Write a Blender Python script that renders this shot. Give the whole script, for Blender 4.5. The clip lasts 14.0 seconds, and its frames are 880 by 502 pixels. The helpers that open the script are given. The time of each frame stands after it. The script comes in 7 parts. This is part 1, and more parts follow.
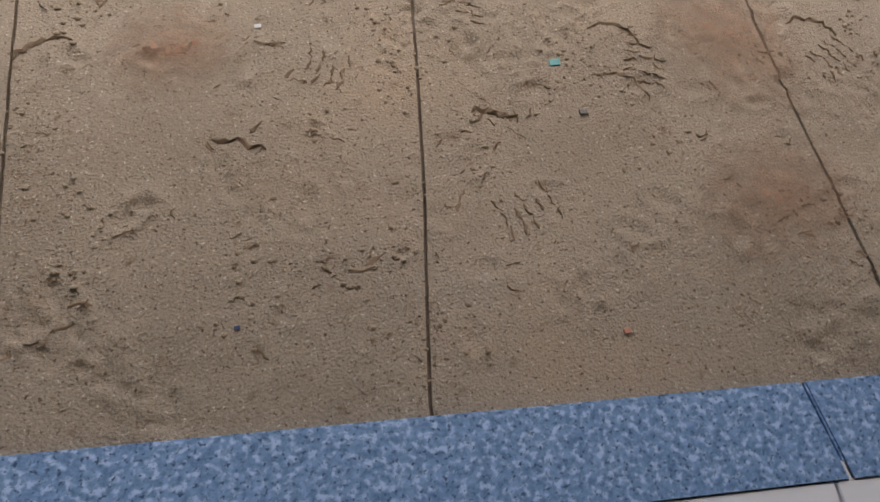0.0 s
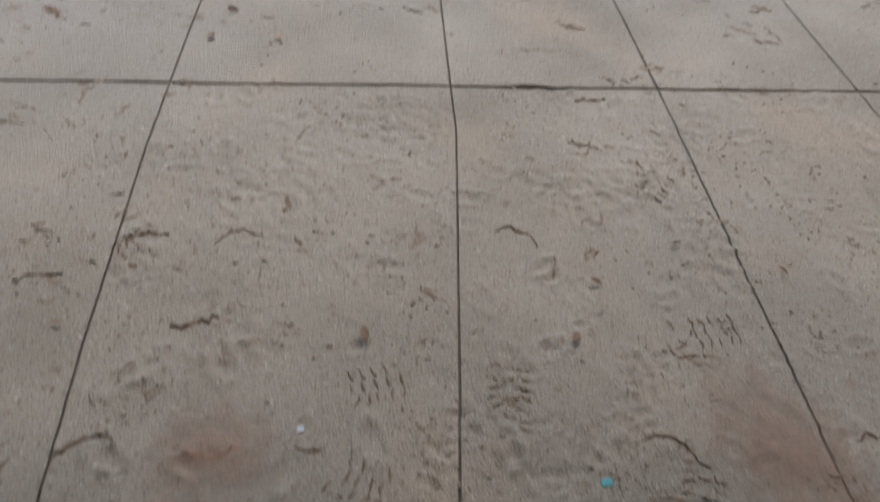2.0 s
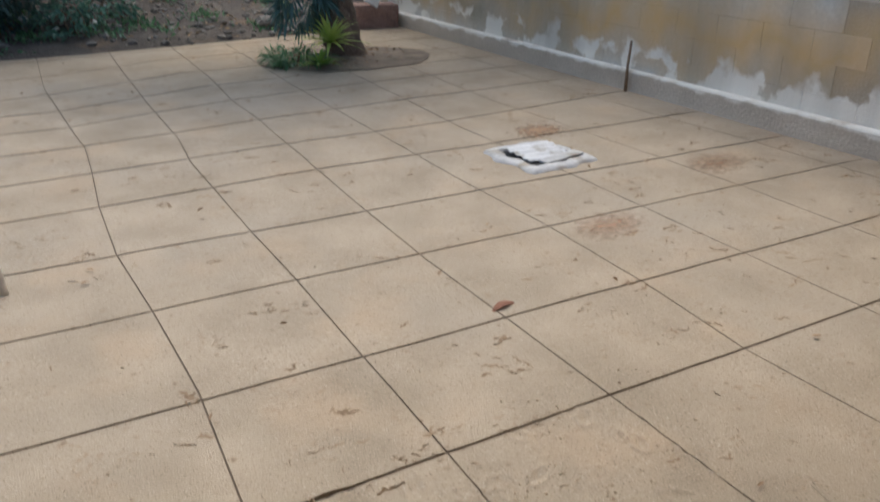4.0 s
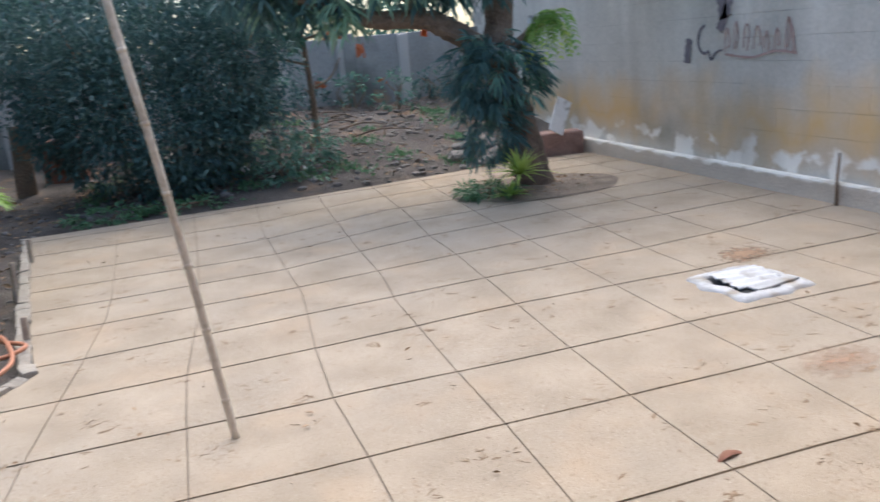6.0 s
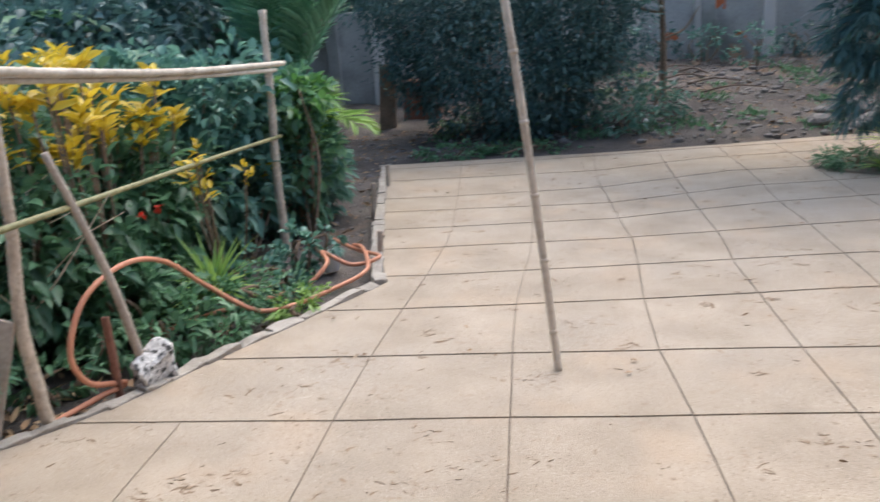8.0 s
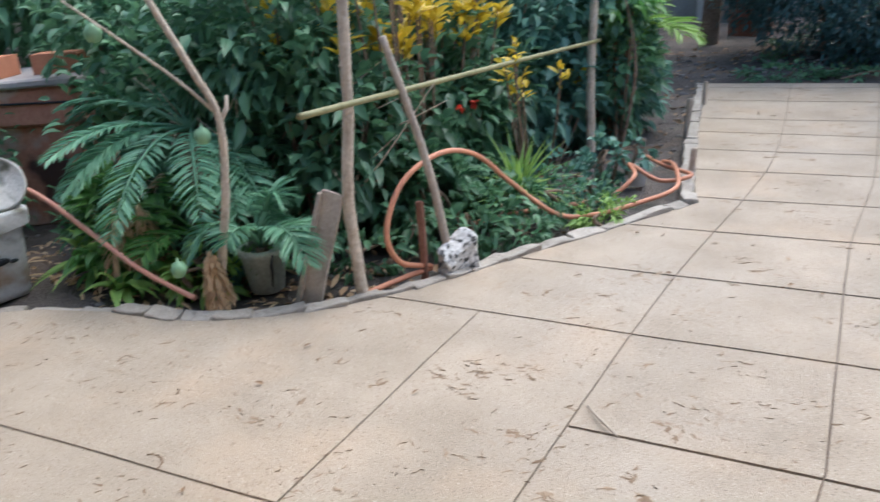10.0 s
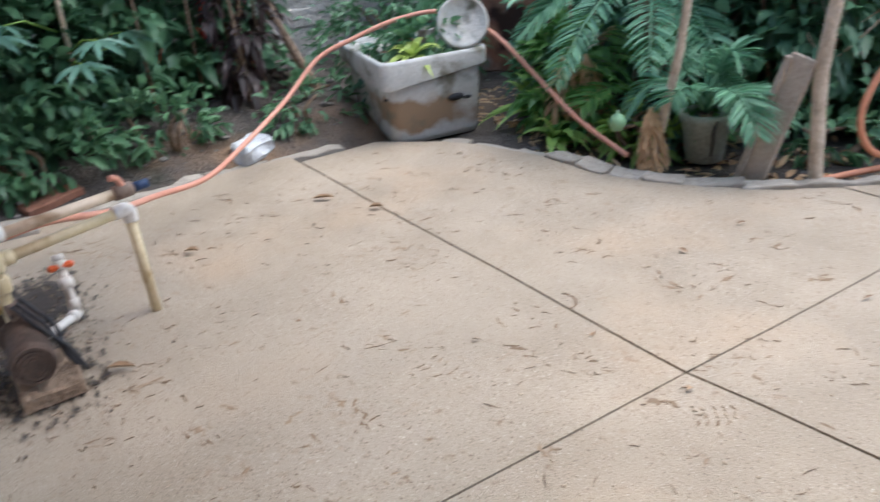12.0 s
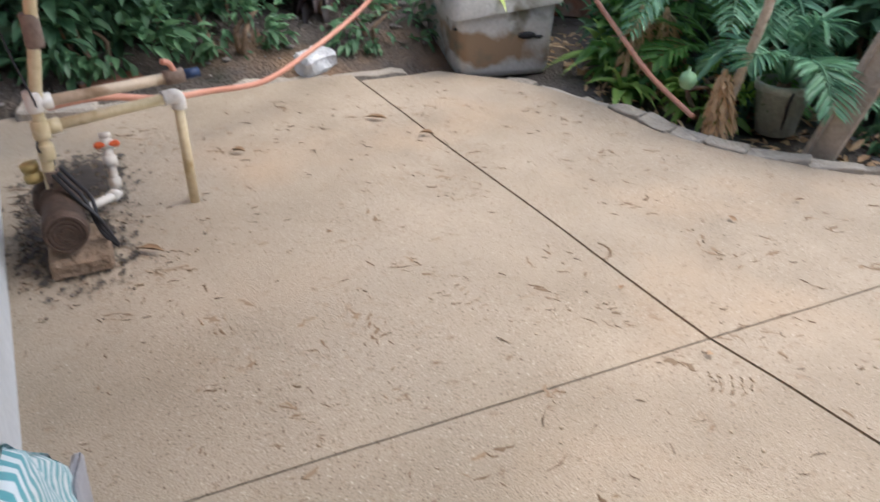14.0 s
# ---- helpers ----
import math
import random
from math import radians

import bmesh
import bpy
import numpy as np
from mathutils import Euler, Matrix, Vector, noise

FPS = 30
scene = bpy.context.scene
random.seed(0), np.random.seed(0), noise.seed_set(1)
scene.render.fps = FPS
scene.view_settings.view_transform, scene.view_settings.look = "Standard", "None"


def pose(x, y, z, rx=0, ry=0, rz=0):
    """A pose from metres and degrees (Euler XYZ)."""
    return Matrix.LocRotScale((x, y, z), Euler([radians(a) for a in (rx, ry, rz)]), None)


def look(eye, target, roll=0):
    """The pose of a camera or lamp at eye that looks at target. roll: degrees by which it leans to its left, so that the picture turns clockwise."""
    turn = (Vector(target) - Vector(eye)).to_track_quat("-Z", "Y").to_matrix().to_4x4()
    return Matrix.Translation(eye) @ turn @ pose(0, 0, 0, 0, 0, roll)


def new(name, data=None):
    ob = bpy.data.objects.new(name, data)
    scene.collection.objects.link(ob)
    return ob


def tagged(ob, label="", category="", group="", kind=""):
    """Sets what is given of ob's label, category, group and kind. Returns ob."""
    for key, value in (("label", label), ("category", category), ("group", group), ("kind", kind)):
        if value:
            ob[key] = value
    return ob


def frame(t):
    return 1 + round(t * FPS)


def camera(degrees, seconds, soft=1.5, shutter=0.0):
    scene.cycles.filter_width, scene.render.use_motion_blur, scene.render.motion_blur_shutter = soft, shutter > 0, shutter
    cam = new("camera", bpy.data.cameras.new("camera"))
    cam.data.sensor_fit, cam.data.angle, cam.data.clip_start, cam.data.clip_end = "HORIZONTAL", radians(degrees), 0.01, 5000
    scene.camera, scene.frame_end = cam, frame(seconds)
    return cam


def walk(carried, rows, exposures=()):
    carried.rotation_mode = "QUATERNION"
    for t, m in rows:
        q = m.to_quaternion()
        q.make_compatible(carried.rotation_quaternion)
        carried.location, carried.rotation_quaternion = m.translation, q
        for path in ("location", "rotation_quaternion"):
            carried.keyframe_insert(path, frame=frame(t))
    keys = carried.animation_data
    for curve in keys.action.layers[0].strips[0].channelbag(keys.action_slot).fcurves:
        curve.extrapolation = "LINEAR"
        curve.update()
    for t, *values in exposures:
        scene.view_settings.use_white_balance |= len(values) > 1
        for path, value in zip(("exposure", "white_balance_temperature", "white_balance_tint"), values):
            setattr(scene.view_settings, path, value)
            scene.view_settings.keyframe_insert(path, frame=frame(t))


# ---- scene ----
cam = camera(57.9, 14.0, shutter=0.5)
PATH = [
    (0, (-0.97, 0.908, 1.02), (-0.578, 1.799, -0.728), 13.8),
    (0.5, (-0.959, 0.948, 1.026), (-0.553, 1.857, -0.709), 16.2),
    (1, (-0.919, 1.015, 1.064), (-0.577, 2.076, -0.596), 13.3),
    (1.5, (-0.907, 1.084, 1.093), (-0.622, 2.311, -0.46), 10.3),
    (2, (-0.92, 1.17, 1.148), (-0.626, 2.552, -0.268), 7.6),
    (2.5, (-0.959, 1.261, 1.202), (-0.571, 2.768, -0.054), 4.9),
    (3, (-0.967, 1.313, 1.274), (-0.228, 2.841, 0.216), 3.8),
    (3.2, (-0.957, 1.32, 1.297), (-0.066, 2.802, 0.292), 3.2),
    (5.3, (-0.963, 1.391, 1.491), (-0.149, 3.133, 0.938), -4.4),
    (5.5, (-0.982, 1.402, 1.488), (-0.234, 3.177, 0.951), -4.8),
    (6, (-1.021, 1.421, 1.492), (-0.464, 3.273, 0.983), -5.1),
    (6.5, (-1.053, 1.444, 1.483), (-0.704, 3.352, 0.995), -4.7),
    (7, (-1.076, 1.452, 1.466), (-0.942, 3.389, 0.987), -4.1),
    (7.5, (-1.08, 1.473, 1.43), (-1.124, 3.406, 0.92), -4.1),
    (8, (-1.118, 1.467, 1.412), (-1.347, 3.376, 0.863), -4.0),
    (8.2, (-1.127, 1.471, 1.384), (-1.439, 3.368, 0.831), -4.2),
    (10.3, (-1.279, 1.532, 1.3), (-2.266, 3.123, 0.599), -4.2),
    (10.5, (-1.3, 1.52, 1.291), (-2.363, 3.064, 0.593), -4.5),
    (11, (-1.339, 1.553, 1.256), (-2.651, 2.882, 0.542), -5.8),
    (11.5, (-1.37, 1.562, 1.205), (-2.821, 2.68, 0.403), -5.9),
    (12, (-1.394, 1.545, 1.171), (-2.954, 2.445, 0.302), -5.9),
    (12.5, (-1.402, 1.537, 1.148), (-3.052, 2.257, 0.278), -5.0),
    (13, (-1.399, 1.559, 1.144), (-3.071, 2.223, 0.268), -2.8),
    (13.5, (-1.392, 1.584, 1.116), (-3.05, 2.235, 0.207), -1.6),
    (14, (-1.373, 1.599, 1.099), (-2.951, 2.345, 0.122), 0.3),
]
EXPOSURES = [(0.0, 1.06, 6850, 11), (0.6, 1.06, 6750, 10), (1.0, 1.06, 5900, 8), (1.5, 0.88, 5550, 5), (2.0, 0.66, 5550, 4), (2.6, 0.40, 6050, 3), (3.0, 0.32, 6650, 2), (3.2, 0.40, 6700, 2), (5.3, 1.54, 6350, 8),
             (8.2, 1.54, 6300, 8), (10.3, 1.60, 5800, 5), (11.0, 1.60, 5750, 5), (12.5, 1.66, 5850, 6), (13.5, 1.66, 6050, 7), (14.0, 1.54, 6250, 8)]
walk(cam, [(t, look(eye, target, roll)) for t, eye, target, roll in PATH], EXPOSURES)

# ---------- world and sun: bright overcast late afternoon ----------
world = bpy.data.worlds.new("overcast_sky")
scene.world = world
world.use_nodes = True
wn, wl = world.node_tree.nodes, world.node_tree.links
sky = wn.new("ShaderNodeTexSky")
sky.sky_type, sky.sun_disc = "NISHITA", False
sky.sun_elevation, sky.sun_rotation = radians(62), radians(20)
sky.air_density, sky.dust_density, sky.ozone_density = 1.0, 3.0, 1.0
wl.new(sky.outputs[0], wn["Background"].inputs[0])
wn["Background"].inputs[1].default_value = 0.15
sun_data = bpy.data.lights.new("sun", "SUN")
sun_data.energy, sun_data.angle, sun_data.color = 0.6, radians(70), (1.0, 0.97, 0.93)
sun = new("sun", sun_data)
sun.matrix_world = look((0, 0, 0), (-math.sin(radians(20)) * math.cos(radians(62)), -math.cos(radians(20)) * math.cos(radians(62)), -math.sin(radians(62))))


# ---------- materials ----------
def material(name, dark, light, scale=4.0, fine=60.0, rough=0.85, bump=0.3, metal=0.0, depth=0.01, island=0.0, rnd=0.0, stains=(), spec=0.4):
    """Two scales of variation, relief, and stains: (colour, noise scale, threshold, softness, z low, z high)."""
    m = bpy.data.materials.new(name)
    m.use_nodes = True
    n, l = m.node_tree.nodes, m.node_tree.links
    b = n["Principled BSDF"]
    b.inputs["Roughness"].default_value, b.inputs["Metallic"].default_value = rough, metal
    b.inputs["Specular IOR Level"].default_value = spec
    geo = n.new("ShaderNodeNewGeometry")

    def noise_node(s, detail=5.0):
        t = n.new("ShaderNodeTexNoise")
        t.inputs["Scale"].default_value, t.inputs["Detail"].default_value = s, detail
        l.new(geo.outputs["Position"], t.inputs["Vector"])
        return t

    def ramp(socket, lo, hi):
        r = n.new("ShaderNodeMapRange")
        r.inputs[1].default_value, r.inputs[2].default_value = lo, hi
        l.new(socket, r.inputs[0])
        return r.outputs[0]

    def mix(fac, a, c):
        x = n.new("ShaderNodeMix")
        x.data_type = "RGBA"
        l.new(fac, x.inputs[0])
        for value, slot in ((a, x.inputs[6]), (c, x.inputs[7])):
            if isinstance(value, tuple):
                slot.default_value = (*value, 1)
            else:
                l.new(value, slot)
        return x.outputs[2]

    big, small = noise_node(scale), noise_node(fine, 8.0)
    add = n.new("ShaderNodeMath")
    add.operation = "ADD"
    l.new(ramp(big.outputs[0], 0.3, 0.7), add.inputs[0])
    l.new(ramp(small.outputs[0], 0.25, 0.75), add.inputs[1])
    half = n.new("ShaderNodeMath")
    half.operation = "MULTIPLY"
    half.inputs[1].default_value = 0.5
    l.new(add.outputs[0], half.inputs[0])
    fac = half.outputs[0]
    if island or rnd:
        info = geo.outputs["Random Per Island"] if island else n.new("ShaderNodeObjectInfo").outputs["Random"]
        x = n.new("ShaderNodeMix")
        x.inputs[0].default_value = island or rnd
        l.new(fac, x.inputs[2])
        l.new(info, x.inputs[3])
        fac = x.outputs[0]
    col = mix(fac, dark, light)
    for colour, s, at, soft, lo, hi in stains:
        f = ramp(noise_node(s, 6.0).outputs[0], at - soft, at + soft)
        if hi is not None:
            sep = n.new("ShaderNodeSeparateXYZ")
            l.new(geo.outputs["Position"], sep.inputs[0])
            w = noise_node(s * 1.7, 5.0)
            wob = n.new("ShaderNodeMath")
            wob.operation = "MULTIPLY_ADD"
            wob.inputs[1].default_value = (hi - lo) * 1.3
            l.new(w.outputs[0], wob.inputs[0])
            l.new(sep.outputs[2], wob.inputs[2])
            mid, wid = (lo + hi) / 2 + (hi - lo) * 0.65, (hi - lo) / 2
            sub = n.new("ShaderNodeMath")
            sub.operation = "SUBTRACT"
            sub.inputs[1].default_value = mid
            l.new(wob.outputs[0], sub.inputs[0])
            ab = n.new("ShaderNodeMath")
            ab.operation = "ABSOLUTE"
            l.new(sub.outputs[0], ab.inputs[0])
            k = n.new("ShaderNodeMath")
            k.operation = "MULTIPLY"
            l.new(f, k.inputs[0])
            l.new(ramp(ab.outputs[0], wid * (1.25 if soft > 0.09 else 1.0), 0.0 if soft > 0.09 else wid * 0.6), k.inputs[1])
            f = k.outputs[0]
        col = mix(f, col, colour)
    l.new(col, b.inputs["Base Color"])
    if bump:
        bp = n.new("ShaderNodeBump")
        bp.inputs["Strength"].default_value, bp.inputs["Distance"].default_value = bump, depth
        l.new(small.outputs[0], bp.inputs["Height"])
        l.new(bp.outputs[0], b.inputs["Normal"])
    return m


def leaf_material(name, dark, light, rough=0.45, shine=0.5):
    m = material(name, dark, light, 6.0, 40.0, rough, 0.0, island=0.65, spec=shine)
    b = m.node_tree.nodes["Principled BSDF"]
    n, l = m.node_tree.nodes, m.node_tree.links
    through_light = n.new("ShaderNodeBsdfTranslucent")
    blend = n.new("ShaderNodeMixShader")
    blend.inputs[0].default_value = 0.38
    l.new(b.inputs["Base Color"].links[0].from_socket, through_light.inputs[0])
    l.new(b.outputs[0], blend.inputs[1])
    l.new(through_light.outputs[0], blend.inputs[2])
    l.new(blend.outputs[0], n["Material Output"].inputs[0])
    return m


SAND = material("sandy_concrete", (0.255, 0.205, 0.148), (0.475, 0.392, 0.298), 2.6, 230.0, 0.93, 1.0, depth=0.004,
                stains=[((0.43, 0.325, 0.225), 2.1, 0.66, 0.13, 0, None), ((0.37, 0.315, 0.25), 0.8, 0.62, 0.12, 0, None), ((0.23, 0.165, 0.11), 26.0, 0.70, 0.06, 0, None), ((0.15, 0.105, 0.07), 150.0, 0.64, 0.04, 0, None), ((0.60, 0.52, 0.42), 190.0, 0.655, 0.03, 0, None)])


def scuffed(m, colour, patch, grain, amount=0.75):
    """Crumbled, scraped spots in clusters: damp grains darkened further for the shade in them, and a ragged dent."""
    n, l = m.node_tree.nodes, m.node_tree.links
    b = n["Principled BSDF"]
    geo = n.new("ShaderNodeNewGeometry")
    outs = []
    for s, detail, lo, hi in ((patch, 4.0, 0.52, 0.70), (grain, 8.0, 0.55, 0.61)):
        t = n.new("ShaderNodeTexNoise")
        t.inputs["Scale"].default_value, t.inputs["Detail"].default_value, t.inputs["Roughness"].default_value = s, detail, 0.62
        t.inputs["Distortion"].default_value = 0.15
        l.new(geo.outputs["Position"], t.inputs["Vector"])
        r = n.new("ShaderNodeMapRange")
        r.inputs[1].default_value, r.inputs[2].default_value = lo, hi
        l.new(t.outputs[0], r.inputs[0])
        outs.append(r.outputs[0])
    both = n.new("ShaderNodeMath")
    both.operation = "MULTIPLY"
    l.new(outs[0], both.inputs[0])
    l.new(outs[1], both.inputs[1])
    part_of = n.new("ShaderNodeMath")
    part_of.operation = "MULTIPLY"
    part_of.inputs[1].default_value = amount
    l.new(both.outputs[0], part_of.inputs[0])
    x = n.new("ShaderNodeMix")
    x.data_type = "RGBA"
    l.new(part_of.outputs[0], x.inputs[0])
    l.new(b.inputs["Base Color"].links[0].from_socket, x.inputs[6])
    x.inputs[7].default_value = (*colour, 1)
    l.new(x.outputs[2], b.inputs["Base Color"])
    bp = n.new("ShaderNodeBump")
    bp.invert = True
    bp.inputs["Strength"].default_value, bp.inputs["Distance"].default_value = 0.4, 0.005
    l.new(both.outputs[0], bp.inputs["Height"])
    if b.inputs["Normal"].links:
        l.new(b.inputs["Normal"].links[0].from_socket, bp.inputs["Normal"])
    l.new(bp.outputs[0], b.inputs["Normal"])
    return m


# the dark brown also paints the shade inside the scuffs
scuffed(SAND, (0.25, 0.15, 0.085), 4.0, 34.0, 0.5)
JOINT = material("dark_joint_dirt", (0.11, 0.083, 0.064), (0.23, 0.18, 0.14), 9.0, 90.0, 0.95, 0.4)
SOIL = material("garden_soil", (0.052, 0.045, 0.04), (0.148, 0.126, 0.11), 2.2, 55.0, 0.97, 1.0, depth=0.03,
                stains=[((0.165, 0.14, 0.12), 1.1, 0.58, 0.10, 0, None), ((0.045, 0.045, 0.035), 3.0, 0.62, 0.06, 0, None), ((0.21, 0.14, 0.09), 1.7, 0.62, 0.07, 0, None)])
CURB = material("worn_cement_curb", (0.22, 0.195, 0.16), (0.50, 0.445, 0.375), 16.0, 70.0, 0.95, 0.9, depth=0.012, rnd=0.4)
BLOCK = material("grey_cement_render", (0.42, 0.415, 0.38), (0.68, 0.66, 0.605), 1.1, 34.0, 0.93, 0.5, depth=0.008, rnd=0.05,
                 stains=[((0.64, 0.45, 0.23), 1.0, 0.32, 0.20, 0.20, 0.92), ((0.30, 0.27, 0.20), 0.9, 0.64, 0.10, 0.1, 1.0), ((0.84, 0.81, 0.74), 2.6, 0.48, 0.02, 0.04, 0.37)])
MORTAR = material("wall_mortar", (0.30, 0.295, 0.27), (0.50, 0.485, 0.45), 5.0, 60.0, 0.95, 0.5,
                  stains=[((0.57, 0.40, 0.20), 1.0, 0.32, 0.20, 0.20, 0.92), ((0.82, 0.79, 0.72), 2.6, 0.48, 0.02, 0.04, 0.37)])
FOOTING = material("footing_cement", (0.46, 0.405, 0.33), (0.68, 0.61, 0.515), 3.0, 45.0, 0.95, 0.7, depth=0.012,
                   stains=[((0.82, 0.79, 0.72), 2.4, 0.38, 0.04, 0.13, 0.24)])
BACKWALL = material("weathered_concrete", (0.29, 0.28, 0.26), (0.52, 0.50, 0.465), 1.0, 25.0, 0.95, 0.5, rnd=0.2,
                    stains=[((0.13, 0.135, 0.115), 0.8, 0.57, 0.08, 0, None), ((0.45, 0.27, 0.17), 1.6, 0.66, 0.05, 0, None)])


def streaked(m, colour, low, high, amount):
    """Rain streaks running down a wall."""
    n, l = m.node_tree.nodes, m.node_tree.links
    b = n["Principled BSDF"]
    geo = n.new("ShaderNodeNewGeometry")
    long = n.new("ShaderNodeVectorMath")
    long.operation = "MULTIPLY"
    long.inputs[1].default_value = (1.7, 1.7, 0.28)
    l.new(geo.outputs["Position"], long.inputs[0])
    t = n.new("ShaderNodeTexNoise")
    t.inputs["Scale"].default_value, t.inputs["Detail"].default_value = 1.0, 6.0
    l.new(long.outputs[0], t.inputs["Vector"])
    r = n.new("ShaderNodeMapRange")
    r.inputs[1].default_value, r.inputs[2].default_value, r.inputs[4].default_value = low, high, amount
    l.new(t.outputs[0], r.inputs[0])
    x = n.new("ShaderNodeMix")
    x.data_type = "RGBA"
    l.new(r.outputs[0], x.inputs[0])
    l.new(b.inputs["Base Color"].links[0].from_socket, x.inputs[6])
    x.inputs[7].default_value = (*colour, 1)
    l.new(x.outputs[2], b.inputs["Base Color"])


for m in (BLOCK, MORTAR, BACKWALL):
    streaked(m, (0.22, 0.22, 0.19), 0.48, 0.80, 0.6)
ADOBE = material("rough_brown_render", (0.42, 0.395, 0.36), (0.66, 0.62, 0.56), 2.0, 28.0, 0.96, 1.0, depth=0.03, rnd=0.3,
                 stains=[((0.22, 0.215, 0.22), 1.6, 0.58, 0.06, 0, None)])
REDBRICK = material("clay_brick", (0.36, 0.13, 0.07), (0.56, 0.25, 0.14), 9.0, 90.0, 0.9, 0.5, rnd=0.2)
PINK = material("salmon_wall_paint", (0.64, 0.38, 0.31), (0.80, 0.54, 0.46), 1.8, 40.0, 0.8, 0.2,
                stains=[((0.34, 0.24, 0.18), 3.0, 0.62, 0.06, 0, None)])
PLINTH = material("grey_plinth_paint", (0.50, 0.51, 0.51), (0.68, 0.69, 0.69), 2.5, 45.0, 0.75, 0.2,
                  stains=[((0.25, 0.22, 0.18), 4.0, 0.66, 0.05, 0, None)])
TEAL = material("dark_green_paint", (0.016, 0.075, 0.07), (0.04, 0.17, 0.15), 9.0, 40.0, 0.5, 0.2,
                stains=[((0.25, 0.35, 0.33), 12.0, 0.68, 0.03, 0, None)])
DULLBROWN = material("mottled_dull_brown", (0.15, 0.095, 0.08), (0.40, 0.26, 0.22), 6.0, 60.0, 0.85, 0.3)
GRANITE = material("blue_grey_granite", (0.05, 0.14, 0.30), (0.30, 0.48, 0.76), 70.0, 170.0, 0.4, 0.05, stains=[((0.46, 0.62, 0.84), 90.0, 0.57, 0.07, 0, None), ((0.04, 0.09, 0.18), 160.0, 0.62, 0.06, 0, None)])
TILE = material("white_glazed_tile", (0.82, 0.84, 0.86), (0.88, 0.89, 0.90), 3.0, 50.0, 0.25, 0.03)
PLASTER = material("plain_plaster", (0.50, 0.46, 0.42), (0.62, 0.58, 0.53), 2.0, 40.0, 0.9, 0.2)
BAMBOO = material("weathered_bamboo", (0.34, 0.27, 0.19), (0.74, 0.65, 0.52), 5.0, 35.0, 0.7, 0.25)
BAMBOOG = material("yellow_green_bamboo", (0.14, 0.14, 0.06), (0.34, 0.30, 0.14), 4.0, 30.0, 0.55, 0.2)
BARK = material("pale_bark", (0.32, 0.25, 0.18), (0.68, 0.57, 0.44), 9.0, 50.0, 0.95, 0.9, depth=0.012)
BARKTREE = material("dark_tree_bark", (0.075, 0.055, 0.043), (0.27, 0.20, 0.15), 5.0, 30.0, 0.95, 1.0, depth=0.03)
BARKD = material("brown_bark", (0.13, 0.09, 0.06), (0.34, 0.24, 0.165), 6.0, 40.0, 0.95, 1.0, depth=0.02)
LATH = material("grey_weathered_wood", (0.26, 0.21, 0.16), (0.52, 0.44, 0.355), 6.0, 60.0, 0.9, 0.5)
RUSTWOOD = material("red_brown_stake", (0.16, 0.07, 0.045), (0.30, 0.15, 0.10), 6.0, 50.0, 0.9, 0.5)
HOSE = material("orange_hose_plastic", (0.42, 0.16, 0.085), (0.60, 0.27, 0.155), 5.0, 60.0, 0.5, 0.1)
PVC = material("yellowed_pvc", (0.47, 0.37, 0.19), (0.72, 0.62, 0.42), 5.0, 50.0, 0.45, 0.1, stains=[((0.36, 0.24, 0.10), 9.0, 0.60, 0.06, 0, None)])
PVCWHITE = material("dirty_white_pvc", (0.58, 0.53, 0.46), (0.78, 0.75, 0.70), 7.0, 60.0, 0.45, 0.1, stains=[((0.36, 0.28, 0.2), 9.0, 0.64, 0.05, 0, None)])
ORANGE = material("orange_red_plastic", (0.62, 0.09, 0.025), (0.75, 0.16, 0.05), 9.0, 60.0, 0.4, 0.05)
BRASS = material("tarnished_brass", (0.36, 0.25, 0.09), (0.62, 0.47, 0.2), 12.0, 70.0, 0.45, 0.15, metal=0.6)
IRON = material("greasy_brown_iron", (0.035, 0.025, 0.02), (0.15, 0.10, 0.075), 10.0, 60.0, 0.7, 0.6, metal=0.2)
RUSTPIPE = material("rusty_coupling", (0.13, 0.09, 0.07), (0.30, 0.23, 0.18), 12.0, 60.0, 0.8, 0.4)
BLACK = material("black_rubber", (0.012, 0.013, 0.016), (0.035, 0.035, 0.04), 9.0, 60.0, 0.5, 0.1)
BLUE = material("dark_blue_plastic", (0.012, 0.03, 0.08), (0.03, 0.06, 0.14), 9.0, 60.0, 0.45, 0.1)
BASIN = material("weathered_cement_basin", (0.37, 0.37, 0.345), (0.60, 0.60, 0.57), 4.0, 60.0, 0.9, 0.4,
                 stains=[((0.27, 0.19, 0.12), 3.5, 0.50, 0.07, 0.03, 0.2), ((0.16, 0.15, 0.11), 5.0, 0.62, 0.05, 0, None)])
DISC = material("cement_disc", (0.44, 0.42, 0.38), (0.68, 0.66, 0.61), 12.0, 70.0, 0.92, 0.6, stains=[((0.12, 0.12, 0.09), 9.0, 0.62, 0.06, 0, None)])
LUMP = material("lichened_concrete", (0.42, 0.40, 0.37), (0.80, 0.78, 0.74), 24.0, 60.0, 0.95, 0.9, depth=0.012, stains=[((0.08, 0.08, 0.075), 34.0, 0.55, 0.05, 0, None)])
POTC = material("mossy_concrete_pot", (0.19, 0.215, 0.175), (0.46, 0.48, 0.42), 9.0, 60.0, 0.95, 0.7)
RUST = material("rusty_red_tank", (0.34, 0.13, 0.08), (0.62, 0.32, 0.21), 3.0, 40.0, 0.8, 0.4, stains=[((0.50, 0.42, 0.34), 4.0, 0.57, 0.07, 0, None), ((0.08, 0.04, 0.03), 3.0, 0.58, 0.06, 0, None)])
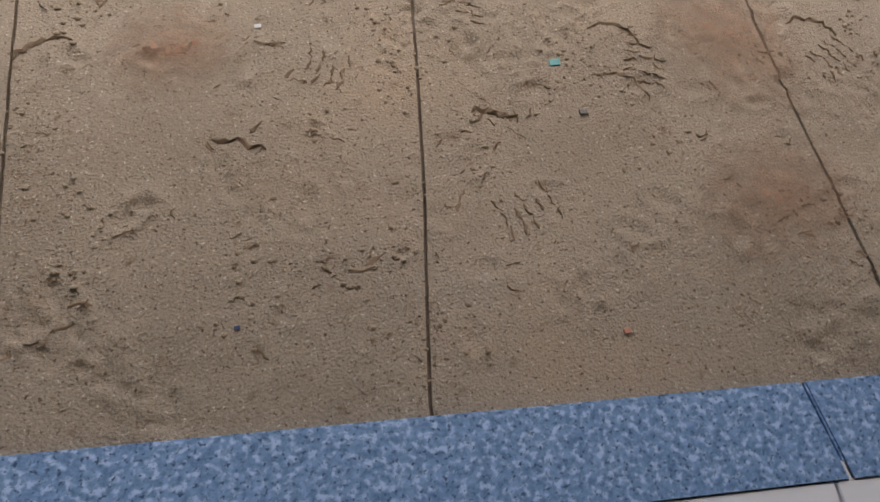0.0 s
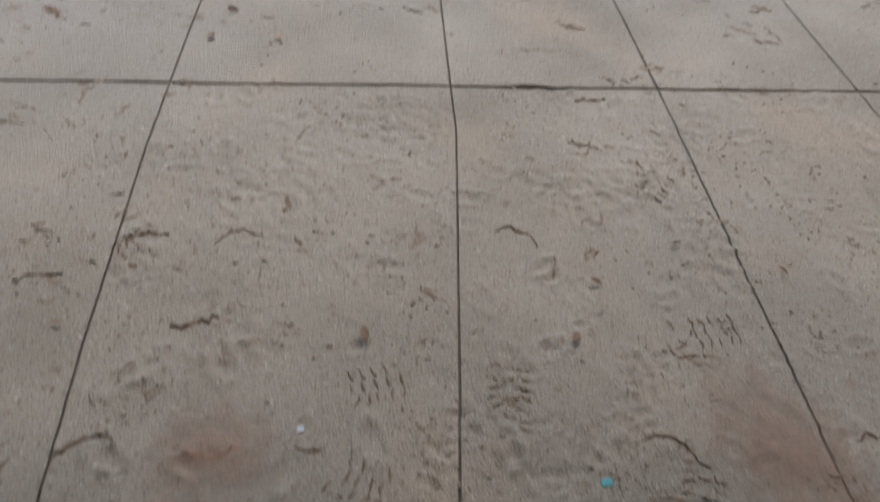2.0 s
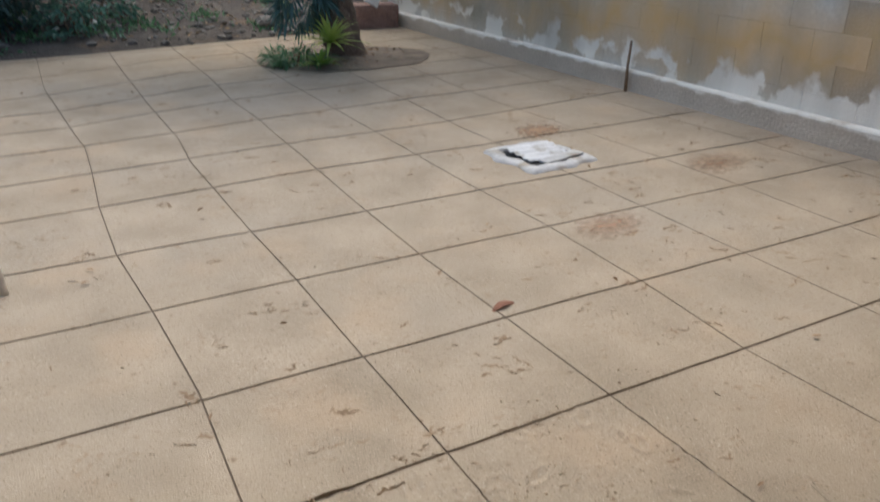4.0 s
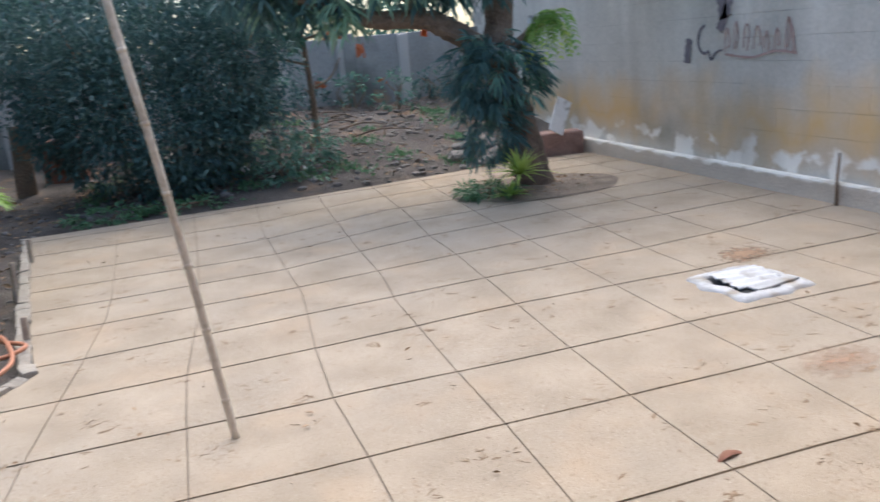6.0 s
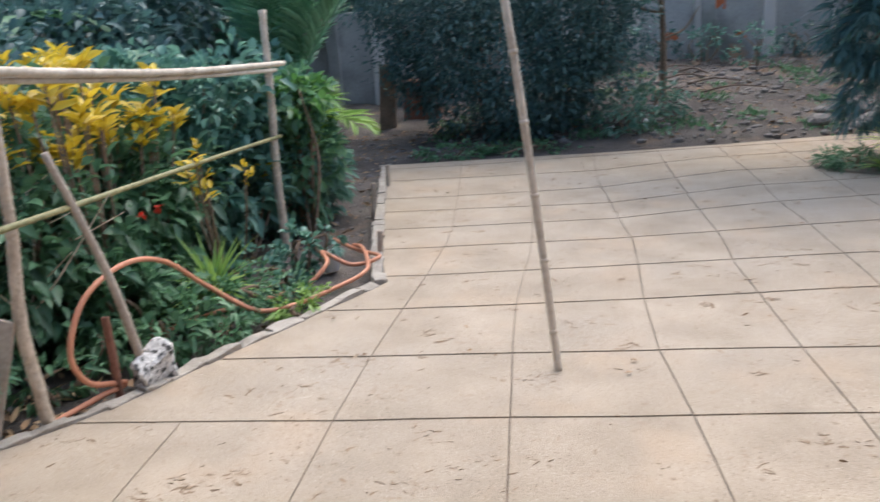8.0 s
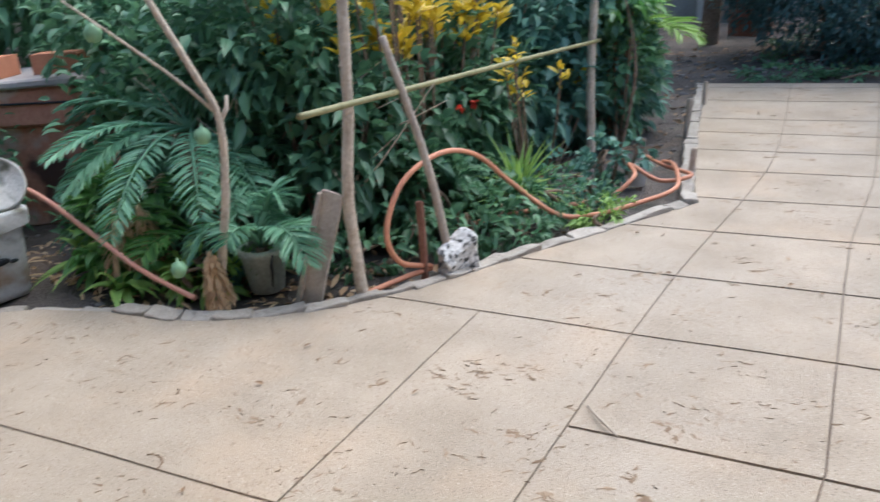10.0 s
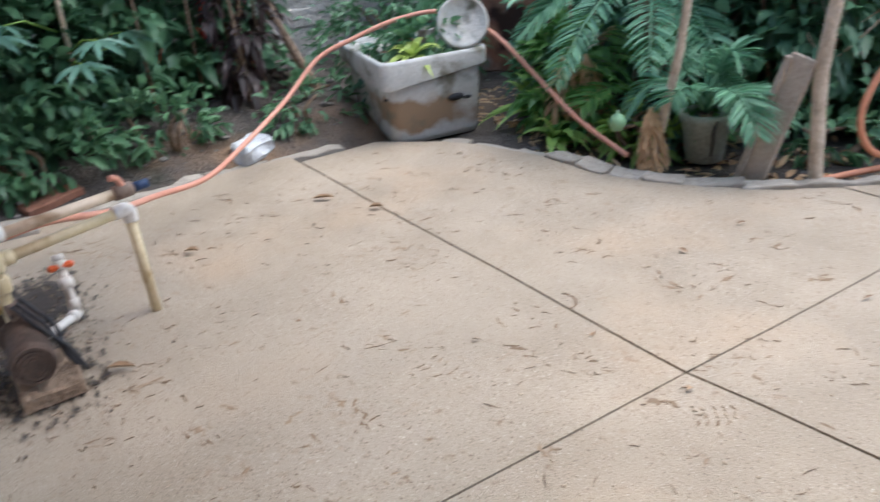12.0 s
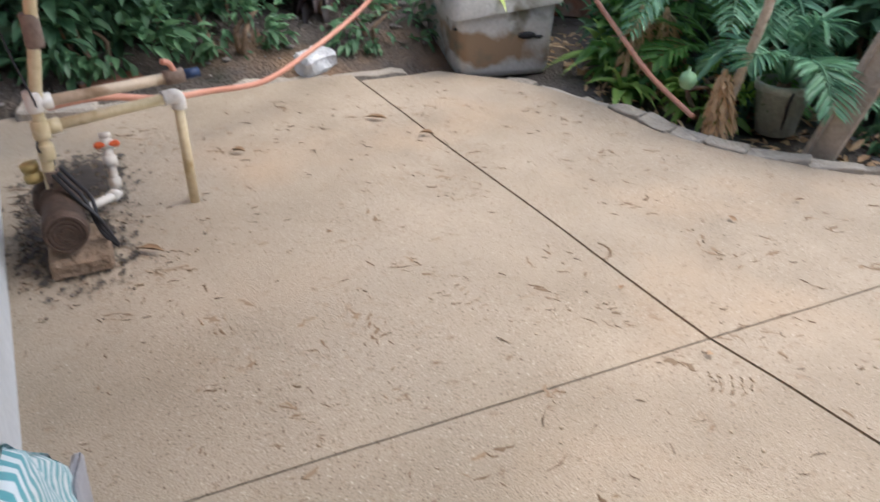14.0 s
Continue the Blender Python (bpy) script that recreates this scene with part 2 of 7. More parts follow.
LIDMAT = material("grey_tank_lid", (0.28, 0.25, 0.23), (0.47, 0.42, 0.39), 5.0, 50.0, 0.85, 0.4)
WHITE = material("chalky_white_paint", (0.62, 0.63, 0.64), (0.82, 0.82, 0.82), 6.0, 40.0, 0.7, 0.3, stains=[((0.35, 0.33, 0.30), 7.0, 0.63, 0.06, 0, None)])
WHITEPOT = material("white_plastic", (0.62, 0.62, 0.60), (0.78, 0.78, 0.76), 8.0, 50.0, 0.5, 0.1)
STONE = material("grey_rubble_stone", (0.09, 0.083, 0.078), (0.30, 0.275, 0.255), 7.0, 40.0, 0.95, 0.8, island=0.5, depth=0.02)
LITTER = material("dry_brown_leaf", (0.12, 0.07, 0.04), (0.44, 0.29, 0.17), 9.0, 60.0, 0.8, 0.2, island=0.7)
SPRAY = material("faded_dark_spray_paint", (0.10, 0.09, 0.11), (0.24, 0.22, 0.24), 12.0, 60.0, 0.85, 0.2)
SPRAYRED = material("faded_red_spray_paint", (0.33, 0.22, 0.20), (0.43, 0.33, 0.31), 12.0, 60.0, 0.9, 0.2)
BAGMAT = material("blue_white_woven_plastic", (0.10, 0.36, 0.42), (0.72, 0.80, 0.82), 9.0, 22.0, 0.4, 0.3)
BAGGREY = material("grey_plastic_sheet", (0.26, 0.26, 0.28), (0.44, 0.44, 0.46), 6.0, 30.0, 0.4, 0.2)
CLEAR = material("crumpled_pale_plastic", (0.42, 0.44, 0.46), (0.72, 0.73, 0.74), 22.0, 60.0, 0.3, 0.6, depth=0.02)
G_DARK = leaf_material("dark_glossy_leaf", (0.034, 0.084, 0.086), (0.12, 0.225, 0.205))
G_MID = leaf_material("green_leaf", (0.05, 0.132, 0.068), (0.19, 0.37, 0.185))
G_HEDGE = leaf_material("deep_green_leaf", (0.036, 0.10, 0.056), (0.15, 0.30, 0.155))
G_BLUE = leaf_material("blue_green_leaf", (0.055, 0.15, 0.115), (0.20, 0.38, 0.28))
G_LIME = leaf_material("lime_green_leaf", (0.13, 0.28, 0.05), (0.38, 0.55, 0.14))
G_FRESH = leaf_material("fresh_green_leaf", (0.05, 0.16, 0.04), (0.20, 0.40, 0.10))
G_YELLOW = leaf_material("yellow_croton_leaf", (0.42, 0.30, 0.02), (0.88, 0.66, 0.06))
G_PALM = leaf_material("palm_leaflet", (0.085, 0.225, 0.13), (0.29, 0.54, 0.33))
G_PURPLE = leaf_material("dark_purple_leaf", (0.022, 0.016, 0.018), (0.09, 0.06, 0.055))
G_DRY = leaf_material("dry_tan_leaf", (0.44, 0.29, 0.16), (0.80, 0.60, 0.38), 0.8, 0.2)
G_RED = leaf_material("red_leaf", (0.30, 0.02, 0.015), (0.60, 0.06, 0.03))
G_PASSION = material("green_fruit_skin", (0.16, 0.30, 0.16), (0.24, 0.40, 0.22), 9.0, 40.0, 0.4, 0.05)
FAR_ORANGE = material("orange_spray_mark", (0.50, 0.13, 0.05), (0.62, 0.20, 0.09), 3.0, 30.0, 0.9, 0.2)


# ---------- mesh helpers ----------
def mesh_of(name, verts, faces, mat, smooth=False):
    me = bpy.data.meshes.new(name)
    me.from_pydata([tuple(v) for v in verts], [], [tuple(f) for f in faces])
    if mat:
        me.materials.append(mat)
    if smooth:
        for p in me.polygons:
            p.use_smooth = True
    me.update()
    return me


def solid(name, verts, faces, mat, parent=None, label="", smooth=False):
    ob = new(name, mesh_of(name, verts, faces, mat, smooth))
    if parent:
        ob.parent = parent
    if label:
        ob["label"] = label
    return ob


def part(name, bm, mat, parent=None, label="", smooth=False):
    me = bpy.data.meshes.new(name)
    bm.to_mesh(me)
    bm.free()
    me.materials.append(mat)
    if smooth:
        for p in me.polygons:
            p.use_smooth = True
    ob = new(name, me)
    if parent:
        ob.parent = parent
    if label:
        ob["label"] = label
    return ob


def thing(name, label, category, at=(0, 0, 0), group=""):
    ob = new(name)
    ob.location = at
    return tagged(ob, label, category, group)


def box_bm(size, at=(0, 0, 0), bevel=0.004, rough=0.0, cuts=0, seed=0, turn=None):
    bm = bmesh.new()
    bmesh.ops.create_cube(bm, size=1.0)
    bmesh.ops.scale(bm, vec=size, verts=bm.verts)
    if cuts:
        bmesh.ops.subdivide_edges(bm, edges=bm.edges, cuts=cuts, use_grid_fill=True)
    if bevel:
        bmesh.ops.bevel(bm, geom=[e for e in bm.edges if e.calc_face_angle(0) > 0.5], offset=bevel, segments=1, affect="EDGES")
    if rough:
        for v in bm.verts:
            v.co += rough * noise.noise_vector(v.co * 9 + Vector((seed * 3.1, seed * 1.7, 0)))
    if turn:
        bmesh.ops.transform(bm, matrix=turn, verts=bm.verts)
    bmesh.ops.translate(bm, vec=at, verts=bm.verts)
    return bm


def tube_data(points, radii, sides=8, caps=True, knots=0.0, seed=0):
    """Vertices and faces of a tube through the points."""
    pts = [Vector(p) for p in points]
    if not hasattr(radii, "__len__"):
        radii = [radii] * len(pts)
    verts, faces = [], []
    up = Vector((0.13, 0.21, 1)).normalized()
    for i, p in enumerate(pts):
        d = (pts[min(i + 1, len(pts) - 1)] - pts[max(i - 1, 0)]).normalized()
        if abs(d.dot(up)) > 0.95:
            up = Vector((1, 0.2, 0.1)).normalized()
        a = d.cross(up).normalized()
        c = d.cross(a)
        up = -c if c.dot(up) < 0 else c
        for k in range(sides):
            w = 2 * math.pi * k / sides
            r = radii[i] * (1 + knots * noise.noise(Vector((i * 0.9 + seed, k * 1.3, seed * 0.7))))
            verts.append(p + r * (math.cos(w) * a + math.sin(w) * c))
    for i in range(len(pts) - 1):
        for k in range(sides):
            a, b = i * sides + k, i * sides + (k + 1) % sides
            faces.append((a, b, b + sides, a + sides))
    if caps:
        faces.append(tuple(range(sides))[::-1])
        faces.append(tuple(range((len(pts) - 1) * sides, len(pts) * sides)))
    return verts, faces


def tube(name, points, radii, mat, parent=None, label="", sides=8, knots=0.0, seed=0):
    v, f = tube_data(points, radii, sides, True, knots, seed)
    return solid(name, v, f, mat, parent, label, smooth=True)


def join(datas):
    verts, faces = [], []
    for v, f in datas:
        o = len(verts)
        verts += list(v)
        faces += [tuple(i + o for i in g) for g in f]
    return verts, faces


def spline(points, n=6):
    """A smooth run through the points."""
    pts = [Vector(p) for p in points]
    out = []
    for i in range(len(pts) - 1):
        p0, p1, p2, p3 = pts[max(i - 1, 0)], pts[i], pts[i + 1], pts[min(i + 2, len(pts) - 1)]
        for k in range(n):
            t = k / n
            out.append(0.5 * (2 * p1 + (p2 - p0) * t + (2 * p0 - 5 * p1 + 4 * p2 - p3) * t * t + (3 * p1 - p0 - 3 * p2 + p3) * t ** 3))
    return out + [pts[-1]]


def lathe(profile, sides=20):
    """A turned body from (radius, z) pairs."""
    verts, faces = [], []
    for r, z in profile:
        verts += [Vector((r * math.cos(2 * math.pi * k / sides), r * math.sin(2 * math.pi * k / sides), z)) for k in range(sides)]
    for i in range(len(profile) - 1):
        for k in range(sides):
            a, b = i * sides + k, i * sides + (k + 1) % sides
            faces.append((a, b, b + sides, a + sides))
    faces.append(tuple(range(sides))[::-1])
    faces.append(tuple(range((len(profile) - 1) * sides, len(profile) * sides)))
    return verts, faces


def leaves_object(name, base, way, length, width, mat, parent=None, label="", fold=0.25, droop=0.25, rng=None):
    """Many pointed leaves, each of six small faces: base, way (n, 3), length and width (n)."""
    rng = rng or np.random.default_rng(1)
    n = len(base)
    way = way / np.linalg.norm(way, axis=1)[:, None]
    side = np.cross(way, rng.normal(size=(n, 3)) * 0.45 + np.array([0, 0, 1.0]))
    side /= np.linalg.norm(side, axis=1)[:, None] + 1e-9
    nor = np.cross(side, way)
    L, W = length[:, None], width[:, None]
    down = np.array([0, 0, -1.0])
    p0 = base
    m1 = base + way * L * 0.35 + down * L * droop * 0.1
    m2 = base + way * L * 0.7 + down * L * droop * 0.45
    tip = base + way * L + down * L * droop
    lift = nor * W * fold
    v = np.stack([p0, m1 - side * W * 0.5 + lift, m1, m1 + side * W * 0.5 + lift, m2 - side * W * 0.38 + lift, m2, m2 + side * W * 0.38 + lift, tip], axis=1).reshape(-1, 3)
    f = np.array([[0, 2, 1], [0, 3, 2], [1, 2, 5], [1, 5, 4], [2, 3, 6], [2, 6, 5], [4, 5, 7], [5, 6, 7]])
    faces = (f[None] + (np.arange(n) * 8)[:, None, None]).reshape(-1, 3)
    me = bpy.data.meshes.new(name)
    me.vertices.add(len(v))
    me.vertices.foreach_set("co", v.ravel())
    me.loops.add(faces.size)
    me.loops.foreach_set("vertex_index", faces.ravel().astype(np.int32))
    me.polygons.add(len(faces))
    me.polygons.foreach_set("loop_start", np.arange(0, faces.size, 3, dtype=np.int32))
    me.update(calc_edges=True)
    me.materials.append(mat)
    ob = new(name, me)
    if parent:
        ob.parent = parent
    if label:
        ob["label"] = label
    return ob


def shrub(name, label, category, at, blobs, count, size, mat, seed, stems=5, stem_mat=None, slim=0.45, droop=0.3, inner=0.55, kind_of_leaf="foliage", out=1.0):
    """A bush on branching stems; blobs: (x, y, z, rx, ry, rz) clumps round the foot at."""
    rng = np.random.default_rng(seed)
    root = thing(name, label, category, at)
    vol = np.array([b[3] * b[4] * b[5] for b in blobs]) ** 0.67
    base, way = [], []
    for b, share in zip(blobs, vol / vol.sum()):
        n = max(20, int(count * share))
        d = rng.normal(size=(n, 3))
        d /= np.linalg.norm(d, axis=1)[:, None]
        r = inner + (1 - inner) * rng.random(n) ** 0.6
        # clumped twigs: leaves gather round a smaller number of twig tips
        k = max(6, n // 7)
        tips = d[:k] * r[:k, None]
        own = rng.integers(0, k, n)
        p = tips[own] + rng.normal(size=(n, 3)) * 0.09
        p *= (1 + 0.22 * np.sin(p[:, :1] * 5 + seed) * np.cos(p[:, 1:2] * 4.0 + p[:, 2:] * 3.0))
        pos = p * np.array(b[3:]) + np.array(b[:3])
        pos[:, 2] = np.maximum(pos[:, 2], 0.02)
        base.append(pos)
        way.append(p * out + rng.normal(size=(n, 3)) * 0.55 + np.array([0, 0, 0.15]))
    base, way = np.concatenate(base), np.concatenate(way)
    ln = size * (0.65 + 0.7 * rng.random(len(base)))
    leaves_object(kind_of_leaf, base, way, ln, ln * slim, mat, root, droop=droop, rng=rng)
    for i in range(stems):
        b = blobs[i % len(blobs)]
        a = rng.random() * 6.28
        end = Vector((b[0] + 0.5 * b[3] * math.cos(a), b[1] + 0.5 * b[4] * math.sin(a), b[2] + 0.4 * b[5]))
        foot = Vector((b[0] * 0.5 + 0.05 * math.cos(a), b[1] * 0.5 + 0.05 * math.sin(a), -0.03))
        mid = foot.lerp(end, 0.5) + Vector((rng.normal() * 0.06, rng.normal() * 0.06, 0.05))
        tube("stem", spline([foot, mid, end], 5), [0.016 - 0.001 * j for j in range(11)], stem_mat or BARKD, root, sides=6, knots=0.3, seed=i)
    return root


def frond(name, foot, azimuth, rise, length, sag, leaflets, leaf_len, leaf_wid, mat, parent, seed=0, stalk=0.25, stalk_mat=None, spread=1.05, label=""):
    """An arching feather leaf: a rib with paired leaflets."""
    rng = np.random.default_rng(seed + 17)
    a, e = radians(azimuth), radians(rise)
    h = Vector((math.cos(a), math.sin(a), 0))
    pts = []
    for i in range(15):
        t = i / 14
        pts.append(Vector(foot) + h * length * math.cos(e) * t * (1 - 0.12 * t) + Vector((0, 0, length * (math.sin(e) * t - sag * t * t))))
    rib = tube(name, pts, [0.011 * (1 - 0.85 * i / 14) * (0.6 + length * 0.5) for i in range(15)], stalk_mat or mat, parent, label, sides=5)
    base, way, ln = [], [], []
    for i in range(leaflets):
        t = stalk + (1 - stalk) * (i + 0.5) / leaflets
        j = min(int(t * 14), 13)
        p = pts[j].lerp(pts[j + 1], t * 14 - j)
        d = (pts[j + 1] - pts[j]).normalized()
        s = d.cross(Vector((0, 0, 1))).normalized()
        u = s.cross(d)
        size = math.sin(math.pi * (0.12 + 0.83 * (t - stalk) / (1 - stalk))) ** 0.6
        for q in (1, -1):
            w = s * q * spread + d * (0.55 + 0.5 * t) + u * 0.28 + Vector(rng.normal(size=3) * 0.07)
            base.append(p), way.append(w), ln.append(leaf_len * size * (0.9 + 0.2 * rng.random()))
    ln = np.array(ln)
    leaves_object("feather_blade", np.array(base), np.array(way), ln, np.full(len(ln), leaf_wid), mat, rib, fold=0.2, droop=0.22, rng=rng)
    return rib


# ---------- ground ----------
EDGE = [(-4.86, 1.30), (-4.83, 1.55), (-4.86, 2.14), (-4.88, 2.57), (-4.84, 2.86), (-4.74, 3.18), (-4.5, 3.40), (-4.31, 3.51), (-3.96, 3.60), (-3.66, 3.62),
        (-3.37, 3.73), (-3.13, 3.90), (-2.95, 4.10), (-2.81, 4.28), (-2.67, 4.53), (-2.47, 4.88), (-2.26, 5.24), (-1.96, 5.76), (-2.08, 6.33), (-2.28, 7.6), (-2.53, 9.29), (-2.60, 9.70)]
FAR = [(-2.60, 9.74), (-1.1, 9.85), (0.23, 9.93), (1.2, 10.08), (2.2, 10.25), (3.75, 10.4)]


def interp(x, pairs):
    for (a, p), (b, q) in zip(pairs, pairs[1:]):
        if x <= b:
            return p + (q - p) * max(0.0, (x - a) / (b - a))
    return pairs[-1][1]


def ground_height(x, y):
    n1 = noise.noise(Vector((x * 0.9, y * 0.9, 3)))
    n2 = noise.noise(Vector((x * 4.1, y * 4.1, 7)))
    h = -0.055
    if y > 9.6:
        up = min(1.0, max(0.0, (y - interp(x, [(p[0], p[1]) for p in FAR]) + 0.02) / 3.6))
        side = 0.35 + 0.65 * min(1.0, max(0.0, (x + 2.2) / 2.4))
        h = -0.06 + 0.04 * min(1, up * 30) + 0.66 * side * up ** 0.85 + up * (0.10 * n1 + 0.05 * n2)
    elif x < -4.8 and y < 3.4:
        up = min(1.0, (-4.8 - x) / 0.75)
        h = -0.07 + 0.30 * up ** 0.8 + 0.03 * n2
    elif x < -2.0:
        h = -0.05 + 0.03 * n1 + 0.025 * n2
    if abs(x) > 14 or y > 20 or y < -5:
        h = -0.1
    return h


xs = [-900, -200, -60, -25, -14] + list(np.arange(-9.0, 6.01, 0.12)) + [14, 25, 60, 200, 900]
ys = [-900, -200, -60, -20, -6, -2, 0.0] + list(np.arange(0.9, 15.0, 0.12)) + [20, 30, 60, 200, 900]
gv = [(x, y, ground_height(x, y)) for y in ys for x in xs]
gf = [(j * len(xs) + i, j * len(xs) + i + 1, (j + 1) * len(xs) + i + 1, (j + 1) * len(xs) + i) for j in range(len(ys) - 1) for i in range(len(xs) - 1)]
ground = solid("ground", gv, gf, SOIL, smooth=True)
tagged(ground, "dark bare garden soil with scattered rubble and litter", "ground", kind="structure")

# ---------- house, porch and enclosing walls ----------


def wall(name, x0, x1, y0, y1, z0, z1, mat, label, bevel=0.006):
    ob = part(name, box_bm((x1 - x0, y1 - y0, z1 - z0), ((x0 + x1) / 2, (y0 + y1) / 2, (z0 + z1) / 2), bevel), mat)
    return tagged(ob, label, "wall", kind="structure")


HY = 1.366
FARX = -4.42
wall("wall_south", FARX, -2.44, 1.20, HY, 0.36, 2.25, PINK, "dirty salmon pink painted house wall")
wall("plinth", FARX - 0.004, -2.44, 1.20, HY + 0.004, -0.1, 0.36, PLINTH, "grey painted plinth of the house wall")
wall("wall_house_west", FARX, FARX + 0.16, -1.6, 1.06, -0.1, 2.25, PINK, "salmon pink painted house side wall")
wall("wall_edge", -2.36, -2.28, 1.19, HY + 0.008, -0.1, 2.25, PINK, "salmon pink painted strip beside the green wall")
# brown upright strip: the shadow at the wall's end, put in as colour
shade_strip = wall("trim", -2.44, -2.36, 1.19, HY + 0.013, -0.1, 2.25, DULLBROWN, "dark brown strip for the shadow at the salmon wall's end")
wall("wall_porch_green", -2.28, -1.72, 1.16, 1.358, -0.1, 2.25, TEAL, "dark green painted porch wall with pale scuffs")
wall("wall_south_east", 0.75, 3.75, 1.0, HY, -0.1, 2.25, PINK, "salmon pink painted house wall beside the porch")
wall("wall_porch_west", -1.86, -1.72, -1.6, 1.158, -0.1, 2.25, PLASTER, "plain plastered porch wall")
wall("wall_porch_east", 0.75, 0.90, -1.6, 0.998, -0.1, 2.25, PLASTER, "plain plastered porch wall")
wall("wall_porch_back", -1.86, 0.90, -1.75, -1.602, -0.1, 2.25, PLASTER, "plain plastered porch wall")
swing = Matrix.Translation((-2.55, HY, 0)) @ Matrix.Rotation(radians(2.3), 4, "Z") @ Matrix.Translation((2.55, -HY, 0))
for ob in list(scene.objects):
    if ob.name in ("wall_south", "plinth"):
        ob.matrix_basis = swing
# unseen slab: low, deep overhang added to darken the paving near the house
roof = part("porch_roof", box_bm((8.6, 4.6, 0.10), (-0.45, 0.50, 2.30), 0.01), PLASTER)
tagged(roof, "plain unseen roof slab reaching out to shade the house front", "roof", kind="structure")
ceiling = part("ceiling", box_bm((2.44, 2.5, 0.02), (-0.48, -0.34, 2.238), 0.0), PLASTER)
tagged(ceiling, "plain plastered porch ceiling", "ceiling", kind="structure")

# porch floor: granite sill and white tiles
SLOPE = -0.075


def sill_y(x, off):
    return 1.135 + SLOPE * (x + 0.14) + off


threshold = thing("threshold", "speckled blue-grey granite sill at the porch edge", "sill")
tagged(threshold, kind="structure")
cuts = [-1.72, -0.275, 0.66]
for a, b in zip(cuts, cuts[1:]):
    a, b = a + 0.0015, b - 0.0015
    v = [(a, sill_y(a, 0), -0.08), (b, sill_y(b, 0), -0.08), (b + 0.012, sill_y(b, -0.142), -0.08), (a + 0.012, sill_y(a, -0.142), -0.08)]
    v += [(x, y, 0.012) for x, y, z in v]
    bm = bmesh.new()
    vs = [bm.verts.new(p) for p in v]
    for f in ((3, 2, 1, 0), (4, 5, 6, 7), (0, 1, 5, 4), (1, 2, 6, 5), (2, 3, 7, 6), (3, 0, 4, 7)):
        bm.faces.new([vs[i] for i in f])
    bmesh.ops.recalc_face_normals(bm, faces=bm.faces)
    bmesh.ops.bevel(bm, geom=list(bm.edges), offset=0.003, segments=2, affect="EDGES")
    part("slab", bm, GRANITE, threshold)
porch_floor = tagged(part("floor", box_bm((2.6, 2.25, 0.08), (-0.48, -0.32, -0.045), 0.0), JOINT), "white tiled porch floor with dark joints", "floor", kind="structure")
tile_mesh = None
for i in range(6):
    for j in range(6):
        bm = box_bm((0.417, 0.417, 0.012), (0, 0, 0), 0.002)
        if tile_mesh is None:
            tile_mesh = bpy.data.meshes.new("tile")
            bm.to_mesh(tile_mesh)
            tile_mesh.materials.append(TILE)
        bm.free()
        ob = new("tile", tile_mesh)
        ob.parent = porch_floor
        x, y = -1.55 + 0.42 * i, 0.86 - 0.42 * j
        x, y = x + 0.20, y + SLOPE * (x + 0.30) - 0.0
        ob.matrix_basis = pose(x - 0.0, y - 0.05, 0.003, 0, 0, math.degrees(math.atan(SLOPE)))

# east block wall with footing
wall_east = tagged(part("wall_east", box_bm((0.14, 13.2, 2.62), (3.85, 7.7, 1.30), 0.0), MORTAR), "grey cement block wall, stained ochre with flaking white paint low down", "wall", kind="structure")
footing = part("footing", box_bm((0.09, 13.0, 0.24), (3.735, 7.7, 0.045), 0.012, 0.006, 8), FOOTING)
tagged(footing, "low cement footing ledge with chalky white top", "footing", kind="structure")
wall_north = tagged(part("wall_north", box_bm((13.0, 0.14, 2.6), (-2.0, 14.2, 0.37), 0.01), BACKWALL), "weathered grey concrete garden wall at the back", "wall", kind="structure")
for i in range(6):
    p = part("pillar", box_bm((0.2, 0.1, 2.66), (-6.0 + 1.9 * i, 14.09, 0.39), 0.01), BACKWALL, wall_north)
for k in range(8):
    ob = part("pier", box_bm((0.17, 0.06, 2.5), (-3.4 + 0.98 * k, 14.105, 0.40), 0.01, 0.01, 2, k), PLASTER, wall_north, "pale upright concrete pier")
wall_west = tagged(part("wall_west", box_bm((0.16, 13.2, 3.2), (-7.2, 7.6, 1.5), 0.01), ADOBE), "rough brown rendered brick garden wall", "wall", kind="structure")

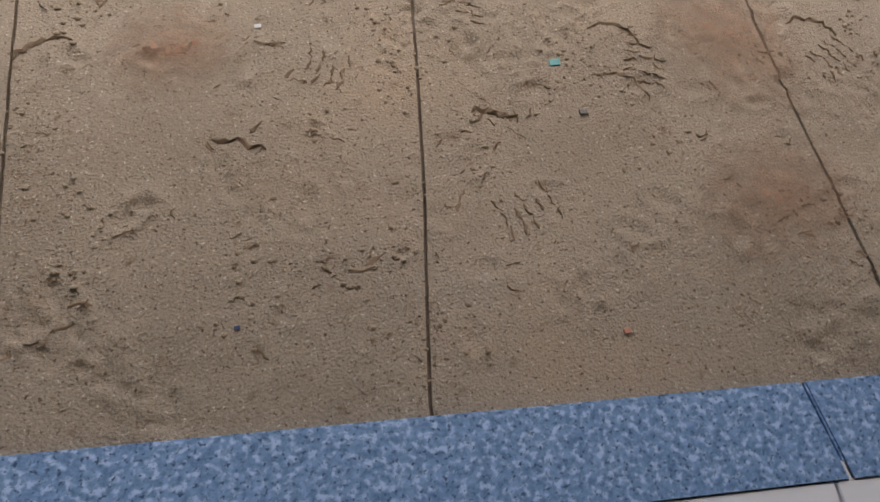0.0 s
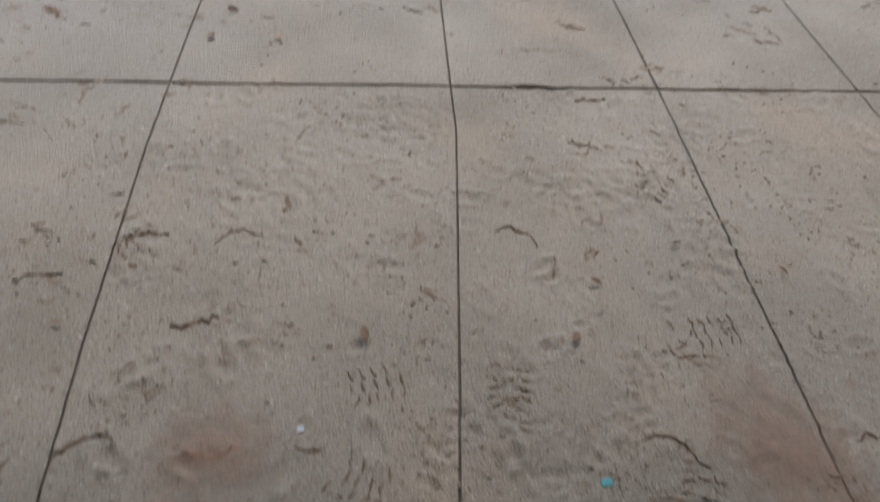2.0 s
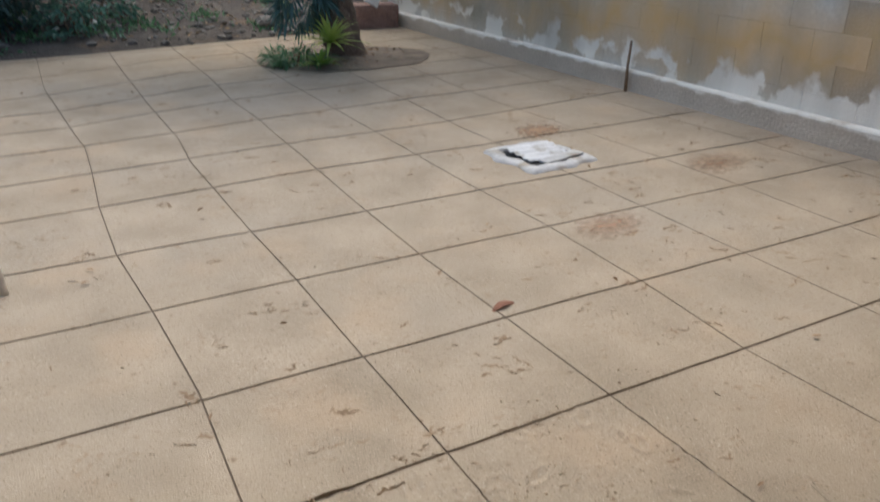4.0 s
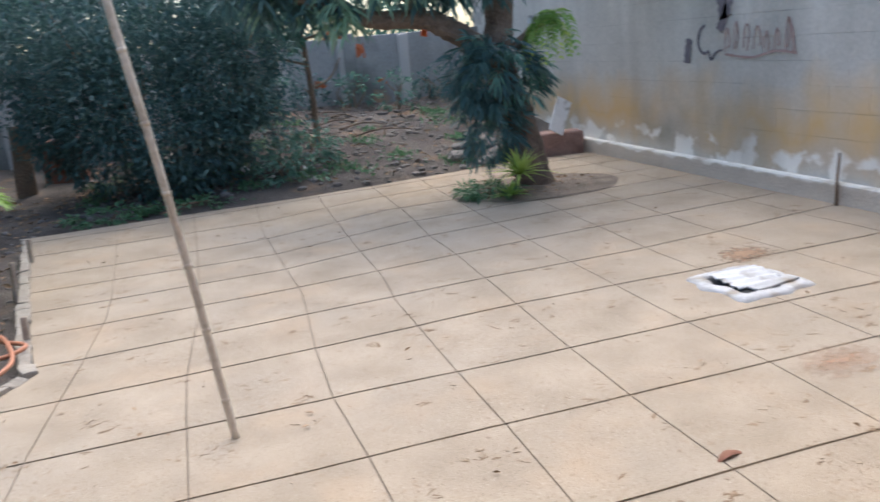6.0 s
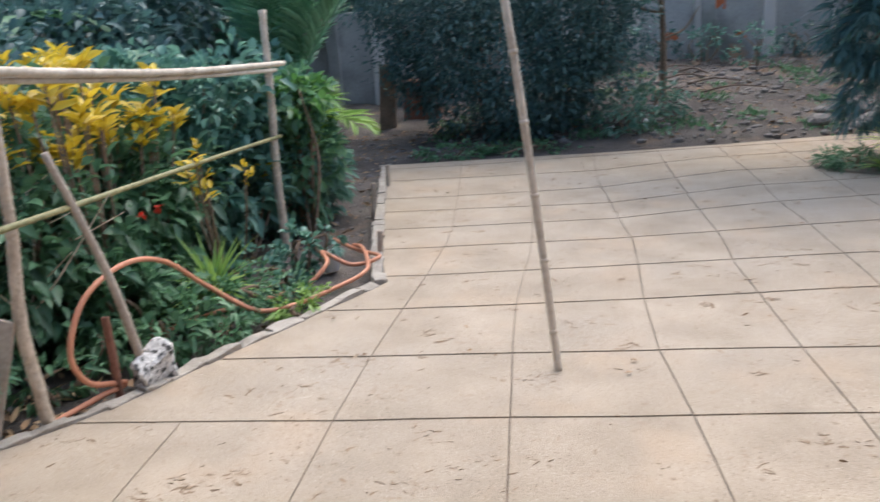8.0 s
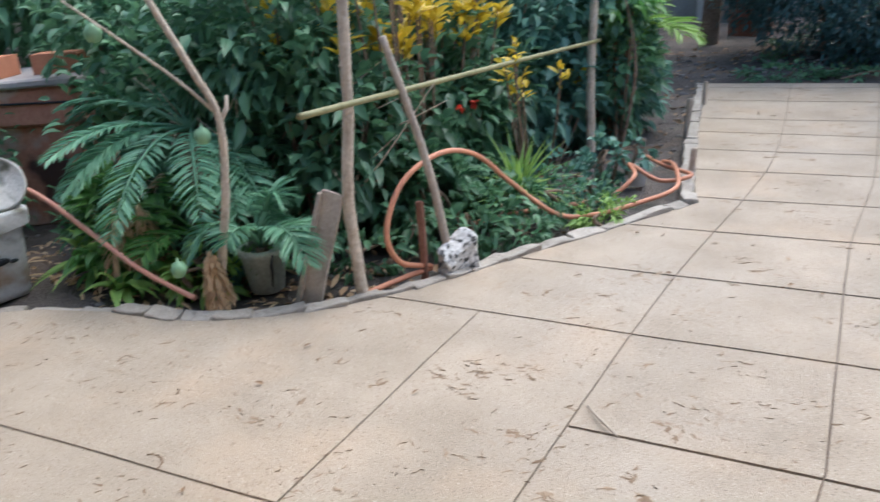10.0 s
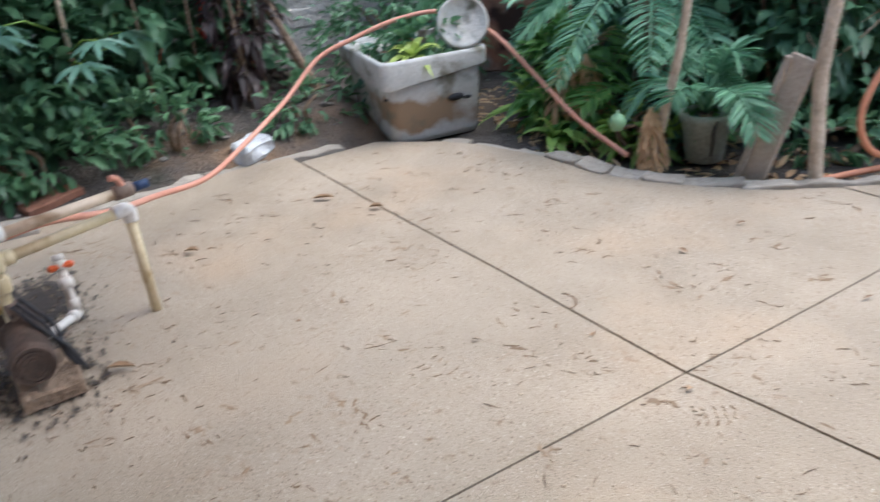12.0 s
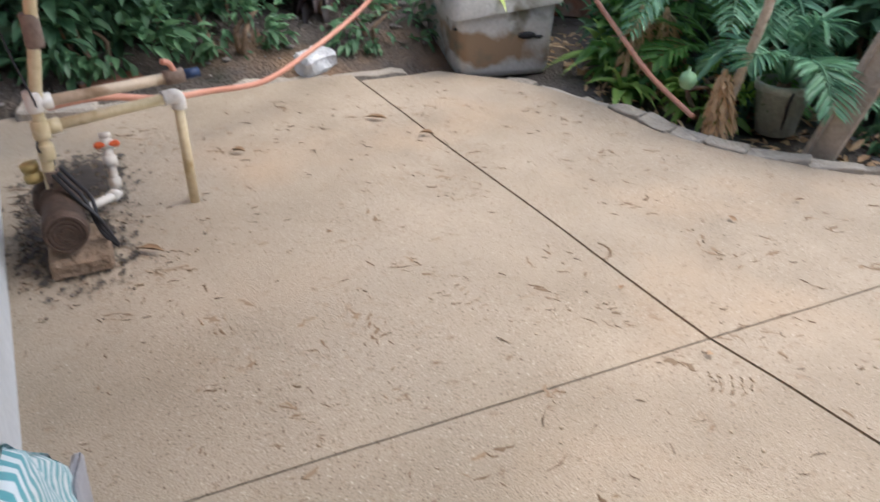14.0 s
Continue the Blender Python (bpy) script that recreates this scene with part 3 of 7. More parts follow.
# ---------- pavement: sandy concrete panels with struck joints ----------
pavement = thing("pavement", "sandy beige concrete yard paving with hand-struck joints", "pavement")
tagged(pavement, kind="structure")
COLS = [
    [(1.2, -2.50), (4.2, -2.49)],
    [(1.2, -1.98), (3.5, -1.91), (4.1, -1.89), (4.7, -1.855), (5.35, -1.79), (5.85, -1.74), (6.6, -1.68), (7.0, -1.68), (7.7, -1.705), (8.6, -1.75), (9.8, -1.82)],
    [(1.2, -1.355), (2.07, -1.335), (2.64, -1.30), (3.0, -1.27), (3.5, -1.22), (4.8, -1.22), (5.3, -1.21), (5.8, -1.17), (6.3, -1.125), (7.2, -1.10), (9.8, -1.08)],
    [(1.2, -0.80), (1.53, -0.745), (1.96, -0.685), (2.7, -0.595), (2.9, -0.585), (3.5, -0.55), (4.12, -0.562), (4.72, -0.588), (5.38, -0.56), (5.95, -0.51), (6.5, -0.475), (7.1, -0.495), (8.4, -0.52), (9.8, -0.45)],
    [(1.2, -0.075), (1.58, -0.07), (1.94, -0.055), (2.88, -0.025), (4.12, 0.0), (4.72, 0.0), (5.92, 0.02), (6.45, 0.075), (7.5, 0.10), (9.0, 0.16), (9.9, 0.21)],
    [(1.2, 0.56), (3.46, 0.565), (4.12, 0.56), (4.72, 0.585), (5.45, 0.62), (6.7, 0.685), (7.36, 0.69), (8.3, 0.77), (10, 0.83)],
    [(1.2, 1.2), (2.88, 1.17), (3.45, 1.23), (4.13, 1.26), (4.72, 1.25), (5.45, 1.26), (6.8, 1.28), (7.8, 1.30), (10, 1.4)],
    [(1.2, 1.78), (3.5, 1.84), (4.7, 1.86), (5.9, 1.84), (6.8, 1.89), (7.8, 1.94), (10, 2.05)],
    [(1.2, 2.50), (4.1, 2.57), (4.7, 2.56), (5.8, 2.52), (6.5, 2.49), (7.5, 2.53), (10, 2.65)],
    [(1.2, 3.4), (4.75, 3.38), (5.4, 3.32), (6.2, 3.28), (7.8, 3.31), (10, 3.30)],
]
ROWS_Y = [2.88, 3.46, 4.12, 4.71, 5.32, 5.88, 6.47, 7.0, 7.55, 8.05, 8.85, 9.50]
# how far each joint runs off to the north at x = -0.5, 0.65, 1.8 and 3.7
ROW_DRIFT = {5.32: (0.05, 0.13, 0.13, 0.15), 5.88: (0.06, 0.15, 0.18, 0.40), 6.47: (0.06, 0.22, 0.32, 0.45), 7.0: (0.06, 0.36, 0.50, 0.60),
             7.55: (0.0, 0.40, 0.50, 0.60), 8.05: (0.10, 0.55, 0.60, 0.70), 8.85: (0.05, 0.45, 0.55, 0.60), 9.50: (0.20, 0.35, 0.45, 0.50)}


def col_x(k, y):
    return interp(y, COLS[k]) + 0.003 * noise.noise(Vector((k * 5.3, y * 2.0, 1.0)))


def row_y(v, x):
    drift = interp(x, list(zip((-1.75, -0.5, 0.65, 1.8, 3.7), (0.0, *ROW_DRIFT[v])))) if v in ROW_DRIFT else 0.0
    return v + drift + 0.008 * noise.noise(Vector((x * 1.7, v * 3.1, 5.0)))


def edge_x(y):
    """West rim of the paving, north of the bend."""
    return interp(y, [(p[1], p[0]) for p in EDGE[7:]])


prng = np.random.default_rng(5)
marks = [(prng.uniform(-1.5, 0.6), prng.uniform(1.25, 2.9), prng.uniform(0.009, 0.026), prng.uniform(0, 3.14), prng.uniform(0.4, 1.0)) for _ in range(240)]
buckets = {}
for mk in marks:
    for i in (-1, 0, 1):
        for j in (-1, 0, 1):
            buckets.setdefault((int(mk[0] * 4) + i, int(mk[1] * 4) + j), []).append(mk)


def pave_height(x, y):
    """Trowelled surface: gentle everywhere, churned by feet in front of the porch."""
    h = 0.004 * noise.noise(Vector((x * 1.3, y * 1.3, 0))) + 0.0012 * noise.noise(Vector((x * 6, y * 6, 2)))
    if y > 2.9 or not -1.6 < x < 0.7:
        return h
    ridge = max(0.0, 0.22 - abs(noise.noise(Vector((x * 11, y * 11, 11))))) * max(0.0, noise.noise(Vector((x * 2.4, y * 2.4, 21))) + 0.12)
    churn = min(1.0, max(0.0, (noise.noise(Vector((x * 4.6, y * 4.6, 31))) - 0.12) * 4.0))
    if churn:
        churn *= 0.0065 * noise.noise(Vector((x * 34, y * 34, 41))) + 0.006 * noise.noise(Vector((x * 75, y * 75, 51)))
    h += churn + 0.02 * ridge * (0.6 + abs(noise.noise(Vector((x * 50, y * 50, 3))))) + 0.0012 * noise.noise(Vector((x * 26, y * 26, 4))) + 0.0013 * noise.noise(Vector((x * 80, y * 80, 8)))
    for mx, my, r, a, s in buckets.get((int(x * 4), int(y * 4)), ()):
        dx, dy = x - mx, y - my
        u, w = (dx * math.cos(a) + dy * math.sin(a)) / (1.8 * r), (dy * math.cos(a) - dx * math.sin(a)) / r
        q = u * u + w * w
        if q < 4:
            h += 0.007 * s * (math.exp(-1.5 * (q - 1.1) ** 2 * 2) - 1.2 * math.exp(-3 * q)) * (0.4 + 0.8 * abs(noise.noise(Vector((x * 46, y * 46, a)))))
    return h


def panel(xa, xb, ya, yb, step, gap=0.0027, rgap=0.0055):
    """One panel between two column lines and two row lines (functions), with dropped rims."""
    y0, y1 = ya((xa(3) + xb(3)) / 2), yb((xa(3) + xb(3)) / 2)
    nx = max(4, int(abs(xb((y0 + y1) / 2) - xa((y0 + y1) / 2)) / step))
    ny = max(4, int((y1 - y0) / step))
    verts, faces = [], []
    for j in range(ny + 1):
        for i in range(nx + 1):
            u, v = i / nx, j / ny
            y = y0 + (y1 - y0) * v
            for _ in range(2):
                x = xa(y) + gap + (xb(y) - xa(y) - 2 * gap) * u
                y = ya(x) + rgap + (yb(x) - ya(x) - 2 * rgap) * v
            verts.append((x, y, pave_height(x, y)))
    top = len(verts)
    idx = lambda i, j: j * (nx + 1) + i
    for j in range(ny):
        for i in range(nx):
            faces.append((idx(i, j), idx(i + 1, j), idx(i + 1, j + 1), idx(i, j + 1)))
    rim = [idx(i, 0) for i in range(nx)] + [idx(nx, j) for j in range(ny)] + [idx(i, ny) for i in range(nx, 0, -1)] + [idx(0, j) for j in range(ny, 0, -1)]
    m = len(rim)
    verts += [verts[k] for k in rim]
    verts += [(verts[k][0], verts[k][1], -0.045) for k in rim]
    for k in range(m):
        q = (k + 1) % m
        faces.append((top + q, top + k, top + m + k, top + m + q))
    solid("panel", verts, faces, SAND, pavement, smooth=True)


const = lambda c: (lambda q: c)
col = lambda k: (lambda y: col_x(k, y))
row = lambda v: (lambda x: row_y(v, x))
low_sill = lambda x: sill_y(x, -0.008) if -1.72 < x < 0.66 else HY + 0.004
last = lambda x: interp(x, FAR)
east = const(3.70)
rows = ROWS_Y + [None]
# south strip in front of the house
for k in range(1, 10):
    xb = col(k + 1) if k < 9 else east
    panel(col(k), xb, low_sill if 1 < k < 5 else (lambda x: HY + 0.004 if not -1.72 < x < 0.75 else sill_y(min(x, 0.66), 0.004)), row(rows[0]), 0.0065 if 1 < k < 5 else 0.03)
for j in range(len(ROWS_Y)):
    top = row(ROWS_Y[j + 1]) if j + 1 < len(ROWS_Y) else last
    for k in range(1, 10):
        xb = col(k + 1) if k < 9 else east
        panel(col(k), xb, row(ROWS_Y[j]), top, 0.03 if ROWS_Y[j] < 5 else 0.05, 0.0031, 0.0062 if ROWS_Y[j] < 4.5 else 0.0085)
# west part: wide panels up to the curb
west_low = const(1.215)
mid = lambda x: row_y(2.845, x) - 0.027 * max(0, -x - 2.3) + 0.13 * max(0, x + 2.5)
edge_south = lambda y: interp(y, [(1.2, -4.86), (1.55, -4.83), (2.14, -4.86), (2.57, -4.88), (2.86, -4.84), (3.18, -4.74)])
rim_y = lambda x: interp(x, [(-4.75, 3.17), (-4.5, 3.40), (-4.31, 3.51), (-3.96, 3.60), (-3.66, 3.62), (-3.37, 3.73), (-3.13, 3.90), (-2.95, 4.10), (-2.81, 4.28)])
panel(edge_south, col(0), west_low, mid, 0.02, 0.0031, 0.0042)
panel(col(0), col(1), west_low, mid, 0.02, 0.0031, 0.0042)
panel(const(-4.74), col(0), mid, lambda x: min(rim_y(x), row_y(4.12, x)), 0.025, 0.0031, 0.0042)
panel(col(0), col(1), mid, row(4.12), 0.025, 0.0031, 0.0042)
for j in range(2, len(ROWS_Y)):
    top = row(ROWS_Y[j + 1]) if j + 1 < len(ROWS_Y) else last
    panel(lambda y: edge_x(y), col(1), row(ROWS_Y[j]), top, 0.035, 0.0031, 0.0075)
bed_v = [(-4.8, 1.2, -0.008), (3.72, 1.1, -0.008), (3.72, 9.9, -0.008), (-2.4, 9.7, -0.008), (-1.95, 5.8, -0.008), (-2.9, 4.1, -0.008), (-4.7, 3.2, -0.008)]
joint_bed = solid("joint_bed", bed_v, [tuple(range(7))], JOINT, pavement, "dark dirt in the joints")

# ---------- wall blocks, curb stones ----------
bm = box_bm((0.014, 0.3985, 0.1982), (0, 0, 0), 0.001, 0.0)
block_mesh = bpy.data.meshes.new("block")
bm.to_mesh(block_mesh)
bm.free()
block_mesh.materials.append(BLOCK)
brng = random.Random(3)
for j in range(12):
    for i in range(24):
        y = 4.5 + 0.4 * i + (0.2 if j % 2 else 0) - 0.0
        if y > 13.9:
            continue
        ob = new("block", block_mesh)
        ob.parent = wall_east
        ob.matrix_basis = pose(3.7845 - brng.random() * 0.001, y, 0.09 + 0.2 * j + 0.1 + brng.uniform(-0.002, 0.002), brng.uniform(-0.3, 0.3), 0, 0)

curb = thing("curb", "row of worn grey cement curb pieces along the garden bed", "curb")
tagged(curb, kind="structure")
crng = random.Random(11)


def curb_run(pts, z, width, piece):
    run = [Vector((x, y, 0)) for x, y in pts]
    dense = spline(run, 8)
    i, acc = 0, 0.0
    start = dense[0]
    for a, b in zip(dense, dense[1:]):
        acc += (b - a).length
        if acc > piece * crng.uniform(0.7, 1.3):
            d = b - start
            n = Vector((-d.y, d.x, 0)).normalized() * (width / 2 - 0.006)
            c = (start + b) / 2 + n * 1.0
            turn = Matrix.Rotation(math.atan2(d.y, d.x), 4, "Z") @ Matrix.Rotation(crng.uniform(-0.04, 0.04), 4, "X")
            ob = part("stone", box_bm((d.length - 0.004, width * crng.uniform(0.85, 1.2), 0.14), (0, 0, 0), 0.004, 0.017, 4, crng.random() * 9), CURB, curb)
            ob.matrix_basis = Matrix.Translation((c.x, c.y, z - 0.07 + crng.uniform(-0.006, 0.008))) @ turn
            start, acc = b, 0.0


curb_run(EDGE[8:18], 0.016, 0.068, 0.15)
curb_run(EDGE[17:22], 0.022, 0.075, 0.15)
curb_run(EDGE[6:9], -0.003, 0.06, 0.2)
curb_run(EDGE[0:6], -0.004, 0.07, 0.26)

# ---------- bamboo pole, fence ----------


def cane(name, label, pts, r, mat, category="pole", nodes=0.28, group=""):
    """A bamboo cane with swollen nodes."""
    a = thing(name, label, category, pts[0], group)
    rel = [Vector(p) - Vector(pts[0]) for p in pts]
    dense = spline(rel, 14)
    radii, s = [], 0.0
    for i, p in enumerate(dense):
        if i:
            s += (p - dense[i - 1]).length
        radii.append(r * (1 - 0.02 * s))
    tube("shaft", dense, radii, mat, a, sides=10, knots=0.05)
    s, nxt = 0.0, nodes * 0.6
    for p, q in zip(dense, dense[1:]):
        s += (q - p).length
        if s > nxt:
            nxt += nodes
            d = (q - p).normalized() * 0.006
            tube("node", [q - d * 1.6, q - d * 0.5, q + d * 0.5, q + d * 1.6], [r * 1.0, r * 1.14, r * 1.14, r * 0.98], mat, a, sides=10)
    return a


cane("bamboo_pole", "long weathered bamboo pole leaning over the paving", [(-1.025, 4.525, -0.01), (-1.085, 4.60, 0.6), (-1.15, 4.60, 1.2), (-1.235, 4.60, 1.9), (-1.36, 4.6, 3.1)], 0.0165, BAMBOO)


def post(label, pts, r, mat, seed):
    a = thing("fence_post", label, "post", pts[0], "garden fence posts")
    rel = [Vector(p) - Vector(pts[0]) for p in pts]
    dense = spline(rel, 8)
    tube("trunk", dense, [r * (1.1 - 0.25 * i / len(dense)) for i in range(len(dense))], mat, a, sides=9, knots=0.22, seed=seed)
    for k in range(3):
        p = dense[(k + 1) * len(dense) // 4]
        w = Vector((math.cos(k * 2.2), math.sin(k * 2.2), 0.3)) * r * 1.7
        tube("knot", [p, p + w * 0.6, p + w * 0.75], [r * 0.42, r * 0.28, r * 0.1], mat, a, sides=6)
    return a


post("mottled pale wooden fence post with peeling bark", [(-2.78, 6.56, -0.05), (-2.785, 6.56, 0.5), (-2.77, 6.585, 1.0), (-2.76, 6.60, 1.57)], 0.027, BARK, 1)
post("crooked brown wooden fence post beside the curb", [(-3.03, 4.12, -0.05), (-3.05, 4.11, 0.40), (-3.02, 4.13, 0.8), (-3.0, 4.15, 1.38)], 0.024, BARK, 2)
cane("fence_rail", "thin weathered bamboo fence rail tied to the posts", [(-2.96, 4.0, 1.365), (-2.84, 5.3, 1.27), (-2.73, 6.82, 1.225)], 0.019, BAMBOO, "rail", 0.4, "fence rails")
cane("fence_rail", "thin weathered bamboo fence rail tied to the posts", [(-2.98, 4.05, 1.33), (-2.86, 5.3, 1.245), (-2.74, 6.66, 1.19)], 0.014, BAMBOO, "rail", 0.4, "fence rails")
cane("fence_rail", "weathered bamboo fence rail with a cut end", [(-2.93, 4.08, 1.475), (-3.25, 3.55, 1.47), (-3.6, 3.0, 1.48)], 0.018, BAMBOO, "rail", 0.4, "fence rails")
cane("bamboo_brace", "yellow-green bamboo cane tied across the fence posts", [(-2.945, 3.72, 0.835), (-2.90, 4.6, 0.81), (-2.85, 5.8, 0.775), (-2.745, 6.62, 0.765)], 0.0125, BAMBOOG, "cane", 0.36)

# leaning stick, stake and lump of concrete
stick = thing("wooden_stick", "grey weathered stick leaning over a concrete lump", "stick", (-2.80, 4.50, 0.02))
tube("shaft", spline([(0, 0, 0), (-0.05, -0.08, 0.5), (-0.14, -0.20, 1.02)], 8), [0.022 - 0.0004 * i for i in range(17)], LATH, stick, sides=8, knots=0.15)
stake = thing("wooden_stake", "short red-brown wooden stake driven beside the curb", "stake", (-2.875, 4.385, -0.05))
part("shaft", box_bm((0.032, 0.022, 0.40), (0, 0, 0.19), 0.004, 0.006, 2), RUSTWOOD, stake)
lump = part("concrete_lump", box_bm((0.165, 0.12, 0.16), (0, 0, 0), 0.015, 0.035, 5, 3), LUMP)
lump.matrix_basis = pose(-2.765, 4.50, 0.062, 12, -14, 58)
tagged(lump, "rough lichen-spotted white concrete lump on the curb", "concrete lump")

board = thing("wooden_board", "grey weathered board leaning against a fence post", "board", (-3.22, 3.99, -0.03))
up = Vector((0.115, 0.11, 0.50)).normalized()
across = Vector((0.95, 0.05, 0)).normalized()
across = (across - up * across.dot(up)).normalized()
lean = Matrix((across, up.cross(across), up)).transposed().to_4x4()
ob = part("plank", box_bm((0.105, 0.018, 0.51), (0, 0, 0.245), 0.003, 0.005, 3), LATH, board)
ob.matrix_basis = lean
ob = part("batten", box_bm((0.022, 0.03, 0.49), (-0.047, -0.014, 0.24), 0.003, 0.004, 3), LATH, board)
ob.matrix_basis = lean

# ---------- sapling with fruit ----------
sap = thing("passion_vine_sapling", "slim forked sapling with a snapped twig and green fruit", "sapling", (-3.54, 3.80, -0.02))
tube("trunk", spline([(0, 0, 0), (0.03, 0.03, 0.25), (0.07, 0.06, 0.5), (0.09, 0.07, 0.80), (0.04, 0.02, 1.0), (-0.06, -0.06, 1.3), (-0.2, -0.15, 1.7)], 6), [0.021 - 0.0003 * i for i in range(37)], BARK, sap, sides=8, knots=0.2)
tube("branch", spline([(0.085, 0.065, 0.83), (-0.02, -0.05, 1.0), (-0.22, -0.28, 1.28)], 6), [0.008 - 0.0003 * i for i in range(13)], BARK, sap, sides=7, knots=0.2)
tube("snapped_twig", [(0.09, 0.07, 0.79), (0.11, 0.10, 0.84), (0.115, 0.105, 0.89)], [0.011, 0.009, 0.006], BAMBOO, sap, "pale freshly snapped twig", sides=6)
for p in ((0.04, 0.02, 0.745), (-0.19, -0.2, 1.16), (-0.05, -0.14, 0.235)):
    v, f = lathe([(0.001, -0.034), (0.02, -0.03), (0.031, -0.008), (0.033, 0.005), (0.024, 0.025), (0.006, 0.036), (0.002, 0.05)], 14)
    ob = solid("fruit", v, f, G_PASSION, sap, "smooth pale green fruit", smooth=True)
    ob.location = p

# ---------- hoses ----------


def hose(label, pts, r=0.0125, mat=HOSE):
    a = thing("garden_hose", label, "hose", pts[0], "orange hoses")
    tube("hose_run", spline([Vector(p) - Vector(pts[0]) for p in pts], 10), r, mat, a, sides=9)
    return a


hose("orange plastic hose arching in a loop through the bed", [(-3.02, 4.12, 0.0), (-2.92, 4.30, 0.02), (-2.86, 4.42, 0.03), (-2.93, 4.27, 0.10), (-2.96, 4.235, 0.25), (-2.94, 4.37, 0.43), (-2.89, 4.63, 0.495), (-2.83, 4.88, 0.43), (-2.72, 5.05, 0.25), (-2.53, 5.17, 0.07), (-2.37, 5.30, 0.045), (-2.22, 5.56, 0.04), (-2.08, 5.83, 0.06), (-2.16, 6.15, 0.1), (-2.3, 6.5, 0.03)])
hose("orange plastic hose lying in tangled bends by the curb", [(-2.84, 4.55, 0.03), (-2.95, 4.95, 0.035), (-2.7, 5.35, 0.03), (-2.42, 5.62, 0.03), (-2.3, 5.78, 0.12), (-2.38, 6.0, 0.13), (-2.2, 5.98, 0.05), (-2.05, 6.1, 0.06), (-2.25, 6.35, 0.04), (-2.5, 6.7, 0.03)])
HOSEPINK = material("faded_pink_orange_hose", (0.48, 0.20, 0.135), (0.66, 0.35, 0.255), 4.0, 60.0, 0.5, 0.1)
hose("faded orange hose draped over the cement basin", [(-3.72, 1.52, 0.375), (-3.80, 1.66, 0.36), (-4.0, 1.85, 0.27), (-4.22, 2.03, 0.205), (-4.42, 2.275, 0.155), (-4.67, 2.535, 0.18), (-4.87, 2.81, 0.26), (-4.965, 3.04, 0.395), (-4.95, 3.22, 0.455), (-4.88, 3.45, 0.52), (-4.78, 3.66, 0.53), (-4.60, 3.80, 0.43), (-4.28, 3.80, 0.275), (-3.93, 3.76, 0.135), (-3.62, 3.745, 0.05)], 0.0112, HOSEPINK)

# ---------- cement basin with plants ----------
A = Vector((0.174, 0.985, 0))
B = Vector((-0.985, 0.174, 0))
basin = thing("wash_basin", "weathered grey cement wash basin used as a planter", "basin", (-4.67, 3.27, 0))


def ring(la, lb, off, z, n=10, wob=0.0):
    """A rounded rectangle set back from the front corner by off."""
    c = [(off, off), (la + off, off), (la + off, lb + off), (off, lb + off)]
    r = 0.05
    pts = []
    for (cx, cy), (sx, sy), a0 in zip(c, ((1, 1), (-1, 1), (-1, -1), (1, -1)), (180, 270, 0, 90)):
        for k in range(n + 1):
            w = radians(a0 + 90 * k / n)
            pts.append(A * (cx + sx * r + r * math.cos(w)) + B * (cy + sy * r + r * math.sin(w)) + Vector((0, 0, z)))
    return pts


def shell(rings, close=True):
    verts, faces = [], []
    m = len(rings[0])
    for r in rings:
        verts += r
    for i in range(len(rings) - 1):
        for k in range(m):
            a, b = i * m + k, i * m + (k + 1) % m
            faces.append((a, b, b + m, a + m))
    if close:
        faces.append(tuple(range(m))[::-1])
    return verts, faces


v, f = shell([ring(0.43, 0.60, -0.005, -0.03), ring(0.45, 0.63, -0.015, 0.0), ring(0.475, 0.66, -0.03, 0.20), ring(0.50, 0.69, -0.045, 0.36), ring(0.46, 0.65, -0.025, 0.36), ring(0.43, 0.63, 0.0, 0.28)])
solid("body", v, f, BASIN, basin, smooth=True)
lip_low = ring(0.54, 0.73, -0.065, 0.30)
for i, p in enumerate(lip_low):
    s = p.dot(A)
    t = p.dot(B)
    near = math.exp(-((s + 0.03) / 0.13) ** 2 - ((t + 0.03) / 0.13) ** 2)
    p.z -= 0.055 * near - 0.02 * (math.sin(s * 14) * 0.5 + 0.5) * (t < 0)
v, f = shell([lip_low, ring(0.55, 0.74, -0.071, 0.37), ring(0.54, 0.73, -0.065, 0.385), ring(0.51, 0.70, -0.05, 0.385), ring(0.49, 0.68, -0.04, 0.35)], False)
solid("rim", v, f, BASIN, basin, "smooth wavy grey rim", smooth=True)
v, f = shell([ring(0.43, 0.63, 0.0, 0.30)])
solid("soil", v, [tuple(range(len(v)))], SOIL, basin, "dark potting soil")
for p, s in (((0.30, -0.035, 0.165), 0.03), ((0.36, -0.035, 0.155), 0.015), ((-0.03, 0.012, 0.2), 0.012)):
    vv, ff = lathe([(s * 0.2, -0.004), (s, -0.003), (s * 0.8, 0.004), (s * 0.2, 0.005)], 10)
    ob = solid("chip", vv, ff, BLACK, basin, "dark chipped hole", smooth=True)
    q = A * p[0] + B * p[1]
    ob.matrix_basis = Matrix.Translation((q.x, q.y, p[2])) @ B.to_track_quat("Z", "Y").to_matrix().to_4x4() @ Matrix.Diagonal((1.5, 0.6, 1, 1))
disc = thing("cement_disc", "round pale cement disc propped on the basin rim", "disc", (-4.67, 3.69, 0.485))
vv, ff = lathe([(0.10, -0.03), (0.122, -0.026), (0.126, 0.0), (0.122, 0.026), (0.112, 0.028), (0.105, 0.018), (0.02, 0.016)], 26)
ob = solid("plate", vv, ff, DISC, disc, smooth=True)
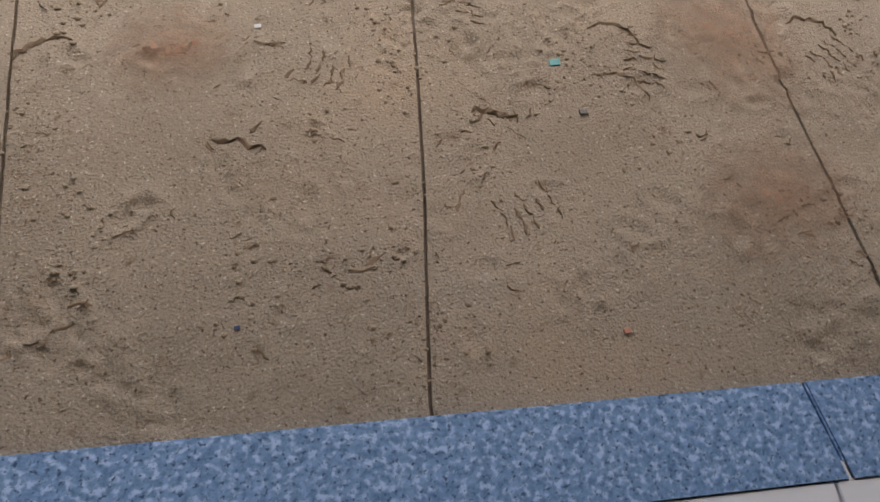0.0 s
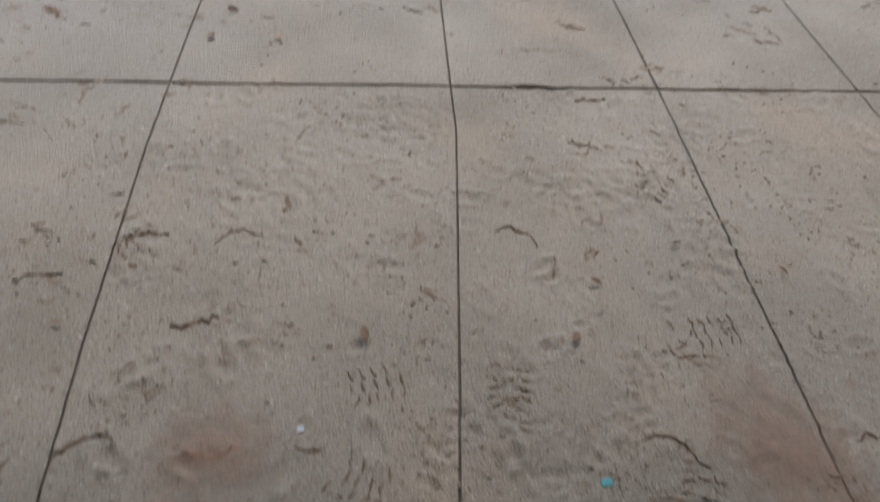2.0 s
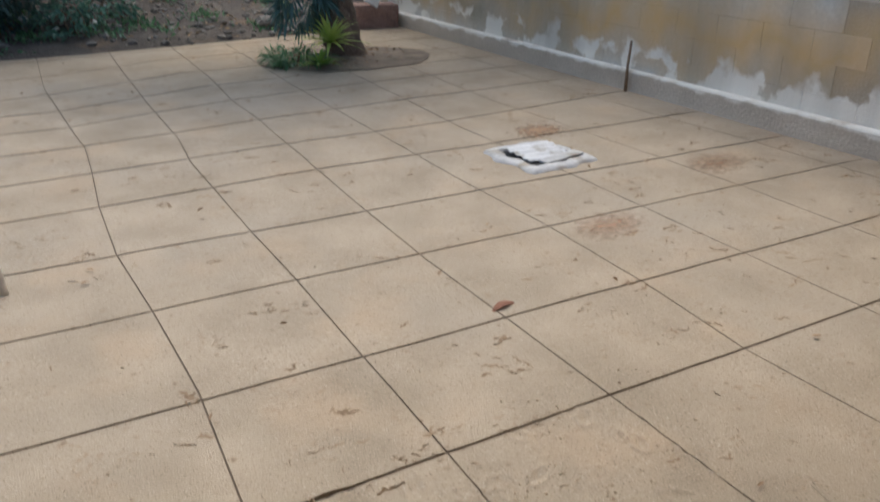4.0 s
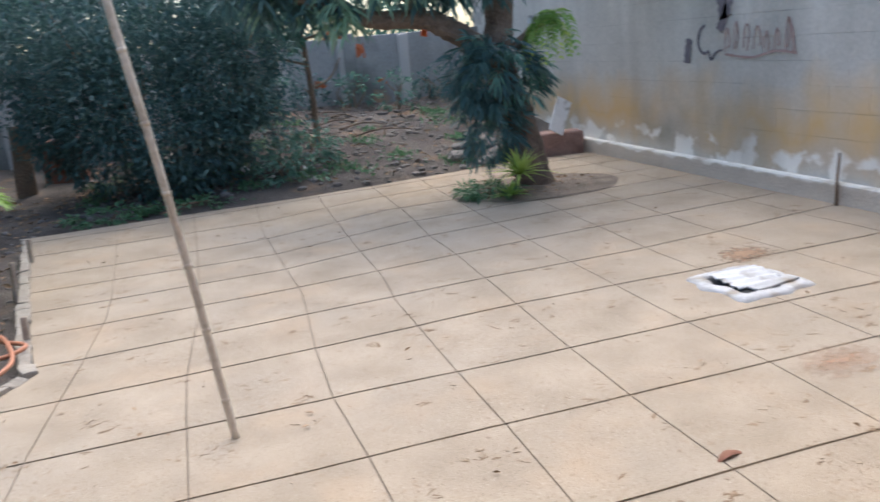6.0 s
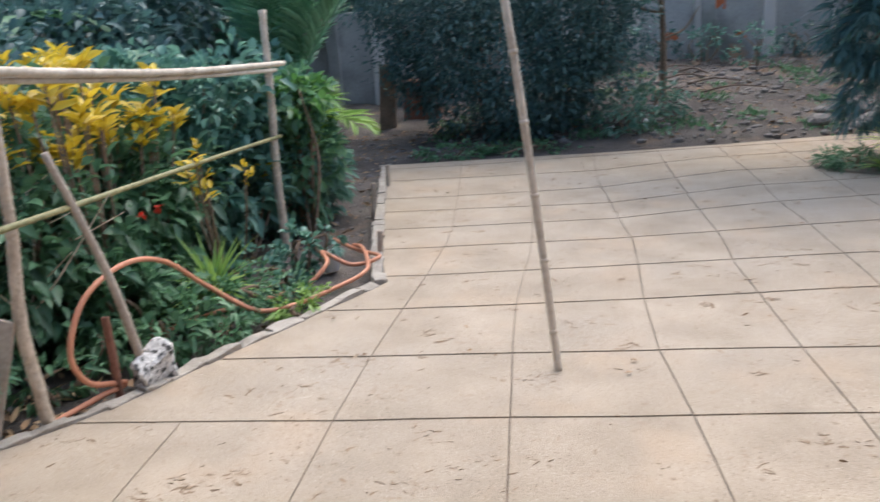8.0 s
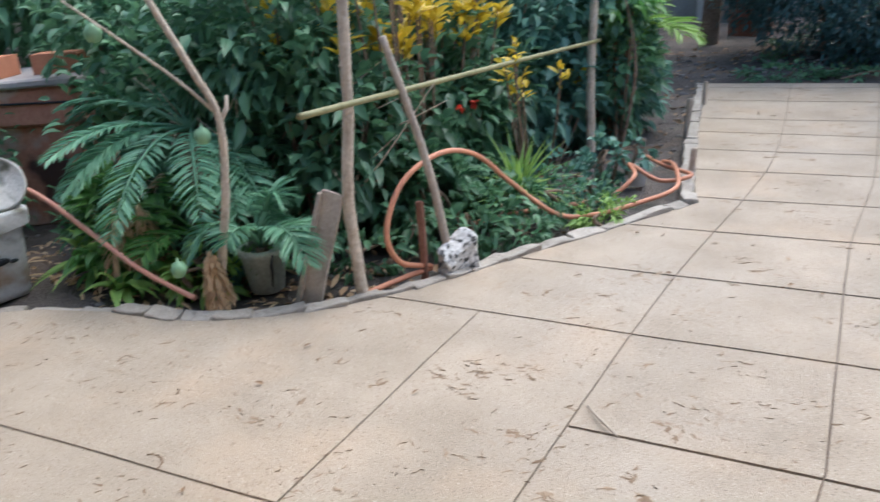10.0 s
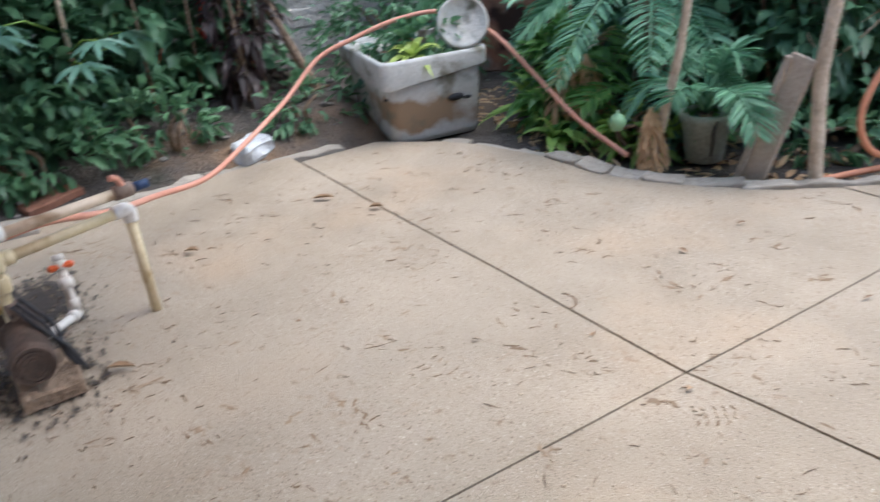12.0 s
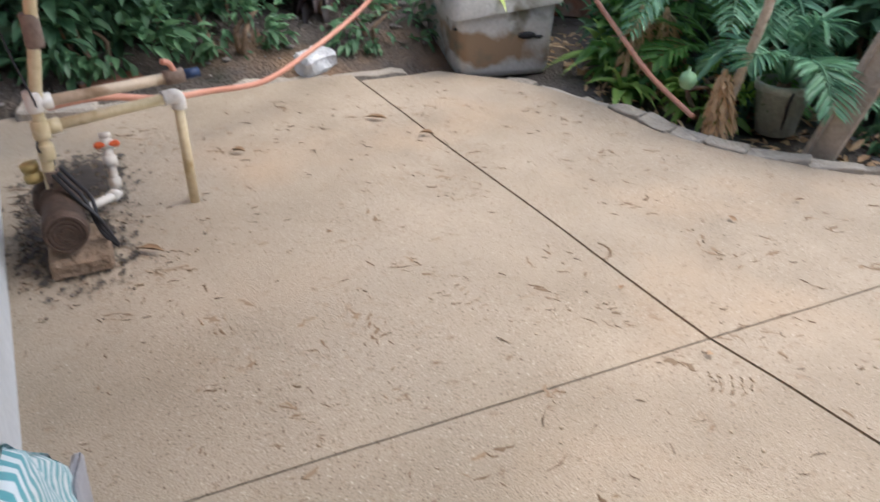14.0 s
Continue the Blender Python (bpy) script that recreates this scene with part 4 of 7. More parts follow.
ob.matrix_basis = (Vector((3.0, -1.9, 1.2)).to_track_quat("Z", "Y")).to_matrix().to_4x4()
tin = thing("tin_can", "dull grey tin can half hidden in the basin", "can", (-4.80, 3.56, 0.36))
vv, ff = lathe([(0.045, 0), (0.047, 0.005), (0.045, 0.01), (0.045, 0.10), (0.047, 0.105), (0.043, 0.11), (0.041, 0.02)], 16)
solid("body", vv, ff, LIDMAT, tin, smooth=True)

# ---------- rusty tank with hollow bricks ----------
tank = thing("rusty_tank", "tall rusty red-brown tank with a grey lid", "tank", (-5.66, 4.74, 0))
T = pose(0, 0, 0, 0, 0, 28)
for nm, sx, sy, z0, z1, mt, lb in (("body", 0.60, 0.56, -0.05, 0.56, RUST, ""), ("collar", 0.70, 0.66, 0.561, 0.78, RUST, "pale-streaked rusty collar"), ("lid", 0.80, 0.74, 0.781, 0.83, LIDMAT, "flat grey cement lid")):
    ob = part(nm, box_bm((sx, sy, z1 - z0), (0, 0, (z0 + z1) / 2), 0.015, 0.008, 3), mt, tank, lb)
    ob.matrix_basis = T
tube("wire", [T @ Vector(p) for p in ((0.36, -0.34, 0.69), (-0.36, -0.34, 0.70), (-0.36, 0.34, 0.69), (0.36, 0.34, 0.68), (0.36, -0.34, 0.69))], 0.007, BLACK, tank, "dark wire wrapped round", sides=6)


def hollow_brick(at, turn):
    a = thing("hollow_brick", "orange hollow clay brick lying on the tank lid", "brick", at, "bricks on the tank lid")
    L, W, H, t = 0.27, 0.17, 0.115, 0.012
    outer = [(-W / 2, 0), (W / 2, 0), (W / 2, H), (-W / 2, H)]
    cells = [(-W / 2 + t + k * (W - t) / 3, -W / 2 + (k + 1) * (W - t) / 3, t + q * (H - t) / 2, (q + 1) * (H - t) / 2) for k in range(3) for q in range(2)]
    ysn = sorted({-W / 2, W / 2, *[c[0] for c in cells], *[c[1] for c in cells]})
    zsn = sorted({0.0, H, *[c[2] for c in cells], *[c[3] for c in cells]})
    ny, nz = len(ysn), len(zsn)
    v = [(x, y, z) for x in (-L / 2, L / 2) for z in zsn for y in ysn]
    at_ = lambda e, i, k: e * ny * nz + k * ny + i
    hole = lambda i, k: i % 2 == 1 and k % 2 == 1
    f = []
    for k in range(nz - 1):
        for i in range(ny - 1):
            quad = [(i, k), (i + 1, k), (i + 1, k + 1), (i, k + 1)]
            if not hole(i, k):
                f.append(tuple(at_(1, *q) for q in quad))
                f.append(tuple(at_(0, *q) for q in quad[::-1]))
            else:
                for p, q in zip(quad, quad[1:] + quad[:1]):
                    f.append((at_(0, *p), at_(0, *q), at_(1, *q), at_(1, *p)))
    for i in range(ny - 1):
        f.append((at_(0, i, 0), at_(0, i + 1, 0), at_(1, i + 1, 0), at_(1, i, 0)))
        f.append((at_(1, i, nz - 1), at_(1, i + 1, nz - 1), at_(0, i + 1, nz - 1), at_(0, i, nz - 1)))
    for k in range(nz - 1):
        f.append((at_(1, 0, k), at_(1, 0, k + 1), at_(0, 0, k + 1), at_(0, 0, k)))
        f.append((at_(0, ny - 1, k), at_(0, ny - 1, k + 1), at_(1, ny - 1, k + 1), at_(1, ny - 1, k)))
    solid("clay_body", v, f, REDBRICK, a)
    a.rotation_euler = (0, 0, radians(turn))
    return a


hollow_brick((-5.44, 4.76, 0.832), 28)
hollow_brick((-5.72, 4.52, 0.832), 118)
ob = part("clay_brick", box_bm((0.03, 0.22, 0.15), (-7.11, 4.55, 0.62), 0.006, 0.004, 2), REDBRICK)
ob.name = "brick"
ob.parent = wall_west
for i in range(9):
    for j in range(7):
        if (i * 7 + j * 3) % 4 == 0:
            continue
        ob = part("brick", box_bm((0.03, 0.37 + 0.03 * math.sin(i * 3 + j), 0.165), (-7.128, 2.6 + 0.42 * i + 0.2 * (j % 2), 0.25 + 0.19 * j), 0.02, 0.016, 2, i * 9 + j), ADOBE, wall_west)

# ---------- water pump and pipes ----------
pump = thing("water_pump", "greasy brown electric water pump on a timber block", "pump", (-3.55, 1.50, 0))
part("base_block", box_bm((0.23, 0.16, 0.05), (0.02, 0.02, 0.025), 0.008, 0.008, 2), BARKD, pump, "rough dark timber block")


def along_x(profile, at, sides=22):
    v, f = lathe(profile, sides)
    return [Vector((p.z + at[0], p.x + at[1], p.y + at[2])) for p in v], f


v, f = along_x([(0.02, 0.12), (0.045, 0.118), (0.056, 0.11), (0.060, 0.09), (0.055, 0.088), (0.055, -0.06), (0.06, -0.062), (0.058, -0.09), (0.03, -0.10)], (0, 0, 0.125))
solid("motor", v, f, IRON, pump, "rusty finned motor casing", smooth=True)
for k in range(4):
    v, f = along_x([(0.052 - 0.011 * k, 0.116), (0.052 - 0.011 * k, 0.123), (0.046 - 0.011 * k, 0.123), (0.046 - 0.011 * k, 0.116)], (0, 0, 0.125))
    solid("fan_ring", v, f[:-2], IRON, pump)
v, f = along_x([(0.02, -0.10), (0.05, -0.10), (0.065, -0.11), (0.065, -0.15), (0.05, -0.16), (0.02, -0.165)], (0, -0.01, 0.125))
solid("impeller_housing", v, f, IRON, pump, smooth=True)
vv, ff = lathe([(0.028, 0), (0.034, 0.004), (0.034, 0.03), (0.028, 0.034), (0.028, 0.05), (0.033, 0.052), (0.033, 0.075), (0.02, 0.078)], 18)
ob = solid("brass_fitting", vv, ff, BRASS, pump, "yellow brass union", smooth=True)
ob.matrix_basis = pose(-0.10, -0.052, 0.195, 8, 0, 0) @ Matrix.Scale(0.72, 4)
for k, off in enumerate((0.0, 0.018, -0.015)):
    tube("cable", spline([(-0.08, off, 0.23), (-0.03, off + 0.03, 0.20), (0.02, 0.06 + off, 0.17), (0.05, 0.085, 0.08 + 0.02 * k), (0.03, 0.12, 0.02)], 6), 0.006, BLACK, pump, "black tangled cable", sides=6)

RX, RY = -3.63, 1.485
riser = thing("riser_pipe", "yellowed plastic riser pipe with couplings above the pump", "pipe", (RX, RY, 0))


def pipe(name, pts, r, mat, parent, label=""):
    return tube(name, pts, r, mat, parent, label, sides=14)


pipe("pipe_run", spline([(0, 0, 0.16), (0, 0.012, 0.4), (0.003, 0.045, 0.6), (0.015, 0.11, 1.1), (0.03, 0.17, 1.7), (0.05, 0.2, 2.5)], 6), 0.0165, PVC, riser)
for z, h, r, m, lb in ((0.17, 0.06, 0.021, RUSTPIPE, "rusty threaded coupling"), (0.26, 0.045, 0.022, PVC, ""), (0.32, 0.05, 0.0235, PVC, ""), (0.395, 0.055, 0.0235, PVCWHITE, ""), (0.56, 0.085, 0.0235, RUSTPIPE, "grey-brown pipe coupling")):
    o = 0.044 if z > 0.5 else 0.008
    tube("coupling", [(0, o, z), (0, o, z + 0.004), (0, o, z + h - 0.004), (0, o, z + h)], [r * 0.92, r, r, r * 0.92], m, riser, lb, sides=16)
tube("binding_wire", spline([(0.024, 0.0, 0.19), (-0.02, 0.02, 0.25), (0.022, -0.01, 0.30), (-0.024, 0.01, 0.36), (0.024, 0.01, 0.43), (-0.03, -0.03, 0.6), (-0.05, -0.05, 0.9), (-0.03, -0.06, 1.5)], 6), 0.003, BLACK, riser, "thin dark wire", sides=5)
bracket = thing("elbow_pipe", "yellowed plastic pipe bent down into the paving", "pipe", (RX, RY, 0))
pipe("pipe_run", [(-0.01, 0.02, 0.345), (-0.10, 0.355, 0.355)], 0.0155, PVC, bracket)
pipe("leg", [(-0.115, 0.378, 0.345), (-0.14, 0.385, -0.02)], 0.0155, PVC, bracket)
tube("elbow", spline([(-0.098, 0.335, 0.355), (-0.105, 0.368, 0.357), (-0.116, 0.380, 0.343), (-0.1175, 0.380, 0.315)], 5), 0.0215, PVCWHITE, bracket, "cream elbow fitting", sides=14)
tube("socket", [(-0.012, 0.015, 0.344), (-0.022, 0.055, 0.3455)], 0.0215, PVC, bracket, sides=14)
PVCTAN = material("grimy_tan_pvc", (0.46, 0.36, 0.25), (0.70, 0.59, 0.45), 6.0, 60.0, 0.5, 0.1, stains=[((0.30, 0.21, 0.13), 9.0, 0.60, 0.06, 0, None)])
tap = thing("outlet_pipe", "cream plastic outlet pipe with a small tap", "pipe", (RX, RY, 0))
pipe("pipe_run", [(-0.005, 0.015, 0.415), (-0.06, 0.36, 0.425)], 0.0155, PVCTAN, tap)
tube("socket", [(-0.004, 0.01, 0.415), (-0.012, 0.05, 0.4165)], 0.022, PVCWHITE, tap, sides=14)
tube("valve_body", [(-0.058, 0.345, 0.425), (-0.067, 0.40, 0.4265)], 0.021, RUSTPIPE, tap, sides=12)
tube("hose_tail", [(-0.067, 0.40, 0.4265), (-0.074, 0.445, 0.428)], 0.014, BLUE, tap, "dark blue hose tail", sides=12)
tube("tap_lever", spline([(-0.06, 0.375, 0.44), (-0.06, 0.365, 0.465), (-0.05, 0.345, 0.475)], 4), 0.009, HOSEPINK, tap, "faded pink lever", sides=8)
valve = thing("ball_valve", "white plastic valve with an orange-red handle", "valve", (-3.88, 1.65, 0))
pipe("feed_pipe", [(0.17, -0.10, 0.06), (0.085, -0.005, 0.055)], 0.013, PVCWHITE, valve)
pipe("riser", [(0.075, 0.0, 0.055), (0.06, 0.0, 0.10), (0.0, 0.0, 0.22)], 0.0135, PVCWHITE, valve)
for a, b, r in (((0.10, -0.02, 0.055), (0.065, 0.0, 0.055), 0.019), ((0.068, 0, 0.07), (0.06, 0, 0.10), 0.019), ((0.045, 0, 0.13), (0.03, 0, 0.16), 0.021), ((0.02, 0, 0.18), (0.008, 0, 0.205), 0.02), ((0.004, 0, 0.21), (0.0, 0, 0.225), 0.017)):
    tube("collar", [a, b], r, PVCWHITE, valve, sides=14)
ob = part("handle", box_bm((0.022, 0.075, 0.02), (0.022, 0.0, 0.195), 0.007, 0.0), ORANGE, valve, "orange-red butterfly handle")

# ---------- manhole cover, leaf, stick by the wall ----------
COVERWHITE = material("dusty_white_cement", (0.36, 0.36, 0.36), (0.60, 0.60, 0.60), 5.0, 40.0, 0.8, 0.6, depth=0.012, stains=[((0.34, 0.30, 0.25), 6.0, 0.60, 0.07, 0, None)])
LIDMETAL = material("chalky_sheet_metal", (0.46, 0.47, 0.48), (0.72, 0.73, 0.74), 9.0, 60.0, 0.5, 0.15, stains=[((0.36, 0.34, 0.31), 8.0, 0.62, 0.06, 0, None)])
cover = thing("manhole_cover", "white painted cover set in a ragged white cement patch", "cover", (1.90, 5.07, 0))
cover.scale = (0.9, 0.9, 1.0)
n = 40
outline = []
for k in range(n):
    w = 2 * math.pi * k / n
    r = 0.30 * (1 / max(abs(math.cos(w)), abs(math.sin(w)))) ** 0.7 * (1 + 0.10 * noise.noise(Vector((math.cos(w) * 2.5, math.sin(w) * 2.5, 1))) + 0.05 * math.sin(7 * w))
    outline.append(Vector((r * math.cos(w + 0.1), r * math.sin(w + 0.1), 0)))
outline = [p * (1 + 0.07 * noise.noise(p * 23)) for p in outline]
v = [p + Vector((0, 0, -0.01)) for p in outline] + [p * 0.97 + Vector((0, 0, 0.012 + 0.006 * noise.noise(p * 9))) for p in outline] + [p * 0.72 + Vector((0, 0, 0.022)) for p in outline] + [p * 0.70 + Vector((0, 0, -0.01)) for p in outline]
f = [(i * n + k, i * n + (k + 1) % n, (i + 1) * n + (k + 1) % n, (i + 1) * n + k) for i in range(3) for k in range(n)]
solid("cement_patch", v, f, COVERWHITE, cover, "ragged white cement surround", smooth=True)
# flat black plate paints the shade in the gap below the lid
ob = part("pit", box_bm((0.40, 0.40, 0.01), (0, 0, -0.002), 0.0), BLACK, cover, "black plate for the shade in the gap under the cover")
v, f = [], []
for z0 in (0.0, -0.008):
    for j in range(19):
        for i in range(9):
            x, y = -0.20 + 0.05 * i, -0.15 + 0.3 * j / 18
            v.append((x, y, z0 + 0.007 * math.sin(j * 1.4) + 0.012 * max(0.0, -x - 0.1) * (i % 2) - 0.10 * max(0.0, -y - 0.11) * (1 + 0.6 * math.sin(x * 14))))
for j in range(18):
    for i in range(8):
        a = j * 9 + i
        f += [(a, a + 1, a + 10, a + 9), (a + 171 + 9, a + 171 + 10, a + 171 + 1, a + 171)]
ob = solid("lid", v, f, LIDMETAL, cover, "ribbed white sheet metal with a bent lip", smooth=True)
ob.matrix_basis = pose(0.03, 0.04, 0.028, 3.5, 1.5, 3)
ob = part("plank", box_bm((0.34, 0.09, 0.014), (0, 0, 0), 0.003, 0.003, 2), COVERWHITE, cover)
ob.matrix_basis = pose(0.08, -0.14, 0.022, -2, -2, 8)

wstick = thing("wooden_stick", "thin dark stick standing against the block wall", "stick", (3.655, 6.25, 0.0))
tube("shaft", [(0, 0, -0.01), (0.005, 0.01, 0.2), (0.01, 0.0, 0.41)], [0.014, 0.012, 0.010], BARKD, wstick, sides=7, knots=0.2)

# leaf on the paving
short = thing("wooden_stick", "short dark stick lying on the sandy paving", "stick", (-1.88, 3.57, 0.012))
tube("twig", [(0, 0, 0), (0.06, -0.065, 0.002), (0.13, -0.13, 0)], [0.003, 0.0038, 0.0028], LATH, short, sides=6)
dry = thing("dry_leaf", "curled dry brown leaf lying on the paving", "leaf", (0.60, 3.52, 0.0))
v, f = [], []
for i in range(9):
    s = i / 8
    w = 0.028 * math.sin(math.pi * min(0.97, s * 0.95 + 0.03)) ** 0.7
    z = 0.008 + 0.024 * math.sin(math.pi * s)
    for q in (-1, 0, 1):
        v.append((-0.085 + 0.17 * s, 0.03 * math.sin(2 * s) + q * w, z - 0.012 * abs(q)))
for i in range(8):
    for q in range(2):
        f.append((i * 3 + q, i * 3 + q + 1, i * 3 + q + 4, i * 3 + q + 3))
v = [(x * 0.66, y * 0.66, z * 0.75) for x, y, z in v]
lf = solid("blade", v, f, RUSTWOOD, dry, smooth=True)

# ---------- vegetation of the garden bed ----------
# west hedge behind the soil bank
shrub("hedge_shrub", "dense leafy green shrub behind the soil bank", "shrub", (-5.75, 1.55, 0.15), [(0, 0, 0.55, 0.45, 0.75, 0.60), (-0.4, 0.2, 1.2, 0.6, 0.9, 0.7), (0.35, -0.2, 0.2, 0.36, 0.6, 0.3), (0.25, 0.3, 0.35, 0.3, 0.4, 0.35)], 6200, 0.11, G_HEDGE, 21)
shrub("hedge_shrub", "dense broad-leaved green shrub with drooping leaves", "shrub", (-5.80, 2.35, 0.15), [(0, 0, 0.5, 0.42, 0.55, 0.60), (-0.35, 0.0, 1.25, 0.5, 0.75, 0.7), (0.1, 0.2, 0.2, 0.3, 0.5, 0.25)], 4200, 0.125, G_HEDGE, 22, slim=0.5)
shrub("hedge_shrub", "dark green leafy shrub beside the house corner", "shrub", (-5.6, 0.75, 0.1), [(0, 0, 0.4, 0.5, 0.6, 0.5), (-0.3, 0, 1.2, 0.5, 0.7, 0.6)], 3000, 0.11, G_HEDGE, 23)
shrub("hedge_shrub", "dark leafy shrub before the brown wall", "shrub", (-6.35, 2.95, 0.05), [(0, 0, 0.8, 0.4, 0.55, 0.8), (0, 0.1, 1.7, 0.45, 0.6, 0.6)], 3200, 0.11, G_HEDGE, 27)
shrub("purple_shrub", "dark purple-leaved shrub with dry hanging leaves", "shrub", (-5.42, 2.86, 0.08), [(0, 0, 0.28, 0.17, 0.17, 0.26), (0, 0, 0.62, 0.17, 0.17, 0.40), (-0.05, 0.0, 1.05, 0.2, 0.2, 0.35)], 900, 0.08, G_PURPLE, 24, droop=0.7)
shrub("leafy_shrub", "fine-leaved light green plants below the brown wall", "shrub", (-5.55, 3.85, 0.05), [(0, 0, 0.30, 0.36, 0.50, 0.34), (-0.15, 0.22, 0.5, 0.2, 0.22, 0.25)], 2300, 0.06, G_MID, 25, slim=0.4)
shrub("basin_plants", "bright green weeds growing in the cement basin", "plant", (-4.86, 3.58, 0.31), [(-0.02, 0, 0.08, 0.22, 0.22, 0.13)], 420, 0.075, G_MID, 26, stems=3)


def strap_plant(name, label, at, count, length, width, mat, seed, low=0.25, droop=0.55, category="plant"):
    """A rosette of arching strap leaves."""
    rng = np.random.default_rng(seed)
    root = thing(name, label, category, at)
    for i in range(count):
        a, e = 2.4 * i + rng.normal() * 0.2, low + (1.35 - low) * rng.random()
        h = Vector((math.cos(a), math.sin(a), 0))
        s = Vector((-math.sin(a), math.cos(a), 0))
        L = length * (0.75 + 0.5 * rng.random())
        v, f = [], []
        for k in range(7):
            t = k / 6
            p = h * L * math.cos(e) * t + Vector((0, 0, L * (math.sin(e) * t - droop * t * t * 0.7)))
            w = width * (0.5 + 0.5 * math.sin(math.pi * min(1, t * 1.2 + 0.1))) * (1 - t ** 3) * 0.5
            v += [p - s * w + Vector((0, 0, w * 0.4)), p, p + s * w + Vector((0, 0, w * 0.4))]
        for k in range(6):
            for q in range(2):
                f.append((k * 3 + q, k * 3 + q + 1, k * 3 + q + 4, k * 3 + q + 3))
        solid("leaf", v, f, mat, root, smooth=True)
    return root


G_YLIME = leaf_material("yellow_green_leaf", (0.26, 0.38, 0.07), (0.62, 0.72, 0.22))
strap_plant("basin_lily", "lime green drooping leaf plant in the basin", (-4.71, 3.42, 0.36), 13, 0.20, 0.06, G_YLIME, 31, 0.25, 0.9)
strap_plant("dracaena", "spiky yellow-green rosette plant in the bed", (-2.84, 5.42, 0.10), 70, 0.42, 0.024, G_LIME, 32, -0.15, 0.3)
strap_plant("bromeliad", "spiky yellow-green rosette at the tree foot", (1.89, 8.28, 0.22), 64, 0.36, 0.038, G_YLIME, 33, 0.0, 0.45)
strap_plant("bromeliad", "small spiky green rosette at the tree foot", (1.74, 8.16, 0.05), 34, 0.24, 0.03, G_LIME, 34, 0.1, 0.5)
strap_plant("lily_clump", "broad lime green leaves at the foot of the bed", (-4.12, 3.78, 0.0), 14, 0.26, 0.06, G_LIME, 35, 0.35, 0.9)
strap_plant("lily_clump", "broad lime green leaves beside the basin", (-4.42, 3.93, 0.03), 28, 0.34, 0.06, G_LIME, 36, 0.45, 0.7)
strap_plant("lily_clump", "long dark green leaves under the palms", (-3.85, 4.25, 0.0), 22, 0.38, 0.05, G_MID, 37, 0.4, 0.7)


# palmate cassava leaves above the hedge
def palmate(at, seed, n=8):
    rng = np.random.default_rng(seed)
    root = thing("cassava_plant", "pale green plant with finger-shaped leaves", "plant", at, "cassava plants")
    tube("stem", spline([(0, 0, -0.1), (0.03, 0.02, 0.5), (0.0, 0.05, 1.1)], 5), 0.012, BARK, root, sides=6)
    for i in range(n):
        a = 2.4 * i + rng.normal() * 0.3
        z = 0.35 + 0.8 * rng.random()
        tip = Vector((math.cos(a) * 0.26, math.sin(a) * 0.26, z + 0.08))
        st = tube("leaf_stalk", [(0, 0, z), tip * 0.6 + Vector((0, 0, z * 0.4 + 0.03)), tip], 0.004, G_LIME, root, sides=5)
        k = 7
        w = np.array([[math.cos(a + radians(-110 + 220 * q / (k - 1))), math.sin(a + radians(-110 + 220 * q / (k - 1))), -0.15] for q in range(k)])
        ln = np.array([0.15 * (0.75 + 0.35 * math.sin(math.pi * (q + 0.5) / k)) for q in range(k)])
        leaves_object("leaf_blade", np.repeat(np.array([list(tip)]), k, 0), w, ln, ln * 0.2, G_BLUE, st, fold=0.1, droop=0.25, rng=rng)


palmate((-5.25, 1.62, 0.1), 41, 14)
palmate((-5.35, 1.25, 0.15), 42, 12)
palmate((-5.30, 2.0, 0.1), 43, 12)


# red hanging leaves
def ti_leaves(at, seed):
    rng = np.random.default_rng(seed)
    root = thing("red_leaf_plant", "thin stem with hanging red leaves", "plant", at, "red-leaved plants")
    tube("stem", spline([(0, 0, -0.05), (0.02, 0, 0.4), (-0.02, 0.03, 0.9)], 5), 0.008, BARKD, root, sides=5)
    n = 5
    b = np.stack([rng.normal(size=n) * 0.06, rng.normal(size=n) * 0.06, 0.3 + 0.6 * rng.random(n)], 1)
    w = np.stack([rng.normal(size=n) * 0.4, rng.normal(size=n) * 0.4, -np.ones(n)], 1)
    leaves_object("foliage", b, w, 0.10 + 0.06 * rng.random(n), np.full(n, 0.028), G_RED, root, rng=rng)


for at, sd in (((-5.42, 2.35, 0.15), 51), ((-5.50, 2.95, 0.12), 52), ((-5.45, 2.60, 0.10), 53)):
    ti_leaves(at, sd)

# fence-side shrubs
shrub("garden_shrub", "thick mixed green shrub behind the fence", "shrub", (-3.55, 4.75, -0.02), [(0, 0, 0.55, 0.45, 0.45, 0.55), (-0.3, 0.0, 1.05, 0.5, 0.5, 0.45), (0.25, 0.3, 0.3, 0.3, 0.4, 0.3)], 4200, 0.10, G_HEDGE, 63)
shrub("garden_shrub", "thick mixed green shrub behind the fence", "shrub", (-3.55, 5.55, -0.02), [(0, 0, 0.5, 0.5, 0.5, 0.55), (0.2, 0.3, 0.55, 0.35, 0.45, 0.45), (-0.3, 0.2, 0.9, 0.5, 0.5, 0.35)], 4600, 0.105, G_HEDGE, 64)
shrub("garden_shrub", "dark green shrub growing over a fence post", "shrub", (-3.35, 6.55, -0.02), [(0, 0, 0.5, 0.45, 0.5, 0.5), (0.1, 0.2, 1.0, 0.42, 0.5, 0.35), (-0.4, 0, 0.9, 0.4, 0.5, 0.5)], 4200, 0.11, G_BLUE, 65, slim=0.5)
